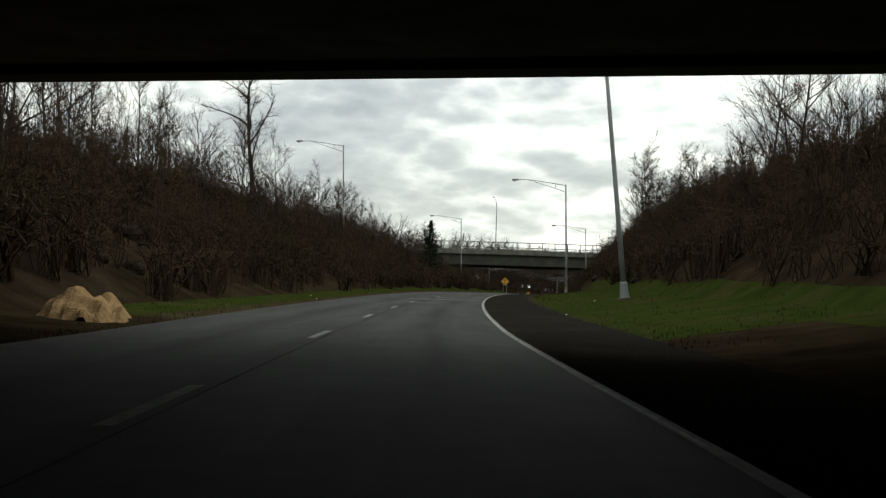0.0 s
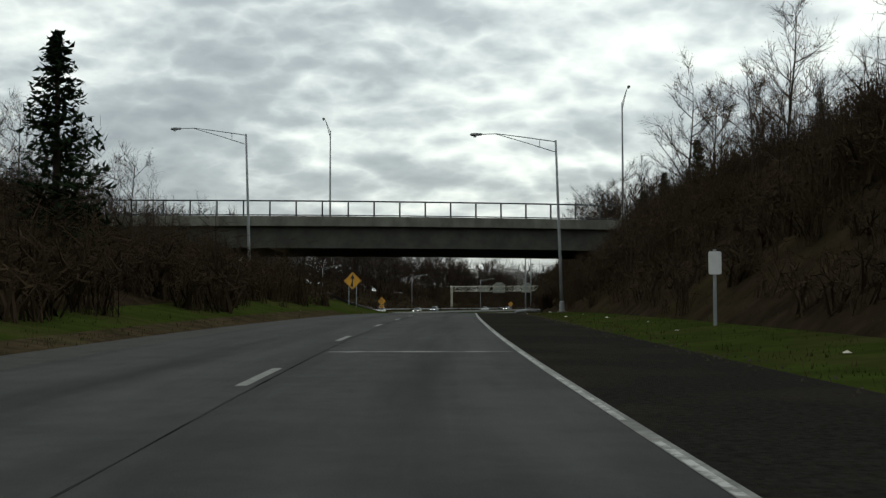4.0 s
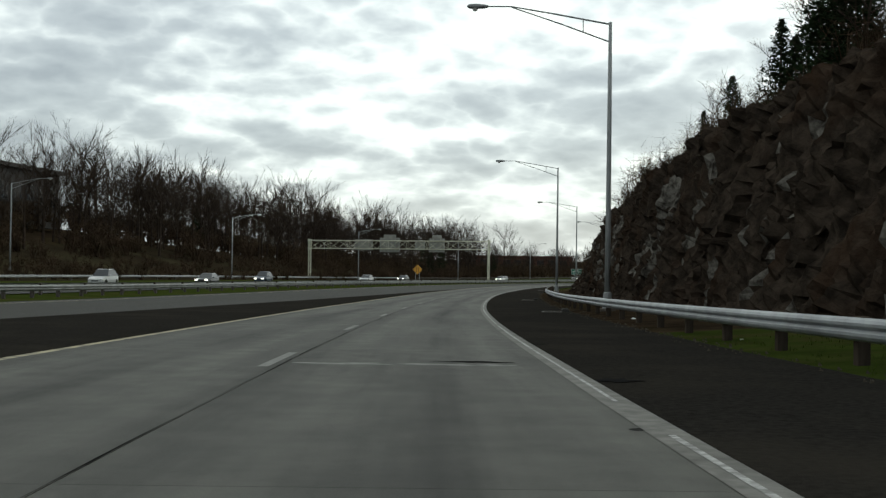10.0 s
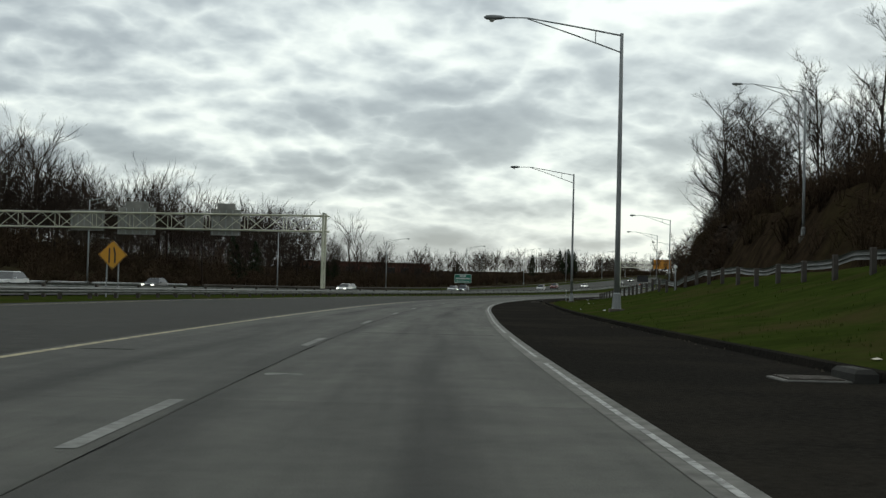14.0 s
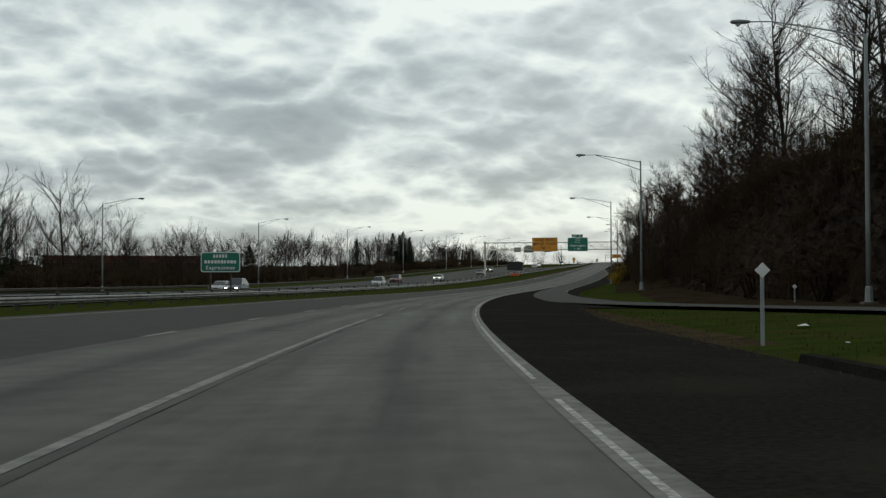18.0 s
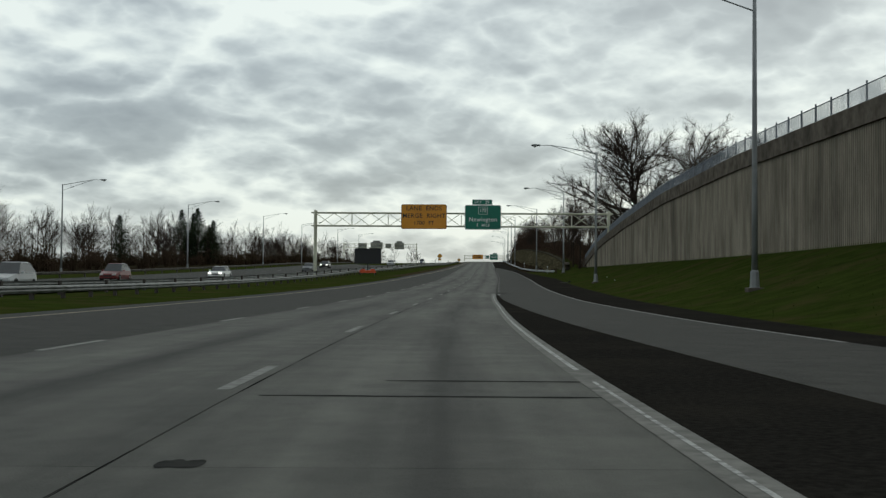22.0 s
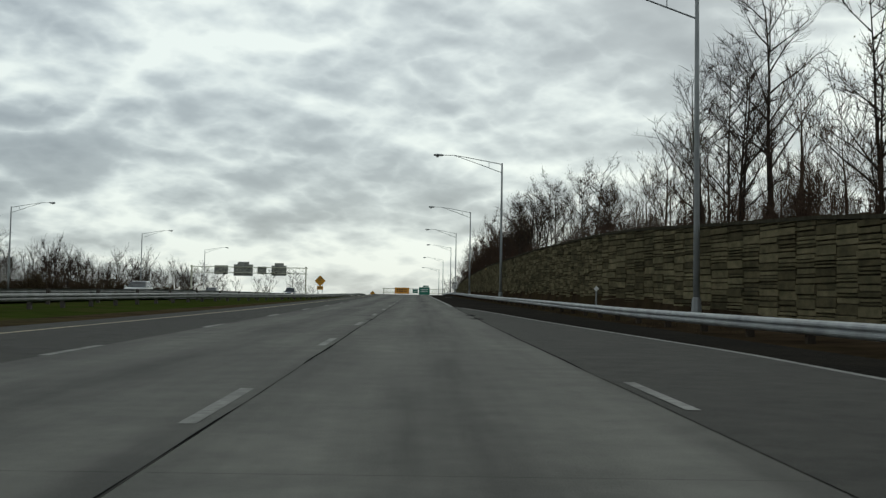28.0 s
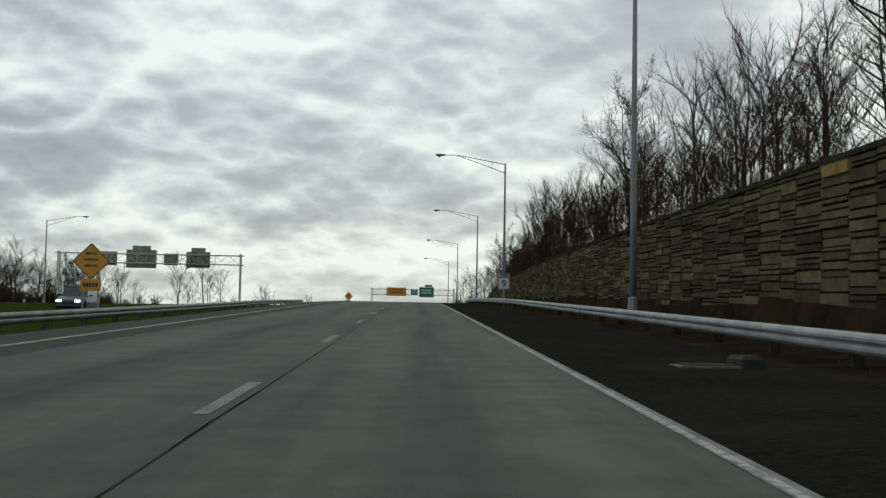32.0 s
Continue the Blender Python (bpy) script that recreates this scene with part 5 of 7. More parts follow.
def merge_mark(p, z):
    g = Geo()
    g.box(-.055, .055, -.03, -.022, z - .6, z + .25)
    g.add([(-.2, -.026, z + .2), (.2, -.026, z + .2), (0, -.026, z + .62)], [(0, 1, 2)])
    g.add([(.05, -.026, z - .12), (.05, -.026, z + .02), (-.02, -.026, z + .05), (-.22, -.026, z - .5), (-.12, -.026, z - .55)][::-1], [(0, 1, 2, 3, 4)])
    g.ob("symbol", "sign_black", p)


def lanes_mark(p, z):
    g = Geo()
    g.box(-.24, -.15, -.03, -.022, z - .5, z + .4)
    g.add([(.1, -.026, z - .5), (.2, -.026, z - .5), (.2, -.026, z + .1), (.1, -.026, z + .45), (.02, -.026, z + .45), (.1, -.026, z + .05)], [(0, 1, 2, 3, 4, 5)])
    g.ob("symbol", "sign_black", p)


def words_mark(p, z):
    for i, dz in enumerate((.36, .08, -.2)):
        bars(p, 0, z + dz, .7 - abs(dz) * .5, .10, "sign_black", 5, -.028, i)


diamond_sign(241, -10.2, 1.22, 2.35, False, "yellow diamond merge sign on two posts in grass", merge_mark)
diamond_sign(375, -24.4, 1.25, 2.95, True, "yellow diamond warning sign with a plate below", words_mark)
diamond_sign(524, -20.9, 1.25, 2.5, False, "yellow diamond lane sign on two posts", lanes_mark)
diamond_sign(1095, -14.9, 1.22, 2.5, True, "orange-yellow diamond warning sign with a plate below", words_mark)
diamond_sign(1283, -13.5, 1.22, 2.6, True, "far yellow diamond warning sign beside the crest", words_mark)

gs = empty("road_sign", stand(683, -21.7, land(683, -21.7), 6))
for x in (-.85, .85):
    Geo().box(x - .08, x + .08, .04, .2, -.4, 3.7).ob("post", "rail_brown", gs)
gp = sign_panel(gs, "sign_board", 0, 3.0, 3.3, 1.7, "sign_green", "sign_white", -.02, .2)
bars(gp, 0, 3.5, 1.25, .26, "sign_white", 5, -.032, 4)
bars(gp, 0, 3.02, 2.7, .26, "sign_white", 10, -.032, 5)
letter(gp, "Expressway", 0, 2.53, .46, "sign_white", -.03, 1.12)
tagged(gs, "green expressway name sign on two posts beyond the median rail", "road sign")

ms = empty("road_sign", stand(1139, 7.4, land(1139, 7.2)))
Geo().box(-.05, .05, .03, .1, -.3, 2.6).ob("post", "galvanised", ms)
mp_ = sign_panel(ms, "sign_board", 0, 1.75, 1.0, 1.05, "sign_white", "sign_black", -.02, .06)
letter(mp_, "9", 0, 1.7, .85, "sign_black", -.03)
mt = sign_panel(ms, "sign_plate", 0, 2.45, .95, .3, "sign_white", "sign_black", -.02, .04)
bars(mt, 0, 2.45, .7, .12, "sign_black", 5, -.03, 8)
tagged(ms, "white numbered sign on a post before the stone wall", "road sign")


# ---- rock cuttings
def rock_face(name, s0, s1, k0, k1, label, seed=0, amp=1.0, pale=0.12, t_top=1.0, ds=.55, rows=20, out=.35):
    """A blasted rock face laid on the bank between two breaks of its cross-section: tilted slabs and ledges with sharp edges."""
    n = int((s1 - s0) / ds)
    v, f, slot = [], [], []
    for i in range(n + 1):
        s = s0 + (s1 - s0) * i / n
        sec = section(LAND_R, s)
        fade = min(1.0, (s - s0) / 10.0, (s1 - s) / 10.0)
        pts = sec[k0:k1 + 1]
        lens = [0.0]
        for a, b in zip(pts, pts[1:]):
            lens.append(lens[-1] + math.hypot(b[0] - a[0], b[1] - a[1]))
        for j in range(rows + 1):
            q = lens[-1] * t_top * j / rows
            u = float(np.interp(q, lens, [p[0] for p in pts]))
            h = float(np.interp(q, lens, [p[1] for p in pts]))
            # steep leaning joints cut the face into tall splinters, ledges cross them
            p = Vector((s * .95 + h * .3 + seed, h * .22 - s * .05, seed))
            c = noise.voronoi(p)[1][0]
            block = noise.cell(c * 7.3) - .5
            p2 = Vector((s * 2.7 + h * .8, h * .6, seed * 1.7))
            c2 = noise.voronoi(p2)[1][0]
            small = noise.cell(c2 * 5.1) - .5
            tilt = (p2.x - c2.x) * (noise.cell(c2 * 9.7) - .5) * 1.5 + (p2.y - c2.y) * (noise.cell(c2 * 3.3 + Vector((4, 2, 7))) - .5) * .7 + (p.x - c.x) * (noise.cell(c * 2.9) - .5) * 1.6
            p3 = Vector((s * 4.6 + h * 1.5, h * 1.3, seed * 2.3))
            tiny = noise.cell(noise.voronoi(p3)[1][0] * 4.7) - .5
            crag = sum(k * abs(noise.noise(Vector((s * q + h * q * .4, h * q * .5, seed + q)))) for q, k in ((.5, .9), (1.1, .75), (2.4, .5), (4.6, .35)))
            d = amp * fade * (.5 * block + .3 * small + .16 * tilt + .25 * tiny + crag - .45 + .25 * noise.noise(Vector((s * 2.1, h * 2.6, seed))) + .32 * noise.noise(Vector((s * 5.3, h * 4.1, seed))) + 1.1 * noise.noise(Vector((s * .13, h * .2, seed)))) + out * fade - .25 * (1 - fade)
            if j == 0:
                d = max(d, .1)
            v.append(at(s + .2 * small * fade, u - d, h + .2 * small * fade + (.25 * d if j > rows * .7 else 0)))
            slot.append((block, small, c2))
    w = rows + 1
    t = empty(name)
    step = max(8, int(12 / ds))
    for i0 in range(0, n, step):
        i1 = min(n, i0 + step)
        f, idx = [], []
        for i in range(i1 - i0):
            for j in range(rows):
                a = i * w + j
                f.append((a, a + 1, a + w + 1, a + w))
                b, sm, c2 = slot[i0 * w + a]
                idx.append(1 if .5 + .5 * noise.cell(c2 * 3.7 + Vector((seed, 0, 0))) < pale * max(0.0, .3 + 2.2 * noise.noise(Vector((c2.x * .09, c2.y * .3, seed)))) and 1 < j < rows * .8 else 0)
        me = mesh_data("rock_section", v[i0 * w:(i1 + 1) * w], f, "rock")
        me.materials.append(MATS["rock_pale"])
        me.polygons.foreach_set("material_index", idx)
        new("rock_section", me).parent = t
    return tagged(t, label, "rock face")


rock_face("rock_face", 302, 450, 1, 3, "dark jointed rock cutting with pale broken faces", 1.0, .48, .3, .64, .22, 40, .9)
rock_face("rock_face", 588, 742, 3, 4, "dark red-brown rock cutting beside the ramp", 5.0, .6, .0, 1.0, .3, 36, .8)


def boulders(name, sites, label, material="rock", seed=3, group=""):
    r = random.Random(seed)
    for s, u, size in sites:
        bm = bmesh.new()
        bmesh.ops.create_icosphere(bm, subdivisions=2, radius=size)
        for vert in bm.verts:
            p = vert.co * (1.4 / size) + Vector((s, u, 0))
            vert.co *= 1 + .35 * noise.noise(p)
            vert.co.z *= .7
        me = bpy.data.meshes.new(name)
        bm.to_mesh(me)
        bm.free()
        me.materials.append(MATS[material])
        ob = new(name, me)
        ob.matrix_basis = stand(s, u, land(s, u) + size * .15, r.uniform(0, 360))
        tagged(ob, label, "rock", group=group)


_r = random.Random(11)
boulders("boulder", [(_r.uniform(60, 110), _r.uniform(9.6, 12), _r.uniform(.3, .9)) for _ in range(14)] + [(_r.uniform(20, 120), _r.uniform(-13.5, -10.5), _r.uniform(.25, .7)) for _ in range(16)]
         + [(_r.uniform(310, 450), _r.uniform(8.0, 9.2), _r.uniform(.2, .6)) for _ in range(26)], "weathered boulder lying at the foot of the bank", group="boulders along the banks")

# ---- concrete retaining wall with a fence on its coping
wall_u = table([(726, 21.5), (742, 19.0), (765, 18.7), (830, 17.3), (862, 17.0), (888, 16.8), (914, 16.6)])
wall_top = table([(726, 8.2), (742, 8.6), (765, 9.2), (795, 9.3), (824, 8.7), (856, 7.3), (875, 6.1), (888, 5.1), (900, 3.7), (911, 2.2), (914, 1.8)])
rw = empty("retaining_wall")
s = 728.0
while s < 913.9:
    e = min(s + 3.0, 914)
    n_rib = 10
    v, f = [], []
    prof = []
    for k in range(n_rib):
        a = k / n_rib
        prof += [(a + .00, 0.0), (a + .055, 0.0), (a + .062, .045), (a + .093, .045)]
    prof.append((1.0, 0.0))
    for a, d in prof:
        q = s + .012 + (e - s - .024) * a
        top = wall_top(q) - 1.05
        v += [at(q, wall_u(q) + d, land(q, wall_u(q) - .3) - .6), at(q, wall_u(q) + d - .0, top)]
    f = [(2 * i, 2 * i + 1, 2 * i + 3, 2 * i + 2) for i in range(len(prof) - 1)]
    mesh_ob("wall_panel", v, f, "wall_concrete", rw)
    s = e


def coping(u_off0, u_off1, z0, z1, s0, s1, name, material, parent, step=3.0):
    n = int((s1 - s0) / step)
    v, f = [], []
    for i in range(n + 1):
        q = s0 + (s1 - s0) * i / n
        t = wall_top(q)
        v += [at(q, wall_u(q) + u_off0, t + z0), at(q, wall_u(q) + u_off0, t + z1 - .05), at(q, wall_u(q) + u_off0 + .06, t + z1), at(q, wall_u(q) + u_off1, t + z1), at(q, wall_u(q) + u_off1, t + z0)]
    for i in range(n):
        f += [(i * 5 + c, i * 5 + (c + 1) % 5, i * 5 + 5 + (c + 1) % 5, i * 5 + 5 + c) for c in range(5)]
    f += [(0, 1, 2, 3, 4)[::-1], tuple(n * 5 + c for c in range(5))]
    return mesh_ob(name, v, f, material, parent)


for s0 in np.arange(728, 912, 12.5):
    coping(-.14, .55, -1.06, -.02, s0 + .015, min(s0 + 12.485, 914), "coping", "wall_cap", rw)
coping(.02, .6, -9.5, -1.0, 728, 914, "core", "wall_cap", rw, 4.0)
endw = Geo()
endw.bevel_box(-.3, .5, -.4, .4, -.6, 1.3, .05, stand(914, wall_u(914), land(914, wall_u(914) - .5)))
endw.ob("end_pier", "wall_cap", rw)
tagged(rw, "tall ribbed concrete retaining wall with stained coping", "retaining wall")

wf = empty("wall_fence")
bay = 2.6
post_me = Geo().tube([(0, 0, -.1), (0, 0, .98)], .045, 8).data("post", "fence_steel")
s = 730.0
while s < 912:
    x, y, z = at(s, wall_u(s) + .12, wall_top(s))
    ob = new("post", post_me)
    ob.location, ob.parent = (x, y, z), wf
    if s + bay < 914:
        g = Geo()
        for k in range(20):
            q = s + bay * (k + .5) / 20
            x, y, z = at(q, wall_u(q) + .12, wall_top(q))
            g.box(x - .007, x + .007, y - .007, y + .007, z + .02, z + .8)
        g.ob("mesh_panel", "fence_steel", wf)
        for hz in (.05, .82):
            Geo().tube([at(s, wall_u(s) + .12, wall_top(s) + hz), at(s + bay, wall_u(s + bay) + .12, wall_top(s + bay) + hz)], .028, 6).ob("rail", "fence_steel", wf)
    s += bay
tagged(wf, "blue-grey steel fence standing on the wall coping", "fence")

# ---- stone-faced retaining wall
stone_u = table([(912, 13.6), (930, 13.0), (950, 11.6), (972, 9.4), (1000, 9.0), (1060, 9.0), (1190, 9.0)])
stone_top = table([(912, 1.4), (925, 2.3), (945, 3.3), (965, 3.9), (1000, 4.1), (1060, 3.95), (1090, 3.6), (1130, 3.0), (1160, 2.4), (1180, 1.3), (1190, .5)])
sw = empty("stone_wall")
v, f = [], []
qs = np.arange(912, 1190.1, 3.0)
for q in qs:
    v += [at(q, stone_u(q) + .06, -.6), at(q, stone_u(q) + .06, stone_top(q) - .04), at(q, stone_u(q) + .6, stone_top(q) - .04), at(q, stone_u(q) + .6, -.6)]
for i in range(len(qs) - 1):
    f += [(i * 4 + c, i * 4 + (c + 1) % 4, i * 4 + 4 + (c + 1) % 4, i * 4 + 4 + c) for c in range(4)]
mesh_ob("core", v, f, "stone_gap", sw, "dark joints behind the stone courses")
STONE_PIECES = []
r_ = random.Random(21)
joined = Geo()
s = 912.0
while s < 1188:
    wdt = r_.choice((1.2, 1.45, 1.5, 1.75))
    z = -.3
    while z < stone_top(s + wdt / 2) - .06:
        hgt = r_.choice((.10, .13, .16, .2, .26, .32))
        z1 = min(z + hgt, stone_top(s + wdt / 2))
        pr = r_.uniform(-.035, .05)
        STONE_PIECES.append((s, wdt, z, z1, pr))
        z += hgt
    s += wdt
near = [p for p in STONE_PIECES if 1052 < p[0] < 1075][:300]
near_set = set(near)


def stone_box(g, s, w, z0, z1, pr):
    j = .012
    a, b = s + j, s + w - j
    ua, ub = stone_u(a), stone_u(b)
    e = min(.02, (z1 - z0) * .2)
    pts = []
    for q, u in ((a, ua), (b, ub)):
        pts += [at(q, u + .07, z0 + .008), at(q, u - .0 - pr, z0 + .008 + e), at(q, u - .0 - pr - .004, z1 - .008 - e), at(q, u + .07, z1 - .008)]
    g.add(pts, [(1, 5, 6, 2), (0, 4, 5, 1), (2, 6, 7, 3), (0, 1, 2, 3), (7, 6, 5, 4)])


for p in STONE_PIECES:
    if p not in near_set:
        stone_box(joined, *p)
jo = joined.ob("stone_courses", "stone_course", sw)
jo["kind"] = "stuff"
tan = Geo()
stone_box(tan, 1064, 1.6, 3.55, 3.85, .075)
tan.ob("stone", "stone_tan", sw, "single tan replacement stone")
v, f = [], []
for q in qs:
    t = stone_top(q)
    v += [at(q, stone_u(q) - .06, t - .02), at(q, stone_u(q) - .06, t + .10), at(q, stone_u(q) + .65, t + .12), at(q, stone_u(q) + .65, t - .02)]
f = []
for i in range(len(qs) - 1):
    f += [(i * 4 + c, i * 4 + (c + 1) % 4, i * 4 + 4 + (c + 1) % 4, i * 4 + 4 + c) for c in range(4)]
mesh_ob("coping", v, f, "stone_gap", sw)
tagged(sw, "long brown wall of thin stacked stone courses", "retaining wall")


# ---- bare spring trees
def grow(seed, height, spread, limbs=9, subs=6, twigs=9, twig_len=1.0, trunk_r=.14, upright=.6, first=.25, sides=6, buds=0, twig_w=1.0, crooked=False):
    """One bare tree at the origin: trunk and limbs, and its twigs (with swelling buds)."""
    r = random.Random(seed)
    wood, fine, bud = Geo(), Geo(), Geo()

    def curve(p, d, length, n, bend, lift):
        pts = [p.copy()]
        d = d.normalized()
        for _ in range(n):
            d = (d + Vector((r.uniform(-bend, bend), r.uniform(-bend, bend), r.uniform(-bend, bend) + lift))).normalized()
            p = p + d * (length / n)
            pts.append(p.copy())
        return pts, d

    def twig(p, d, length, w):
        pts, d2 = curve(p, d, length, 2, .22, .06)
        side = d.cross(Vector((r.uniform(-1, 1), r.uniform(-1, 1), r.uniform(-1, 1)))).normalized() * w
        n = len(fine.v)
        fine.v += [tuple(pts[0] - side), tuple(pts[0] + side), tuple(pts[1] + side * .7), tuple(pts[1] - side * .7), tuple(pts[2])]
        fine.f += [(n, n + 1, n + 2, n + 3), (n + 3, n + 2, n + 4)]
        if buds and r.random() < buds:
            for q in (pts[1], pts[2]):
                o = Vector((r.uniform(-1, 1), r.uniform(-1, 1), r.uniform(-1, 1))) * .05
                m = len(bud.v)
                bud.v += [tuple(q + o), tuple(q - o * .6 + Vector((.04, 0, .02))), tuple(q + Vector((0, .03, .07)))]
                bud.f.append((m, m + 1, m + 2))
        return pts

    trunk, d = curve(Vector((0, 0, -.3)), Vector((r.uniform(-.08, .08), r.uniform(-.08, .08), 1)), height * .88, 6, .07, .12)
    wood.tube(trunk, [trunk_r * (1 - .82 * i / 6) for i in range(7)], sides, False)
    for k in range(limbs):
        t = first + (1 - first) * (k + r.random()) / limbs
        i = min(5, int(t * 6))
        p = trunk[i].lerp(trunk[i + 1], t * 6 - i)
        a = r.uniform(0, 6.283)
        out = Vector((math.cos(a), math.sin(a), upright + r.uniform(-.2, .4)))
        ln = spread * (1.15 - .65 * t) * r.uniform(.75, 1.2)
        lr = trunk_r * (.56 - .3 * t)
        pts, _ = curve(p, out, ln, 4, .26 if crooked else .2, .03 if crooked else .06)
        wood.tube(pts, [lr, lr * .8, lr * .6, lr * .42, lr * .22], 4, False)
        for m in range(subs):
            tt = .2 + .8 * (m + r.random()) / subs
            j = min(3, int(tt * 4))
            q = pts[j].lerp(pts[j + 1], tt * 4 - j)
            dd = (pts[j + 1] - pts[j]).normalized() * (.75 if crooked else .95) + Vector((r.uniform(-1, 1), r.uniform(-1, 1), r.uniform(-.5, .9)))
            l2 = ln * .42 * (1.15 - .5 * tt) * r.uniform(.6, 1.2)
            sp, _ = curve(q, dd, l2, 3, .3 if crooked else .18, .05)
            wood.tube(sp, [lr * .3, lr * .22, lr * .15, lr * .07], 3, False)
            for w in range(twigs):
                t3 = .12 + .88 * (w + r.random()) / twigs
                j = min(2, int(t3 * 3))
                q3 = sp[j].lerp(sp[j + 1], t3 * 3 - j)
                d3 = (sp[j + 1] - sp[j]).normalized() * (.7 if crooked else .9) + Vector((r.uniform(-1, 1), r.uniform(-1, 1), r.uniform(-.6, .9)))
                twig(q3, d3, twig_len * r.uniform(.5, 1.1), (.009 + .006 * r.random()) * twig_w)
    return wood, fine, bud


def tree_thing(name, seed, label, twig_mat="twig", category="tree", **kw):
    w, t, b = grow(seed, **kw)
    ob = empty(name)
    w.ob("trunk", "bark", ob)
    t.ob("crown", twig_mat, ob, "fine bare twigs")
    if b.f:
        b.ob("budding", "bud", ob, "swelling brown buds")["kind"] = "stuff"
    return tagged(ob, label, category)


TREES = [
    tree_thing("bare_tree", 1, "slender bare tree with brown twigs on the bank", height=8.6, spread=3.0, limbs=13, subs=7, twigs=8, twig_len=.95, trunk_r=.09, upright=1.0, first=.12),
    tree_thing("bare_tree", 2, "bare young tree with upright grey branches", height=9.8, spread=3.8, limbs=13, subs=7, twigs=8, twig_len=1.0, trunk_r=.09, upright=.85, first=.15, buds=.15),
    tree_thing("bare_tree", 3, "bare tree with reddish budding twigs", "twig_red", height=10.5, spread=4.2, limbs=14, subs=7, twigs=8, twig_len=1.05, trunk_r=.105, upright=.7, first=.18, buds=.25),
    tree_thing("bare_tree", 4, "tall bare woodland tree with a narrow crown", height=14.0, spread=4.8, limbs=16, subs=7, twigs=9, twig_len=1.15, trunk_r=.15, upright=.75, first=.25),
    tree_thing("bare_tree", 5, "tall bare woodland tree with forked limbs", height=15.5, spread=6.0, limbs=16, subs=7, twigs=9, twig_len=1.25, trunk_r=.17, upright=.65, first=.22, buds=.1),
    tree_thing("bare_tree", 6, "leaning bare tree with many thin shoots", "twig_red", height=7.0, spread=3.2, limbs=14, subs=7, twigs=8, twig_len=.9, trunk_r=.09, upright=.7, first=.08, buds=.3),
    tree_thing("bare_tree", 8, "open-crowned bare tree with crooked dark limbs", height=8.2, spread=4.4, limbs=11, subs=6, twigs=4, twig_len=.8, trunk_r=.105, upright=.85, first=.3, crooked=True),
]
OAK = tree_thing("oak_tree", 9, "large old bare oak with a wide spreading crown", height=17.5, spread=11.5, limbs=34, subs=18, twigs=28, twig_len=1.5, trunk_r=.42, upright=.6, twig_w=.95, first=.2, sides=10, crooked=True)
POPLAR = tree_thing("bare_tree", 14, "tall crooked bare tree standing above the brush", height=15.5, spread=4.6, limbs=13, subs=8, twigs=11, twig_len=1.1, trunk_r=.22, upright=.7, first=.35, buds=.2, crooked=True)


def conifer_thing(name, seed, height, width, label):
    r = random.Random(seed)
    ob = empty(name)
    Geo().tube([(0, 0, -.3), (0, 0, height * .5), (0, 0, height)], [.16, .09, .02], 7).ob("trunk", "bark", ob)
    g = Geo()
    n = int(height * 56)
    for i in range(n):
        t = (i + r.random()) / n
        z = height * (.06 + .94 * t)
        reach = width * (1 - t) ** .8 * r.uniform(.55, 1.1) + .12
        a = r.uniform(0, 6.283)
        d = Vector((math.cos(a), math.sin(a), r.uniform(-.1, .45)))
        p = Vector((0, 0, z))
        for k in range(9):
            q = p + d * reach * (.25 + .75 * k / 8)
            o = Vector((r.uniform(-1, 1), r.uniform(-1, 1), r.uniform(-.6, .8))) * (.16 + .12 * reach)
            e = Vector((r.uniform(-1, 1), r.uniform(-1, 1), r.uniform(-.5, .5))) * .09
            m = len(g.v)
            g.v += [tuple(q + e), tuple(q - e), tuple(q + o)]
            g.f.append((m, m + 1, m + 2))
    g.ob("foliage", "needles", ob, "dark green needle sprays")
    return tagged(ob, label, "tree")


CEDAR = conifer_thing("cedar_tree", 3, 6.5, 1.7, "dark green cedar with a ragged narrow outline")
PINE = conifer_thing("pine_tree", 4, 10.5, 3.5, "dark pine with dense drooping boughs")

_used = set()


def plant(src, s, u, scale=1.0, turn=0.0, lean=0.0, label=""):
    x, y, z = at(s, u, land(s, u))
    m = pose(x, y, z, lean, 0, turn)
    if src.name not in _used:
        _used.add(src.name)
        src.matrix_basis = m
        src.scale = (scale,) * 3
        return src
    src_scale = src.scale.copy()
    src.scale = (scale,) * 3
    ob = copy_thing(src, m)
    src.scale = src_scale
    if label:
        ob["label"] = label
    return ob


def grove(s0, s1, u0, u1, n, kinds, lo, hi, seed, group):
    r = random.Random(seed)
    for i in range(n):
        s = s0 + (s1 - s0) * (i + r.random()) / n
        ob = plant(TREES[r.choice(kinds)], s, r.uniform(u0, u1), r.uniform(lo, hi), r.uniform(0, 360), r.uniform(-4, 4))
        ob["group"] = group


grove(8, 105, -16, -27, 28, (0, 1, 2, 5), .75, 1.2, 1, "trees on the banks of the ramp")
grove(105, 205, -16, -27, 20, (0, 1, 2, 5), .5, .8, 101, "trees on the banks of the ramp")
grove(30, 245, 14.5, 26, 38, (0, 1, 2, 5), .65, 1.05, 2, "trees on the banks of the ramp")
plant(POPLAR, 119, -24.0, 1.32, 40)
grove(288, 345, 12, 28, 30, (1, 3, 2), .55, .85, 3, "trees above the rock cutting")
grove(330, 470, 16, 32, 34, (1, 2, 3, 4), .65, .95, 4, "trees above the rock cutting")
grove(336, 400, 17, 26, 14, (3, 4), .75, 1.05, 204, "trees above the rock cutting")
grove(440, 500, 17, 34, 12, (0, 2, 5), .7, 1.0, 5, "trees above the rock cutting")
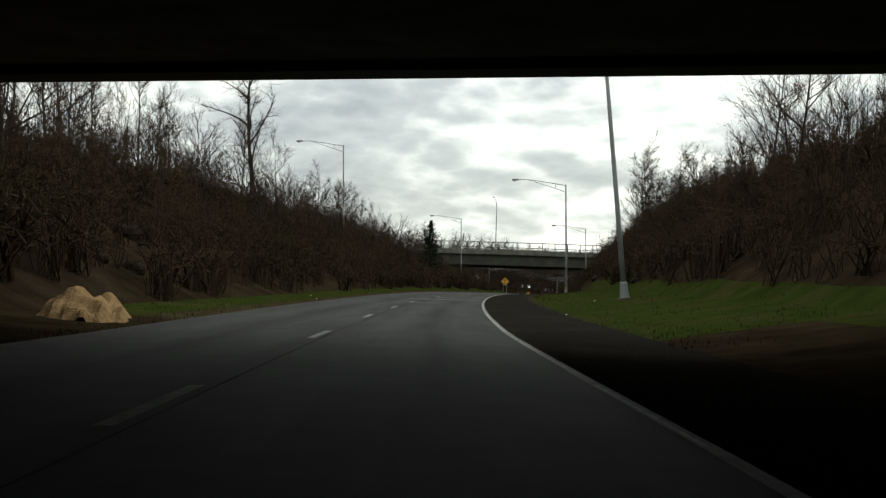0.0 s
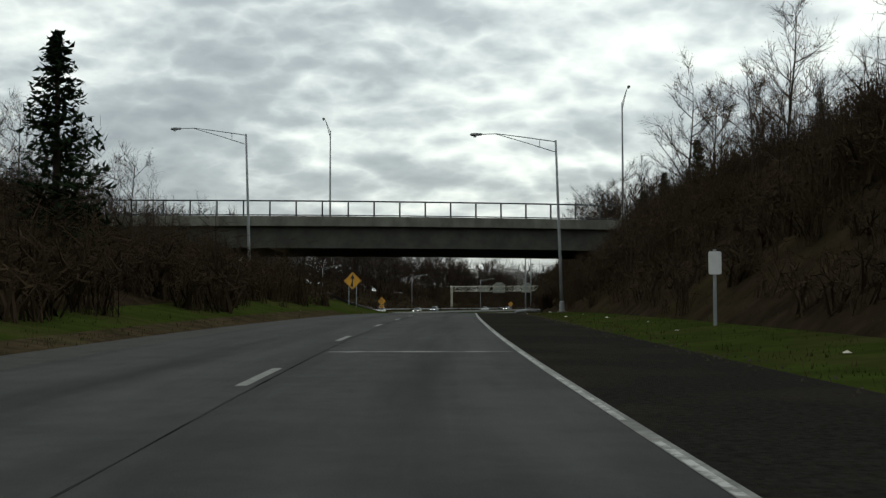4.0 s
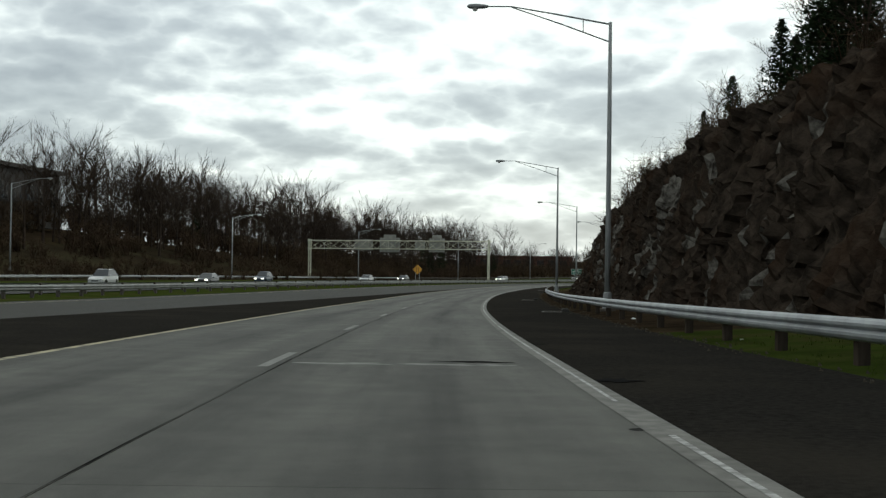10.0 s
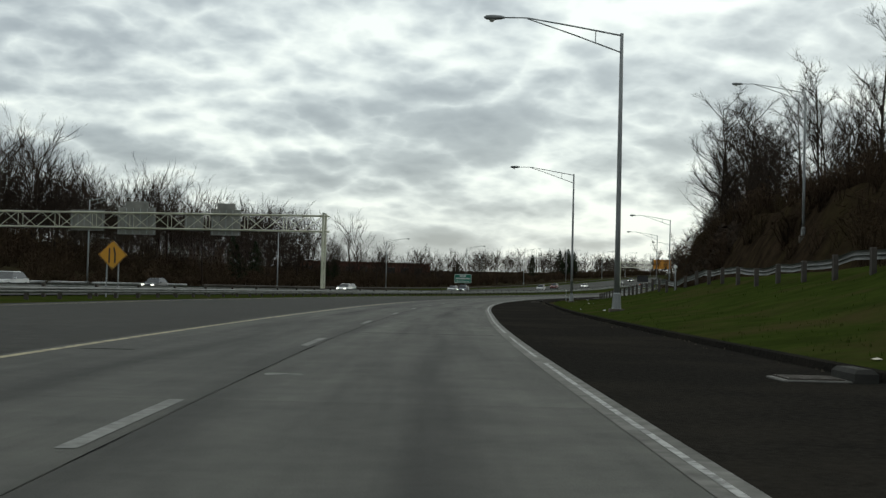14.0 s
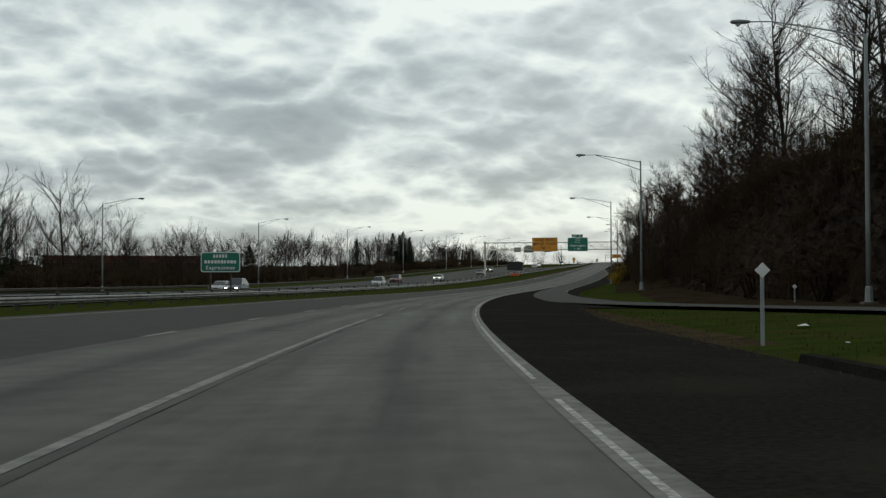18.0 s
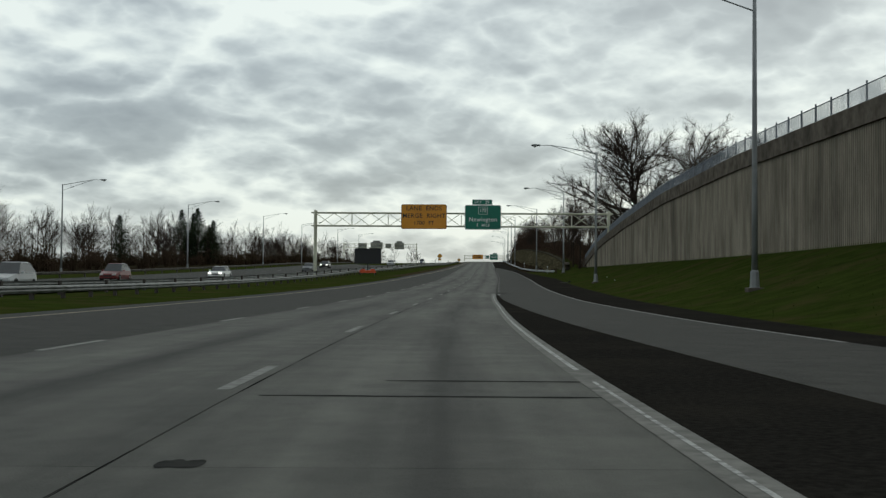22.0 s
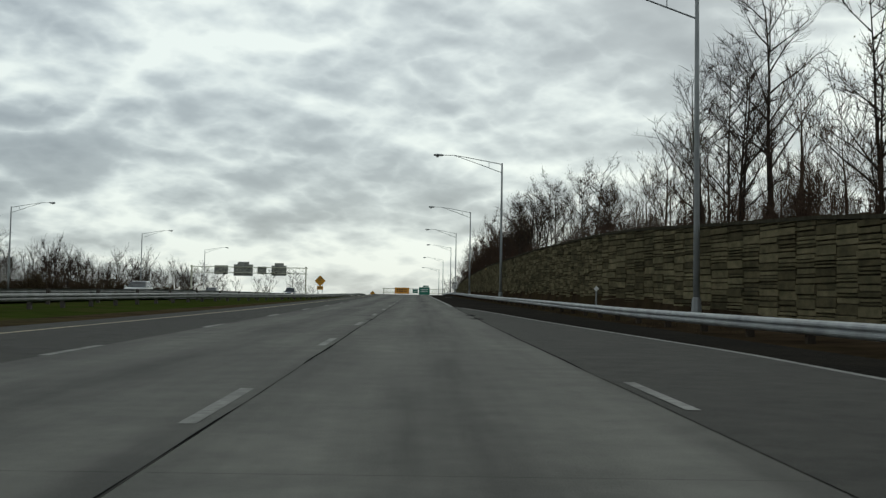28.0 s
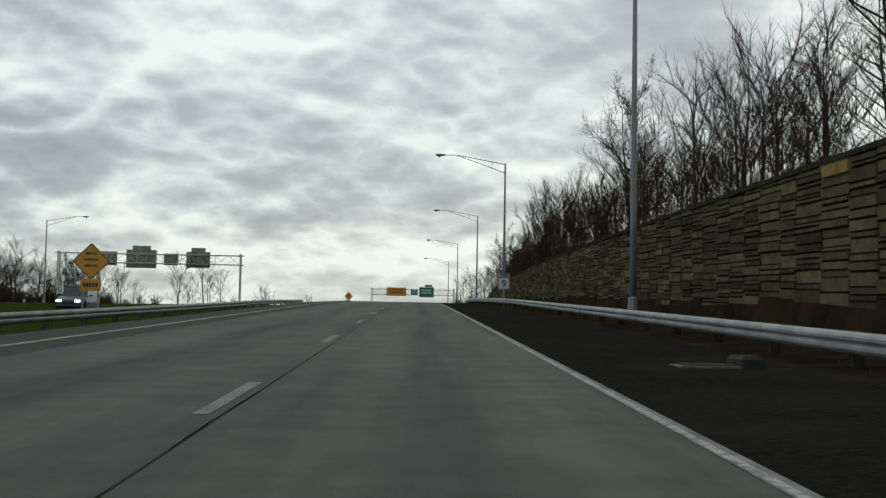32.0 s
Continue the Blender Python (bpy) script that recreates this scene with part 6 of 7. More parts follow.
grove(490, 610, 29, 42, 16, (2, 3, 4, 3), .8, 1.15, 6, "woodland trees above the ramp")
grove(612, 748, 24.5, 36, 36, (3, 4), 1.05, 1.5, 16, "woodland trees above the ramp")
grove(694, 738, 14.8, 25, 24, (1, 2, 0, 5), .8, 1.2, 7, "trees beside the retaining wall")
grove(727, 748, 14.2, 17.6, 9, (1, 2, 0), .85, 1.15, 107, "trees beside the retaining wall")
grove(905, 985, 14.5, 22, 18, (0, 1, 5, 3), .75, 1.05, 8, "trees above the stone wall")
grove(985, 1036, 12, 18, 10, (0, 2, 5), .55, .8, 19, "trees above the stone wall")
grove(1008, 1078, 10.8, 16, 14, (0, 1, 6, 2), .6, .85, 209, "trees above the stone wall")
grove(1064, 1240, 11, 18, 34, (2, 5, 1, 5), .7, .95, 9, "trees above the stone wall")
plant(OAK, 911, 25.6, 1.18, 20)
plant(TREES[4], 884, 33, 1.15, 150)
plant(OAK, 884, 29, .8, 200)
for s, u, k in ((918, 31, .6), (866, 36, .6)):
    plant(OAK, s, u, k, s)
for s, u, k in ((1046, 11.6, .95), (1040, 14.0, 1.05), (1052, 15.0, .8), (1034, 12.5, .8), (1061, 13.2, .75), (972, 15, 1.0), (1004, 14, .9)):
    plant(TREES[6], s, u, k, s * 3)
plant(CEDAR, 171, -13.4, 1.3, 0)
for s, u, k in ((384, 15.8, .85), (388, 17.5, .8), (379, 17, 1.05), (393, 15.2, .66), (372, 19, 1.2), (399, 14.6, .55), (376, 15.5, .9), (366, 17, 1.0), (381, 19, 1.15), (352, 19, .7), (428, 16, .5), (242, 19, 1.0), (236, 21, 1.2), (246, 17.5, .8)):
    plant(CEDAR, s, u, k, s * 7)
for s, u, k in ((990, -67, 1.25), (994, -69, 1.15), (987, -70, 1.2), (997, -66, .9), (960, -76, 1.0), (1040, -75, 1.15), (690, -72, .8), (712, -78, .9), (735, -70, .6), (744, -72, .7), (850, -74, .8), (600, -100, .9), (520, -112, .9), (728, -92, 1.0)):
    plant(PINE, s, u, k, s * 5)


# ---- far woods and roadside brush: too many to count
def mass(name, places, variants, material_of, label, wood_mat="twig"):
    """Many bare plants joined into one mesh."""
    base = []
    for g in variants:
        size = np.array([len(f) for f in g.f])
        base.append((np.array(g.v, dtype=np.float32), np.array([i for f in g.f for i in f], dtype=np.int32), size.astype(np.int32)))
    vs, loops, sizes, n0 = [], [], [], 0
    for x, y, z, sc, tn, k in places:
        bv, bl, bs = base[k]
        c, s_ = math.cos(tn), math.sin(tn)
        p = bv * sc
        vs.append(np.stack([p[:, 0] * c - p[:, 1] * s_ + x, p[:, 0] * s_ + p[:, 1] * c + y, p[:, 2] + z], 1))
        loops.append(bl + n0)
        sizes.append(bs)
        n0 += len(bv)
    vs, loops, sizes = np.concatenate(vs).astype(np.float32), np.concatenate(loops), np.concatenate(sizes)
    me = bpy.data.meshes.new(name)
    me.vertices.add(len(vs))
    me.vertices.foreach_set("co", vs.ravel())
    me.loops.add(len(loops))
    me.loops.foreach_set("vertex_index", loops)
    me.polygons.add(len(sizes))
    me.polygons.foreach_set("loop_start", np.concatenate([[0], np.cumsum(sizes)[:-1]]).astype(np.int32))
    me.update(calc_edges=True)
    me.materials.append(MATS[material_of])
    return tagged(new(name, me), label, "woodland", kind="stuff")


def far_tree(seed, height, spread, limbs=11, subs=7, twigs=10, w=.037, low=.2):
    """A light bare tree for the woods: a trunk, rising limbs and a lace of twigs."""
    r = random.Random(seed)
    g = Geo()

    def ribbon(pts, w0, w1):
        a = r.uniform(0, 3.14)
        side = Vector((math.cos(a), math.sin(a), .2))
        n, k = len(g.v), len(pts) - 1
        for i, p in enumerate(pts[:-1]):
            q = side * (w0 + (w1 - w0) * i / k) * .5
            g.v += [tuple(p - q), tuple(p + q)]
        g.v.append(tuple(pts[-1]))
        g.f += [(n + 2 * i, n + 2 * i + 1, n + 2 * i + 3, n + 2 * i + 2) for i in range(k - 1)] + [(n + 2 * k - 2, n + 2 * k - 1, n + 2 * k)]

    def rise(p, d, length, n, bend, lift):
        pts = [p]
        for _ in range(n):
            d = (d + Vector((r.uniform(-bend, bend), r.uniform(-bend, bend), r.uniform(-bend, bend) + lift))).normalized()
            p = p + d * (length / n)
            pts.append(p)
        return pts

    trunk = rise(Vector((0, 0, -.4)), Vector((0, 0, 1)), height * .85, 4, .06, .1)
    g.tube(trunk, [height * .016, height * .013, height * .009, height * .005, .02], 4, False)
    for k in range(limbs):
        t = low + (.95 - low) * (k + r.random()) / limbs
        i = min(3, int(t * 4))
        p = trunk[i].lerp(trunk[i + 1], t * 4 - i)
        a = 2.4 * k + r.uniform(-.5, .5)
        d = Vector((math.cos(a), math.sin(a), .35 + .9 * t)).normalized()
        limb = rise(p, d, spread * (1.25 - .75 * t) * r.uniform(.8, 1.2), 3, .2, .06)
        ribbon(limb, height * .011, height * .004)
        for m in range(subs):
            tt = .25 + .75 * (m + r.random()) / subs
            j = min(2, int(tt * 3))
            q = limb[j].lerp(limb[j + 1], tt * 3 - j)
            dd = ((limb[j + 1] - limb[j]).normalized() + Vector((r.uniform(-1, 1), r.uniform(-1, 1), r.uniform(-.6, .9)))).normalized()
            sub = rise(q, dd, spread * .46 * r.uniform(.6, 1.2), 2, .15, .1)
            ribbon(sub, w * 1.7, w)
            for x in range(twigs):
                t3 = .15 + .85 * (x + r.random()) / twigs
                b = sub[0].lerp(sub[1], t3 * 2) if t3 < .5 else sub[1].lerp(sub[2], t3 * 2 - 1)
                e = b + ((sub[2] - sub[0]).normalized() + Vector((r.uniform(-1, 1), r.uniform(-1, 1), r.uniform(-.4, 1)))).normalized() * spread * r.uniform(.12, .28)
                sd = Vector((r.uniform(-1, 1), r.uniform(-1, 1), 0)).normalized() * w * .5
                n = len(g.v)
                g.v += [tuple(b - sd), tuple(b + sd), tuple(e)]
                g.f.append((n, n + 1, n + 2))
    return g


FAR = [far_tree(30 + i, h, sp) for i, (h, sp) in enumerate(((11, 4.6), (13, 5.2), (9.5, 4.8), (12, 4.0), (10.5, 5.4)))]


def scatter(s0, s1, u0, u1, n, lo, hi, seed, skip=None):
    r = random.Random(seed)
    out = []
    while len(out) < n:
        s, u = r.uniform(s0, s1), r.uniform(u0, u1)
        if skip and skip(s, u):
            continue
        x, y, z = at(s, u, land(s, u))
        out.append((x, y, z - .2, r.uniform(lo, hi), r.uniform(0, 6.28), r.randrange(len(FAR))))
    return out


mass("far_woods", scatter(300, 800, -84, -150, 560, 1.15, 1.9, 41, lambda s, u: 500 < s < 592 and -150 < u < -112), FAR, "twig", "dark leafless woods covering the far hill")
mass("far_woods", scatter(640, 1330, -64, -112, 330, .6, 1.1, 42, lambda s, u: 700 < s < 720), FAR, "twig", "leafless tree line beyond the opposite carriageway")
mass("far_woods", scatter(1180, 1750, -60, -14, 60, .35, .7, 43, lambda s, u: u > -26 and s < 1420) + scatter(1200, 1700, 12, 60, 90, .5, .9, 44), FAR, "twig", "low leafless trees on the skyline beyond the crest")
mass("far_woods", scatter(500, 740, 36, 90, 150, 1.0, 1.5, 45) + scatter(150, 320, -50, -110, 60, .7, 1.0, 46), FAR, "twig", "leafless woods rising behind the rock cutting")
mass("far_woods", scatter(0, 250, 22, 50, 110, .55, .85, 47) + scatter(0, 205, -24, -50, 130, .55, .85, 48) + scatter(300, 470, 24, 60, 110, .75, 1.1, 49) + scatter(1066, 1215, 11, 17, 120, .42, .66, 50) + scatter(930, 1020, 18, 36, 40, .5, .75, 51), FAR, "twig_red", "leafless woods behind the roadside banks")


def shrub(seed, height, stems, width, thick=1.0, upright=False):
    """Arching stems with side twigs; together a rounded leafless bush."""
    r = random.Random(seed)
    g = Geo()
    for _ in range(stems):
        a = r.uniform(0, 6.28)
        lean = r.uniform(.05, .6 if upright else 1.15) * width
        top_z = height * r.uniform(.6, 1.1) * (1.0 if upright else max(.3, 1.1 - .55 * lean / width))
        p = Vector((r.uniform(-.4, .4), r.uniform(-.4, .4), -.1))
        top = Vector((math.cos(a) * lean, math.sin(a) * lean, top_z))
        mid = p.lerp(top, .55) + Vector((r.uniform(-.2, .2), r.uniform(-.2, .2), .02 if upright else .2 * height * lean / width))
        side = Vector((-math.sin(a), math.cos(a), 0)) * .016 * thick
        n = len(g.v)
        g.v += [tuple(p - side), tuple(p + side), tuple(mid + side * .7), tuple(mid - side * .7), tuple(top)]
        g.f += [(n, n + 1, n + 2, n + 3), (n + 3, n + 2, n + 4)]
        for k in range(6 if upright else 5):
            t = r.uniform(.35, 1)
            q = p.lerp(mid, t * 2) if t < .5 else mid.lerp(top, t * 2 - 1)
            e = q + Vector((r.uniform(-1, 1), r.uniform(-1, 1), r.uniform(.1, 1.3) if upright else r.uniform(-.5, .9))) * height * (.15 if upright else .27)
            sd = Vector((r.uniform(-1, 1), r.uniform(-1, 1), r.uniform(-1, 1))).normalized() * .012 * thick
            n = len(g.v)
            g.v += [tuple(q - sd), tuple(q + sd), tuple(e)]
            g.f.append((n, n + 1, n + 2))
    return g


SHRUBS = [shrub(60 + i, h, st, w, 1.25) for i, (h, st, w) in enumerate(((2.0, 20, 1.1), (2.8, 22, 1.3), (1.3, 18, 1.0), (3.4, 20, 1.2)))]
SAPLINGS = [shrub(260 + i, h, st, w, 1.3, True) for i, (h, st, w) in enumerate(((5.2, 9, .9), (6.4, 8, 1.1), (4.3, 10, .9), (5.6, 7, .7)))]

THICKET = [shrub(160 + i, h, st, w, 3.2) for i, (h, st, w) in enumerate(((2.4, 22, 1.5), (3.0, 22, 1.7), (1.9, 20, 1.6)))]


def brush(name, s0, s1, u0, u1, n, lo, hi, seed, label, material="brush_twig", keep=None, kinds=SHRUBS):
    r = random.Random(seed)
    places = []
    while len(places) < n:
        s, u = r.uniform(s0, s1), r.uniform(u0, u1)
        if keep and not keep(s, u):
            continue
        x, y, z = at(s, u, land(s, u))
        places.append((x, y, z, r.uniform(lo, hi), r.uniform(0, 6.28), r.randrange(len(kinds))))
    return mass(name, places, kinds, material, label)


brush("brush", -5, 215, -8.8, -24, 2000, .6, 1.25, 71, "dense leafless brush covering the dark bank", keep=lambda s, u: land(s, u) > .3 + .6 * noise.noise((s * .2, u * .3, 1)), kinds=SHRUBS + THICKET[2:])
brush("brush", 200, 250, 9.2, 19, 380, .5, 1.1, 172, "leafless brush covering the bank beside the bridge", keep=lambda s, u: land(s, u) > .7 and (s < 238 or u < 12.5))
brush("brush", 25, 205, -17, -24, 260, .6, 1.0, 271, "tall thin leafless saplings on the crest of the bank", "twig", kinds=SAPLINGS)
brush("brush", 30, 245, 14.5, 22, 240, .5, .9, 272, "thin leafless saplings standing in the brush", "twig", kinds=SAPLINGS)
brush("brush", 95, 245, 7.8, 14, 420, .35, .8, 273, "low brambles at the foot of the bank", keep=lambda s, u: land(s, u) > .3, kinds=SHRUBS[:3] + THICKET[2:])
brush("brush", 25, 250, 10.0, 23, 1800, .5, 1.15, 72, "leafless brush and brambles covering the bank", keep=lambda s, u: land(s, u) > .9, kinds=SHRUBS + THICKET[2:])
brush("brush", 282, 330, 9.2, 24, 560, .6, 1.25, 73, "leafless brown brush beside the bridge abutment", kinds=SHRUBS + THICKET[2:])
brush("brush", 392, 456, 10.6, 20, 260, .5, 1.2, 178, "leafless brush hanging over the rock cutting", keep=lambda s, u: land(s, u) > 3.2)
brush("brush", 306, 470, 11.8, 26, 760, .4, .9, 74, "low leafless brush above the rock cutting", keep=lambda s, u: land(s, u) > 5.0 or s > 440)
brush("brush", 436, 478, 8.8, 24, 330, .5, 1.1, 176, "leafless brush covering the end of the rock cutting", keep=lambda s, u: land(s, u) > .6)
brush("brush", 438, 510, 12.5, 26, 330, .5, 1.1, 175, "leafless brush on the slope behind the grass", keep=lambda s, u: land(s, u) > 2.2)
brush("brush", 470, 745, 22, 40, 800, .8, 1.7, 75, "leafless brush under the woodland trees", keep=lambda s, u: land(s, u) > 4, kinds=SHRUBS + THICKET)
brush("brush", 588, 738, 18.2, 24, 420, .5, 1.3, 275, "dark leafless brush before and on the rock cutting", kinds=SHRUBS + THICKET[:1])
brush("brush", 596, 738, 24, 31, 170, .9, 1.5, 276, "thin saplings rising above the rock cutting", "twig", keep=lambda s, u: land(s, u) > 4, kinds=SAPLINGS)
brush("brush", 724, 744, 13.6, 18, 70, .8, 1.5, 177, "tall leafless brush before the retaining wall", kinds=SHRUBS + THICKET[:1])
brush("brush", 685, 740, 14.5, 26, 300, .6, 1.4, 76, "leafless brush beside the retaining wall", keep=lambda s, u: land(s, u) > .9)
brush("brush", 905, 1210, 10.6, 22, 760, .45, 1.0, 77, "reddish leafless brush growing above the stone wall", "twig_red", keep=lambda s, u: u > stone_u(s) + 1.0)
brush("brush", 320, 800, -80, -150, 1150, 1.0, 2.6, 78, "dark leafless thicket in the far woods", kinds=THICKET)
brush("brush", 620, 900, -84, -140, 420, 1.0, 2.0, 380, "dark leafless thicket between the far trees", kinds=THICKET)
brush("brush", 600, 1330, -61, -84, 900, .7, 1.7, 79, "dark leafless thicket beyond the opposite carriageway", kinds=THICKET)
brush("brush", 300, 700, -58, -86, 900, .5, 1.1, 379, "low brown brush on the bank below the far woods", kinds=THICKET)
forsythia_meshes = [shrub(480 + i, 2.2, 80, 1.25, 2.0).data("forsythia_bush", "forsythia") for i in range(3)]
r_f = random.Random(80)
for i in range(22):
    s, u = r_f.uniform(730, 749), r_f.uniform(13.0, 16.8)
    bush = new("forsythia_bush", forsythia_meshes[i % 3])
    bush.matrix_basis = stand(s, u, land(s, u), r_f.uniform(0, 360)) @ Matrix.Diagonal((1, 1, r_f.uniform(.65, 1.15), 1))
    tagged(bush, "forsythia bush with yellow flowers on the slope", "shrub", group="forsythia bushes")
brush("brush", 1190, 1420, 9, 30, 160, .5, 1.0, 81, "leafless scrub beside the road at the crest")
brush("brush", 1190, 1420, -13, -30, 120, .4, .8, 82, "leafless scrub on the median at the crest", keep=lambda s, u: s > 1300)


# ---- grass tufts along the verges
def tufts(name, regions, n, seed, label, material="grass_blade", lo=.03, hi=.08):
    r = random.Random(seed)
    g = Geo()
    total = sum((b - a) for a, b, *_ in regions)
    for a, b, ul, ur in regions:
        for _ in range(int(n * (b - a) / total)):
            s = r.uniform(a, b)
            u = ul(s) + (ur(s) - ul(s)) * r.random()
            x, y, z = at(s, u, land(s, u))
            for k in range(3):
                h, t = r.uniform(lo, hi), r.uniform(0, 6.28)
                dx, dy = math.cos(t), math.sin(t)
                n0 = len(g.v)
                w = .012
                cx, cy = x + r.uniform(-.15, .15), y + r.uniform(-.15, .15)
                g.v += [(cx - dy * w, cy + dx * w, z - .02), (cx + dy * w, cy - dx * w, z - .02), (cx + dx * h * .5, cy + dy * h * .5, z + h)]
                g.f.append((n0, n0 + 1, n0 + 2))
    return tagged(g.ob(name, material), label, "grass", kind="stuff")


tufts("grass", [(24, 215, lambda s: shoulder_r(s) + .5, lambda s: shoulder_r(s) + 6), (286, 350, lambda s: shoulder_r(s) + .3, lambda s: 8.8), (440, 640, lambda s: shoulder_r(s) + .3, lambda s: 13),
                (690, 905, lambda s: berm_r(s) + .3, lambda s: wall_u(s) - .2)], 12000, 91, "short spring grass on the verges")
tufts("grass", [(30, 215, lambda s: left_edge(s) - .4, lambda s: left_edge(s) - 5), (215, 310, lambda s: -7, lambda s: -15)], 6000, 92, "short spring grass along the ramp")
tufts("dry_grass", [(20, 230, lambda s: shoulder_r(s) + .1, lambda s: shoulder_r(s) + 1.4), (5, 215, lambda s: left_edge(s) + .1, lambda s: left_edge(s) - 1.0), (940, 1150, lambda s: berm_r(s) + .1, lambda s: 8.7),
                    (600, 640, lambda s: 5.5, lambda s: 8), (60, 240, lambda s: 10, lambda s: 16), (310, 460, lambda s: 11.2, lambda s: 17), (320, 440, lambda s: 11.5, lambda s: 15.5)], 5000, 93, "dead straw-coloured grass along the verge", "dry_grass", .04, .11)


# ---- cars on the opposite carriageway
def car_thing(paint, kind, label, lights):
    """A parked-still road car, nose towards -y."""
    t = empty("car")
    van = kind == "suv"
    L, W, H = (4.6, 1.85, 1.72) if van else (4.6, 1.78, 1.42)
    belt = .98 if van else .88
    # stations along y: half width, sill, shoulder height
    st = [(-L / 2, .62, .42, .62), (-L / 2 + .12, .80, .25, .72), (-L / 2 + .9, W / 2, .22, belt - .06), (-.6, W / 2, .22, belt), (.9, W / 2, .22, belt + .02), (L / 2 - .5, W / 2 - .02, .24, belt + .05),
          (L / 2 - .1, W / 2 - .12, .3, belt + .02), (L / 2, .68, .45, belt - .1)]
    g = Geo()
    for y, w, z0, z1 in st:
        g.v += [(-w, y, z0), (-w * 1.0, y, (z0 + z1) / 2), (-w * .93, y, z1), (w * .93, y, z1), (w, y, (z0 + z1) / 2), (w, y, z0)]
    for i in range(len(st) - 1):
        g.f += [(i * 6 + c, i * 6 + (c + 1) % 6, i * 6 + 6 + (c + 1) % 6, i * 6 + 6 + c) for c in range(6)]
    g.f += [tuple(range(6))[::-1], tuple((len(st) - 1) * 6 + c for c in range(6))]
    body = g.ob("body", paint, t)
    # greenhouse: dark glass under a painted roof
    ys = (-.95, -.2, 1.25, 2.12 if van else 1.9)
    lo, hi = W * .46, W * .36
    g = Geo()
    g.v = [(-lo, ys[0], belt - .05), (lo, ys[0], belt - .05), (hi, ys[1], H - .04), (-hi, ys[1], H - .04), (hi, ys[2], H - .02), (-hi, ys[2], H - .02), (lo, ys[3], belt), (-lo, ys[3], belt)]
    g.f = [(0, 1, 2, 3), (4, 6, 7, 5), (1, 6, 4, 2), (0, 3, 5, 7)]
    g.ob("greenhouse", "window_glass", t, "dark glass")
    g = Geo()
    g.v = [(-hi - .02, ys[1] - .02, H - .06), (hi + .02, ys[1] - .02, H - .06), (hi + .02, ys[2] + .02, H - .04), (-hi - .02, ys[2] + .02, H - .04), (-hi + .12, ys[1] + .12, H), (hi - .12, ys[1] + .12, H), (hi - .12, ys[2] - .1, H), (-hi + .12, ys[2] - .1, H)]
    g.f = [(4, 5, 6, 7), (0, 1, 5, 4), (1, 2, 6, 5), (2, 3, 7, 6), (3, 0, 4, 7)]
    g.ob("roof", paint, t)
    tyre = Geo().tube([(-.11, 0, 0), (-.09, 0, 0), (.09, 0, 0), (.11, 0, 0)], [.29, .33, .33, .29], 14).data("tyre", "tyre")
    rim = Geo().tube([(-.12, 0, 0), (.12, 0, 0)], .19, 10).data("rim", "chrome")
    for x in (-W / 2 + .1, W / 2 - .1):
        for y in (-L / 2 + .85, L / 2 - .9):
            wheel = new("wheel", tyre)
            wheel.location, wheel.parent = (x, y, .33), t
            r = new("rim", rim)
            r.parent = wheel
    for x in (-.58, .58):
        Geo().bevel_box(x - .16, x + .16, -L / 2 - .02, -L / 2 + .2, .56, .70, .03).ob("headlight", "headlight_on" if lights else "headlight_off", t, "bright headlight" if lights else "clear headlight")
    Geo().box(-.36, .36, -L / 2 - .025, -L / 2 + .1, .42, .54).ob("grille", "sign_black", t)
    Geo().bevel_box(-.75, .75, -L / 2 - .05, -L / 2 + .2, .28, .40, .02).ob("bumper", paint, t)
    for x in (-W / 2 - .08, W / 2 + .08):
        Geo().bevel_box(x - .09, x + .09, -.72, -.58, belt - .02, belt + .12, .03).ob("mirror", paint, t)
    return tagged(t, label, "car", group="cars on the opposite carriageway")


KINDS = [("car_silver", "sedan", "silver sedan on the opposite carriageway", False), ("car_white", "sedan", "white sedan with its headlights lit", True), ("car_dark_blue", "suv", "dark blue sport utility car with lit headlights", True),
         ("car_red", "suv", "dark red sport utility car on the road", False), ("car_black", "sedan", "black sedan with its headlights lit", True), ("car_green_grey", "sedan", "grey-green sedan on the opposite carriageway", False),
         ("car_silver", "suv", "silver sport utility car on the road", False), ("car_grey", "sedan", "dark grey sedan on the opposite carriageway", False)]
protos = {}
for s, lane, k in ((402, .3, 7), (447, .52, 6), (462, .3, 4), (505, .52, 2), (538, .3, 0), (588, .52, 4), (640, .3, 1), (662, .52, 5), (716, .28, 2), (728, .5, 0), (790, .28, 6), (826, .5, 3), (846, .28, 1), (905, .28, 7), (948, .5, 4), (1012, .28, 0), (1075, .5, 1),
                   (1118, .28, 2)):
    u = opp_r(s) + (opp_l(s) - opp_r(s)) * lane
    m = stand(s, u, opp_h(s))
    if k in protos:
        copy_thing(protos[k], m)
    else:
        protos[k] = car_thing(*KINDS[k])
        protos[k].matrix_basis = m

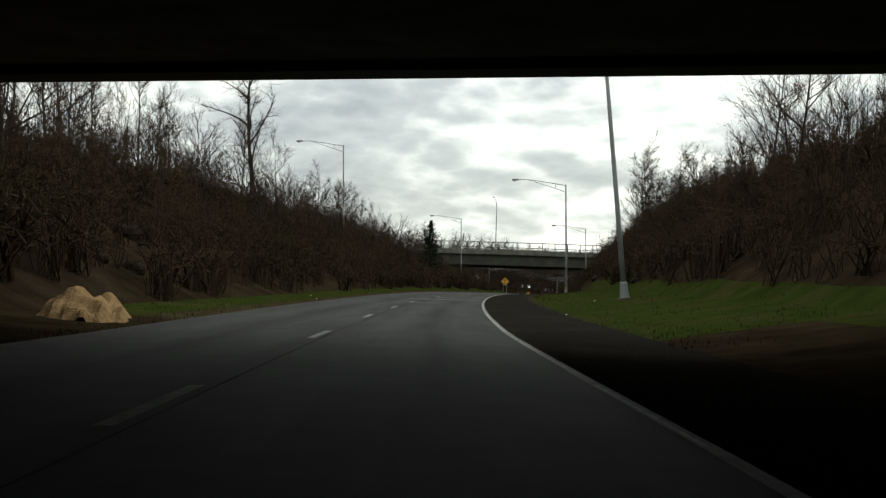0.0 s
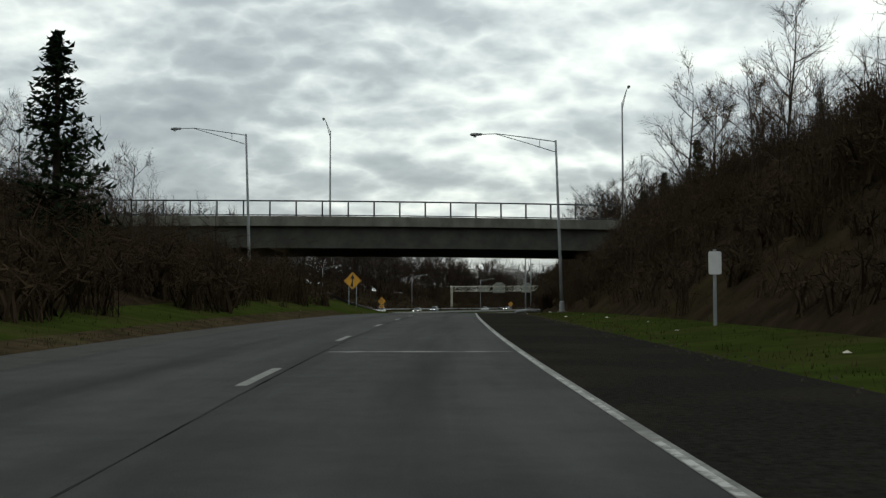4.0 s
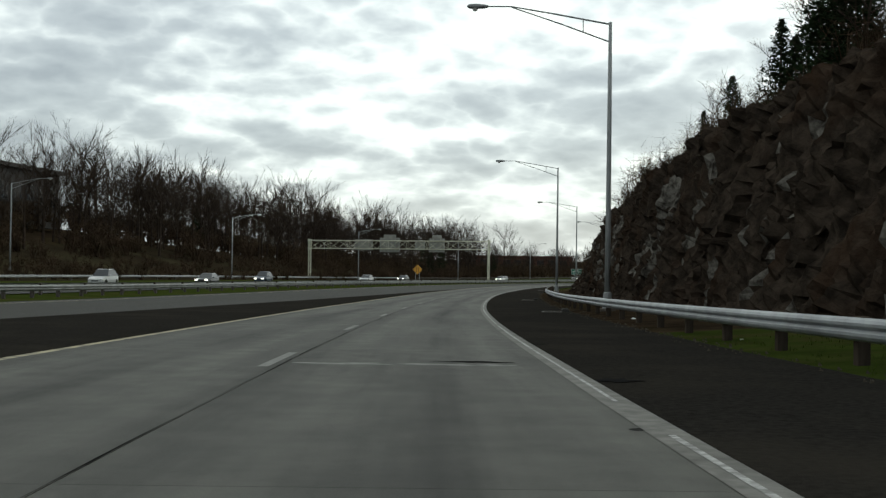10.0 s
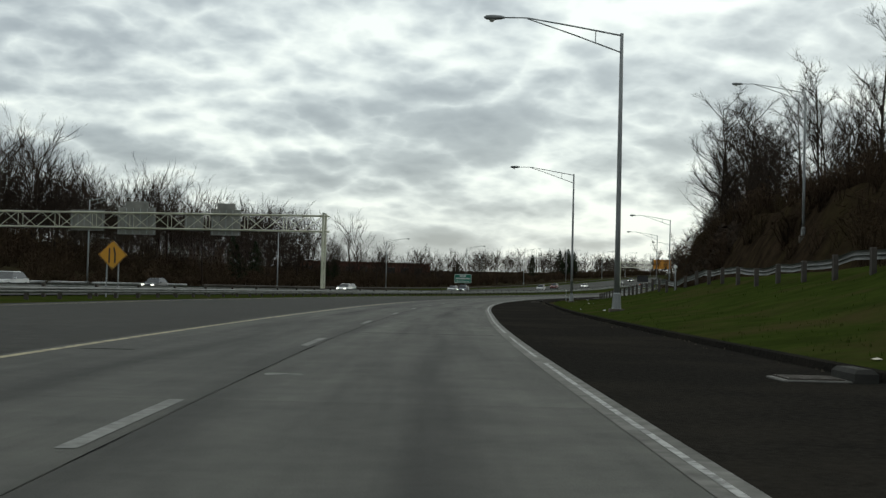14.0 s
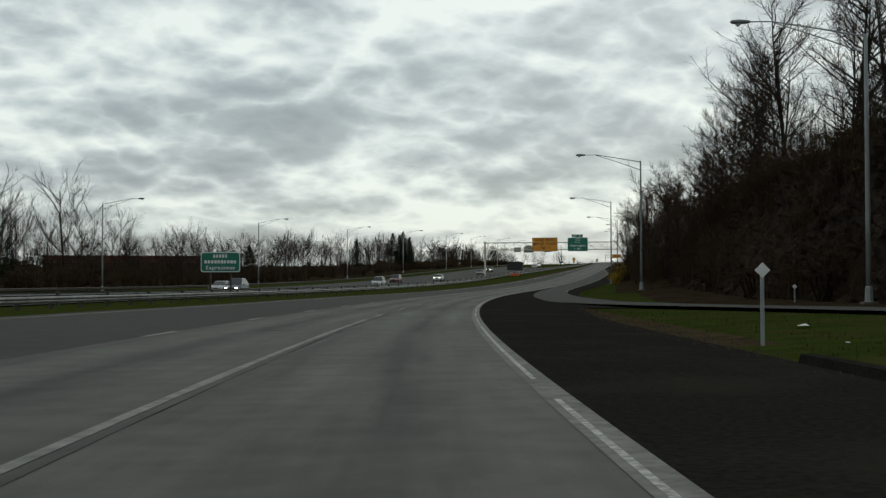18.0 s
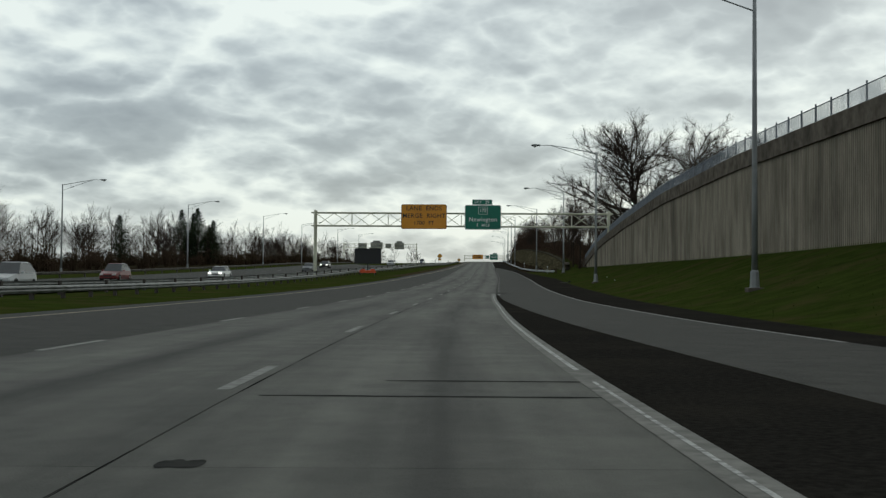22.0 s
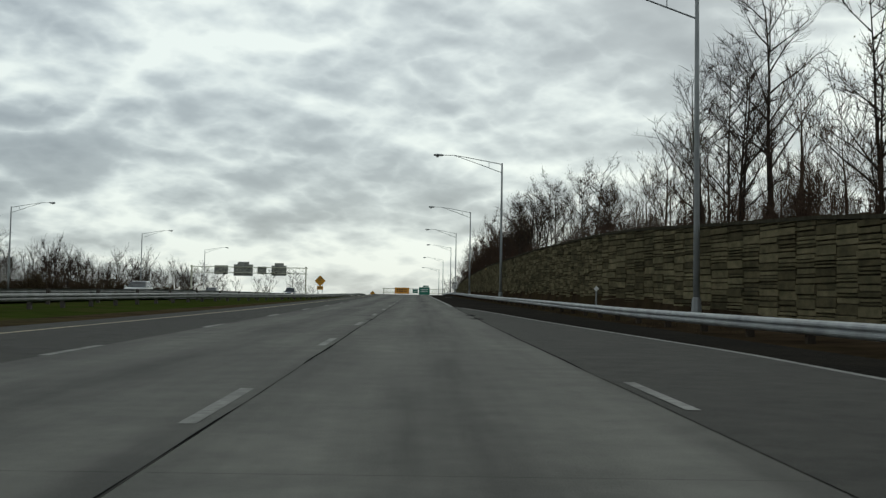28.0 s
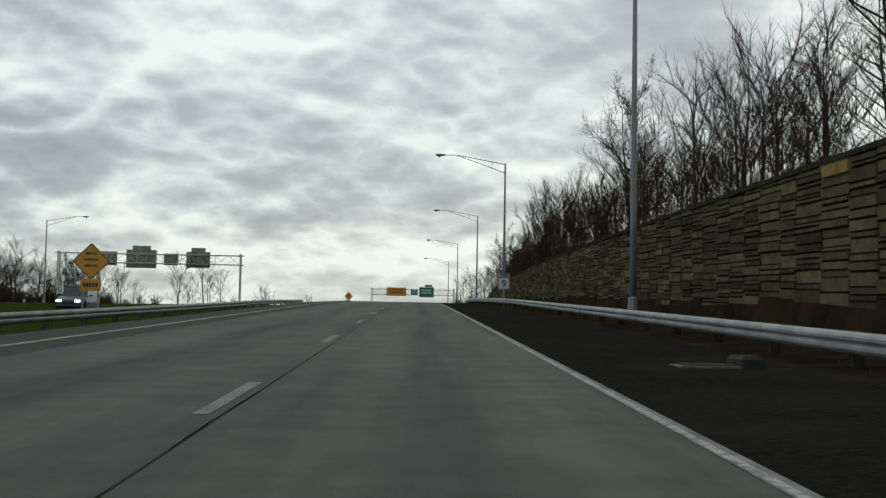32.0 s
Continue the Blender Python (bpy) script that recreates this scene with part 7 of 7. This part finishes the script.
# ---- message board trailer on the median
vm = empty("message_board_trailer", stand(888, -16.6, land(888, -16.6) - .12, 4))
Geo().bevel_box(-1.95, 1.95, -.15, .15, 1.75, 3.95, .05).ob("display_board", "solar_black", vm, "black unlit display board")
for x in (-1.05, .85):
    Geo().box(x - .75, x + .75, -.45, .5, 3.98, 4.05).ob("solar_panel", "solar_black", vm, "flat solar panel")
Geo().tube([(0, 0, .6), (0, 0, 1.9)], .09, 8).ob("mast", "bridge_rail", vm)
Geo().tube([(-.12, .06, .8), (-.12, .06, 1.7)], .04, 6).ob("mast_brace", "galvanised", vm)
Geo().bevel_box(-1.15, 1.15, -.55, .55, .42, .78, .06).ob("trailer_body", "orange_paint", vm, "orange trailer body")
for x in (-.7, .7):
    Geo().bevel_box(x - .3, x + .3, -.35, .35, .78, .98, .05).ob("battery_box", "orange_paint", vm)
tw = Geo().tube([(-.09, 0, 0), (.09, 0, 0)], .31, 14).data("wheel", "tyre")
for x in (-1.05, 1.05):
    ob = new("wheel", tw)
    ob.location, ob.parent = (x, 0, .31), vm
    Geo().box(x - .14, x + .14, -.4, .4, .64, .69).ob("mudguard", "orange_paint", vm)
Geo().tube([(0, .5, .5), (0, 1.9, .5)], .05, 6).ob("drawbar", "orange_paint", vm)
for x in (-1.0, 1.0):
    for y in (-.5, .5):
        Geo().tube([(x, y, 0), (x, y, .5)], .03, 6).ob("jack", "galvanised", vm)
tagged(vm, "orange trailer with a black unlit message board", "message board")

# ---- buildings
hb = empty("flat_roof_building", stand(550, -128, 0, 6))
Geo().box(-12, 9, -38, 30, 11, 23.6).ob("wall", "building_dark", hb)
Geo().box(-13, 10, -39.5, 31.5, 23.6, 24.5).ob("roof", "building_dark", hb, "dark flat roof with a deep edge")
for k in range(11):
    w = Geo().box(8.98, 9.06, -35 + k * 6, -31 + k * 6, 15.5, 20.5).ob("window", "window_glass", hb)
    Geo().box(8.96, 9.12, -35.1 + k * 6, -30.9 + k * 6, 15.3, 15.5).ob("sill", "building_dark", w)
tagged(hb, "dark flat-roofed building among hilltop trees", "building")

bx, by, bz = at(1026, -173, 0)
bz = at(1026, -173, land(1026, -173))[2] - 3.2
bb = empty("brick_building", pose(bx, by, bz, 0, 0, -14))
Geo().box(-42, 26, 0, 24, -3, 8.2).ob("wall", "brick_red", bb, "weathered red brick wall")
Geo().box(-42.4, 26.4, -.4, 24.4, 8.2, 8.9).ob("parapet", "brick_red", bb)
Geo().box(-41.5, 25.5, .4, 23.6, 8.3, 8.5).ob("roof", "building_dark", bb)
for k in range(9):
    x = -38 + k * 7
    w = Geo().box(x, x + 4.2, -.12, .3, 1.6 if k % 3 else -1.5, 6.2).ob("window", "window_glass", bb)
    Geo().box(x - .15, x + 4.35, -.25, -.05, 6.2, 6.5).ob("lintel", "wall_cap", w)
    Geo().box(x - .15, x + 4.35, -.3, -.05, 1.4 if k % 3 else -1.7, 1.6 if k % 3 else -1.5).ob("sill", "wall_cap", w)
tagged(bb, "long low red brick building beyond the trees", "building")


# ---- small roadside things
def delineator(s, u, h, label="thin steel post with a white reflector", reflect="sign_white", base=None):
    t = empty("delineator_post", stand(s, u, land(s, u) if base is None else base))
    Geo().box(-.03, .03, -.02, .02, -.3, h).ob("post", "galvanised", t)
    d = .13
    plate([(d, 0), (0, d), (-d, 0), (0, -d)], -.035, -.02, 0, h + .02).ob("reflector", reflect, t, "white diamond reflector")
    return tagged(t, label, "marker post", group="marker posts")


for s, u, h in ((604.8, 5.5, 1.25), (648, 17.5, .8), (402, 9.2, 1.6), (965, 8.3, 1.1), (905, 10.3, 1.1), (527, 12.4, 1.4)):
    delineator(s, u, h)


def catch_basin(s, u):
    t = empty("catch_basin", stand(s, u, .02))
    Geo().bevel_box(-.4, .4, -.35, .35, -.3, .012, .01).ob("frame", "edge_concrete", t)
    bar = Geo().box(-.33, .33, -.02, .02, .013, .03).data("bar", "rail_brown")
    for k in range(8):
        ob = new("bar", bar)
        ob.location, ob.parent = (0, -.28 + k * .08, 0), t
    Geo().bevel_box(.40, .68, -.4, .4, -.2, .15, .05).ob("hood", "asphalt_old", t, "pale concrete inlet hood")
    return tagged(t, "concrete catch basin with an iron grate at the kerb", "drain", group="catch basins along the shoulder")


for s, u in ((373.6, 4.1), (407, 4.0), (468.7, 4.4), (573, 3.5), (1055.5, 3.9), (847, 9.6), (300, 4.3)):
    catch_basin(s, u)


def kerb_run(s0, s1, u, label):
    t = empty("kerb")
    s = s0
    while s < s1:
        e = min(s + 3.0, s1)
        v = []
        for q in (s + .01, e - .01):
            b = u(q)
            v += [at(q, b, 0.0), at(q, b + .03, .12), at(q, b + .20, .13), at(q, b + .42, .02), at(q, b + .42, -.1), at(q, b, -.1)]
        f = [(c, (c + 1) % 6, 6 + (c + 1) % 6, 6 + c) for c in range(6)] + [tuple(range(6))[::-1], tuple(range(6, 12))]
        mesh_ob("kerb_piece", v, f, "asphalt_new", t)
        s = e
    return tagged(t, label, "kerb", kind="structure")


kerb_run(452, 600, lambda s: shoulder_r(s) - .05, "low black asphalt kerb along the grass")

cab = empty("utility_cabinet", stand(913, 13.9, land(913, 13.9)))
Geo().bevel_box(-.42, .42, -.3, .3, -.1, 1.35, .05).ob("body", "wall_cap", cab)
Geo().box(-.38, .38, -.325, -.3, .15, 1.25).ob("door", "wall_cap", cab)
Geo().box(-.5, .5, -.38, .38, -.2, .02).ob("plinth", "wall_cap", cab)
tagged(cab, "pale utility cabinet beside the end of the wall", "cabinet")
sgn = empty("road_sign", stand(162, 7.4, land(162, 7.4), 0))
Geo().box(-.04, .04, .02, .08, -.3, 2.05).ob("post", "galvanised", sgn)
sign_panel(sgn, "sign_board", 0, 1.68, .34, .62, "sign_white", "sign_white", -.02, .05)
tagged(sgn, "small pale sign plate on a post", "road sign")

# heap of wood chips beside the ramp
bm = bmesh.new()
bmesh.ops.create_grid(bm, x_segments=22, y_segments=22, size=1.0)
for vert in bm.verts:
    x, y = vert.co.x, vert.co.y
    r2 = x * x + y * y
    vert.co.x, vert.co.y = x * .95, y * 1.9
    vert.co.z = max(-.2, 0.62 * (1 - r2) + .42 * noise.noise((x * 3, y * 3, 1)) + .2 * noise.noise((x * 11, y * 11, 5)))
me = bpy.data.meshes.new("woodchip_pile")
bm.to_mesh(me)
bm.free()
me.materials.append(MATS["woodchip"])
ob = new("woodchip_pile", me)
ob.matrix_basis = stand(25.0, -7.3, land(25.0, -7.3) - .1, 10)
tagged(ob, "pile of pale fresh wood chips on the verge", "wood chips", kind="stuff")


def litter(s, u, size, mt, seed, h=None):
    r = random.Random(seed)
    bm = bmesh.new()
    bmesh.ops.create_icosphere(bm, subdivisions=1, radius=size)
    for v in bm.verts:
        v.co *= r.uniform(.6, 1.2)
        v.co.z = abs(v.co.z) * .55
    me = bpy.data.meshes.new("litter")
    bm.to_mesh(me)
    bm.free()
    me.materials.append(MATS[mt])
    ob = new("litter", me)
    ob.matrix_basis = stand(s, u, land(s, u) if h is None else h, r.uniform(0, 360))
    tagged(ob, "crumpled scrap of pale litter on the verge", "litter", group="litter on the verges")


rl = random.Random(77)
for i in range(46):
    s = rl.uniform(15, 620)
    left = rl.random() < .4 and s < 210
    u = left_edge(s) - rl.uniform(.2, 3) if left else shoulder_r(s) + rl.uniform(-.3, 2.5)
    litter(s, u, rl.uniform(.04, .11), rl.choice(("litter_white", "litter_cream")), i)
for s, u, sz in ((220.8, 7.0, .16), (212.4, 4.4, .06), (238.6, 3.6, .05), (610.8, 8.0, .22), (819, 12.5, .1), (832, 13, .1), (160, 6.0, .08), (130, 6.2, .09)):
    litter(s, u, sz, "litter_white", int(s))


# pebbles and grit at the paved edge
g = Geo()
for i in range(2600):
    s = rl.uniform(20, 640)
    u = shoulder_r(s) + rl.gauss(0, .22)
    q = rl.uniform(.012, .04)
    x, y, z = at(s, u, .02)
    g.add([(x - q, y - q, z - .01), (x + q, y - q * .8, z - .01), (x + q * .3, y + q, z - .01), (x, y, z + q)], [(0, 1, 3), (1, 2, 3), (2, 0, 3)])
tagged(g.ob("gravel", "grit"), "loose grit along the edge of the shoulder", "gravel", kind="stuff")

# ---- the nearest courses of the stone wall, piece by piece
for p in near:
    g = Geo()
    stone_box(g, *p)
    g.ob("stone", "stone_piece", sw)
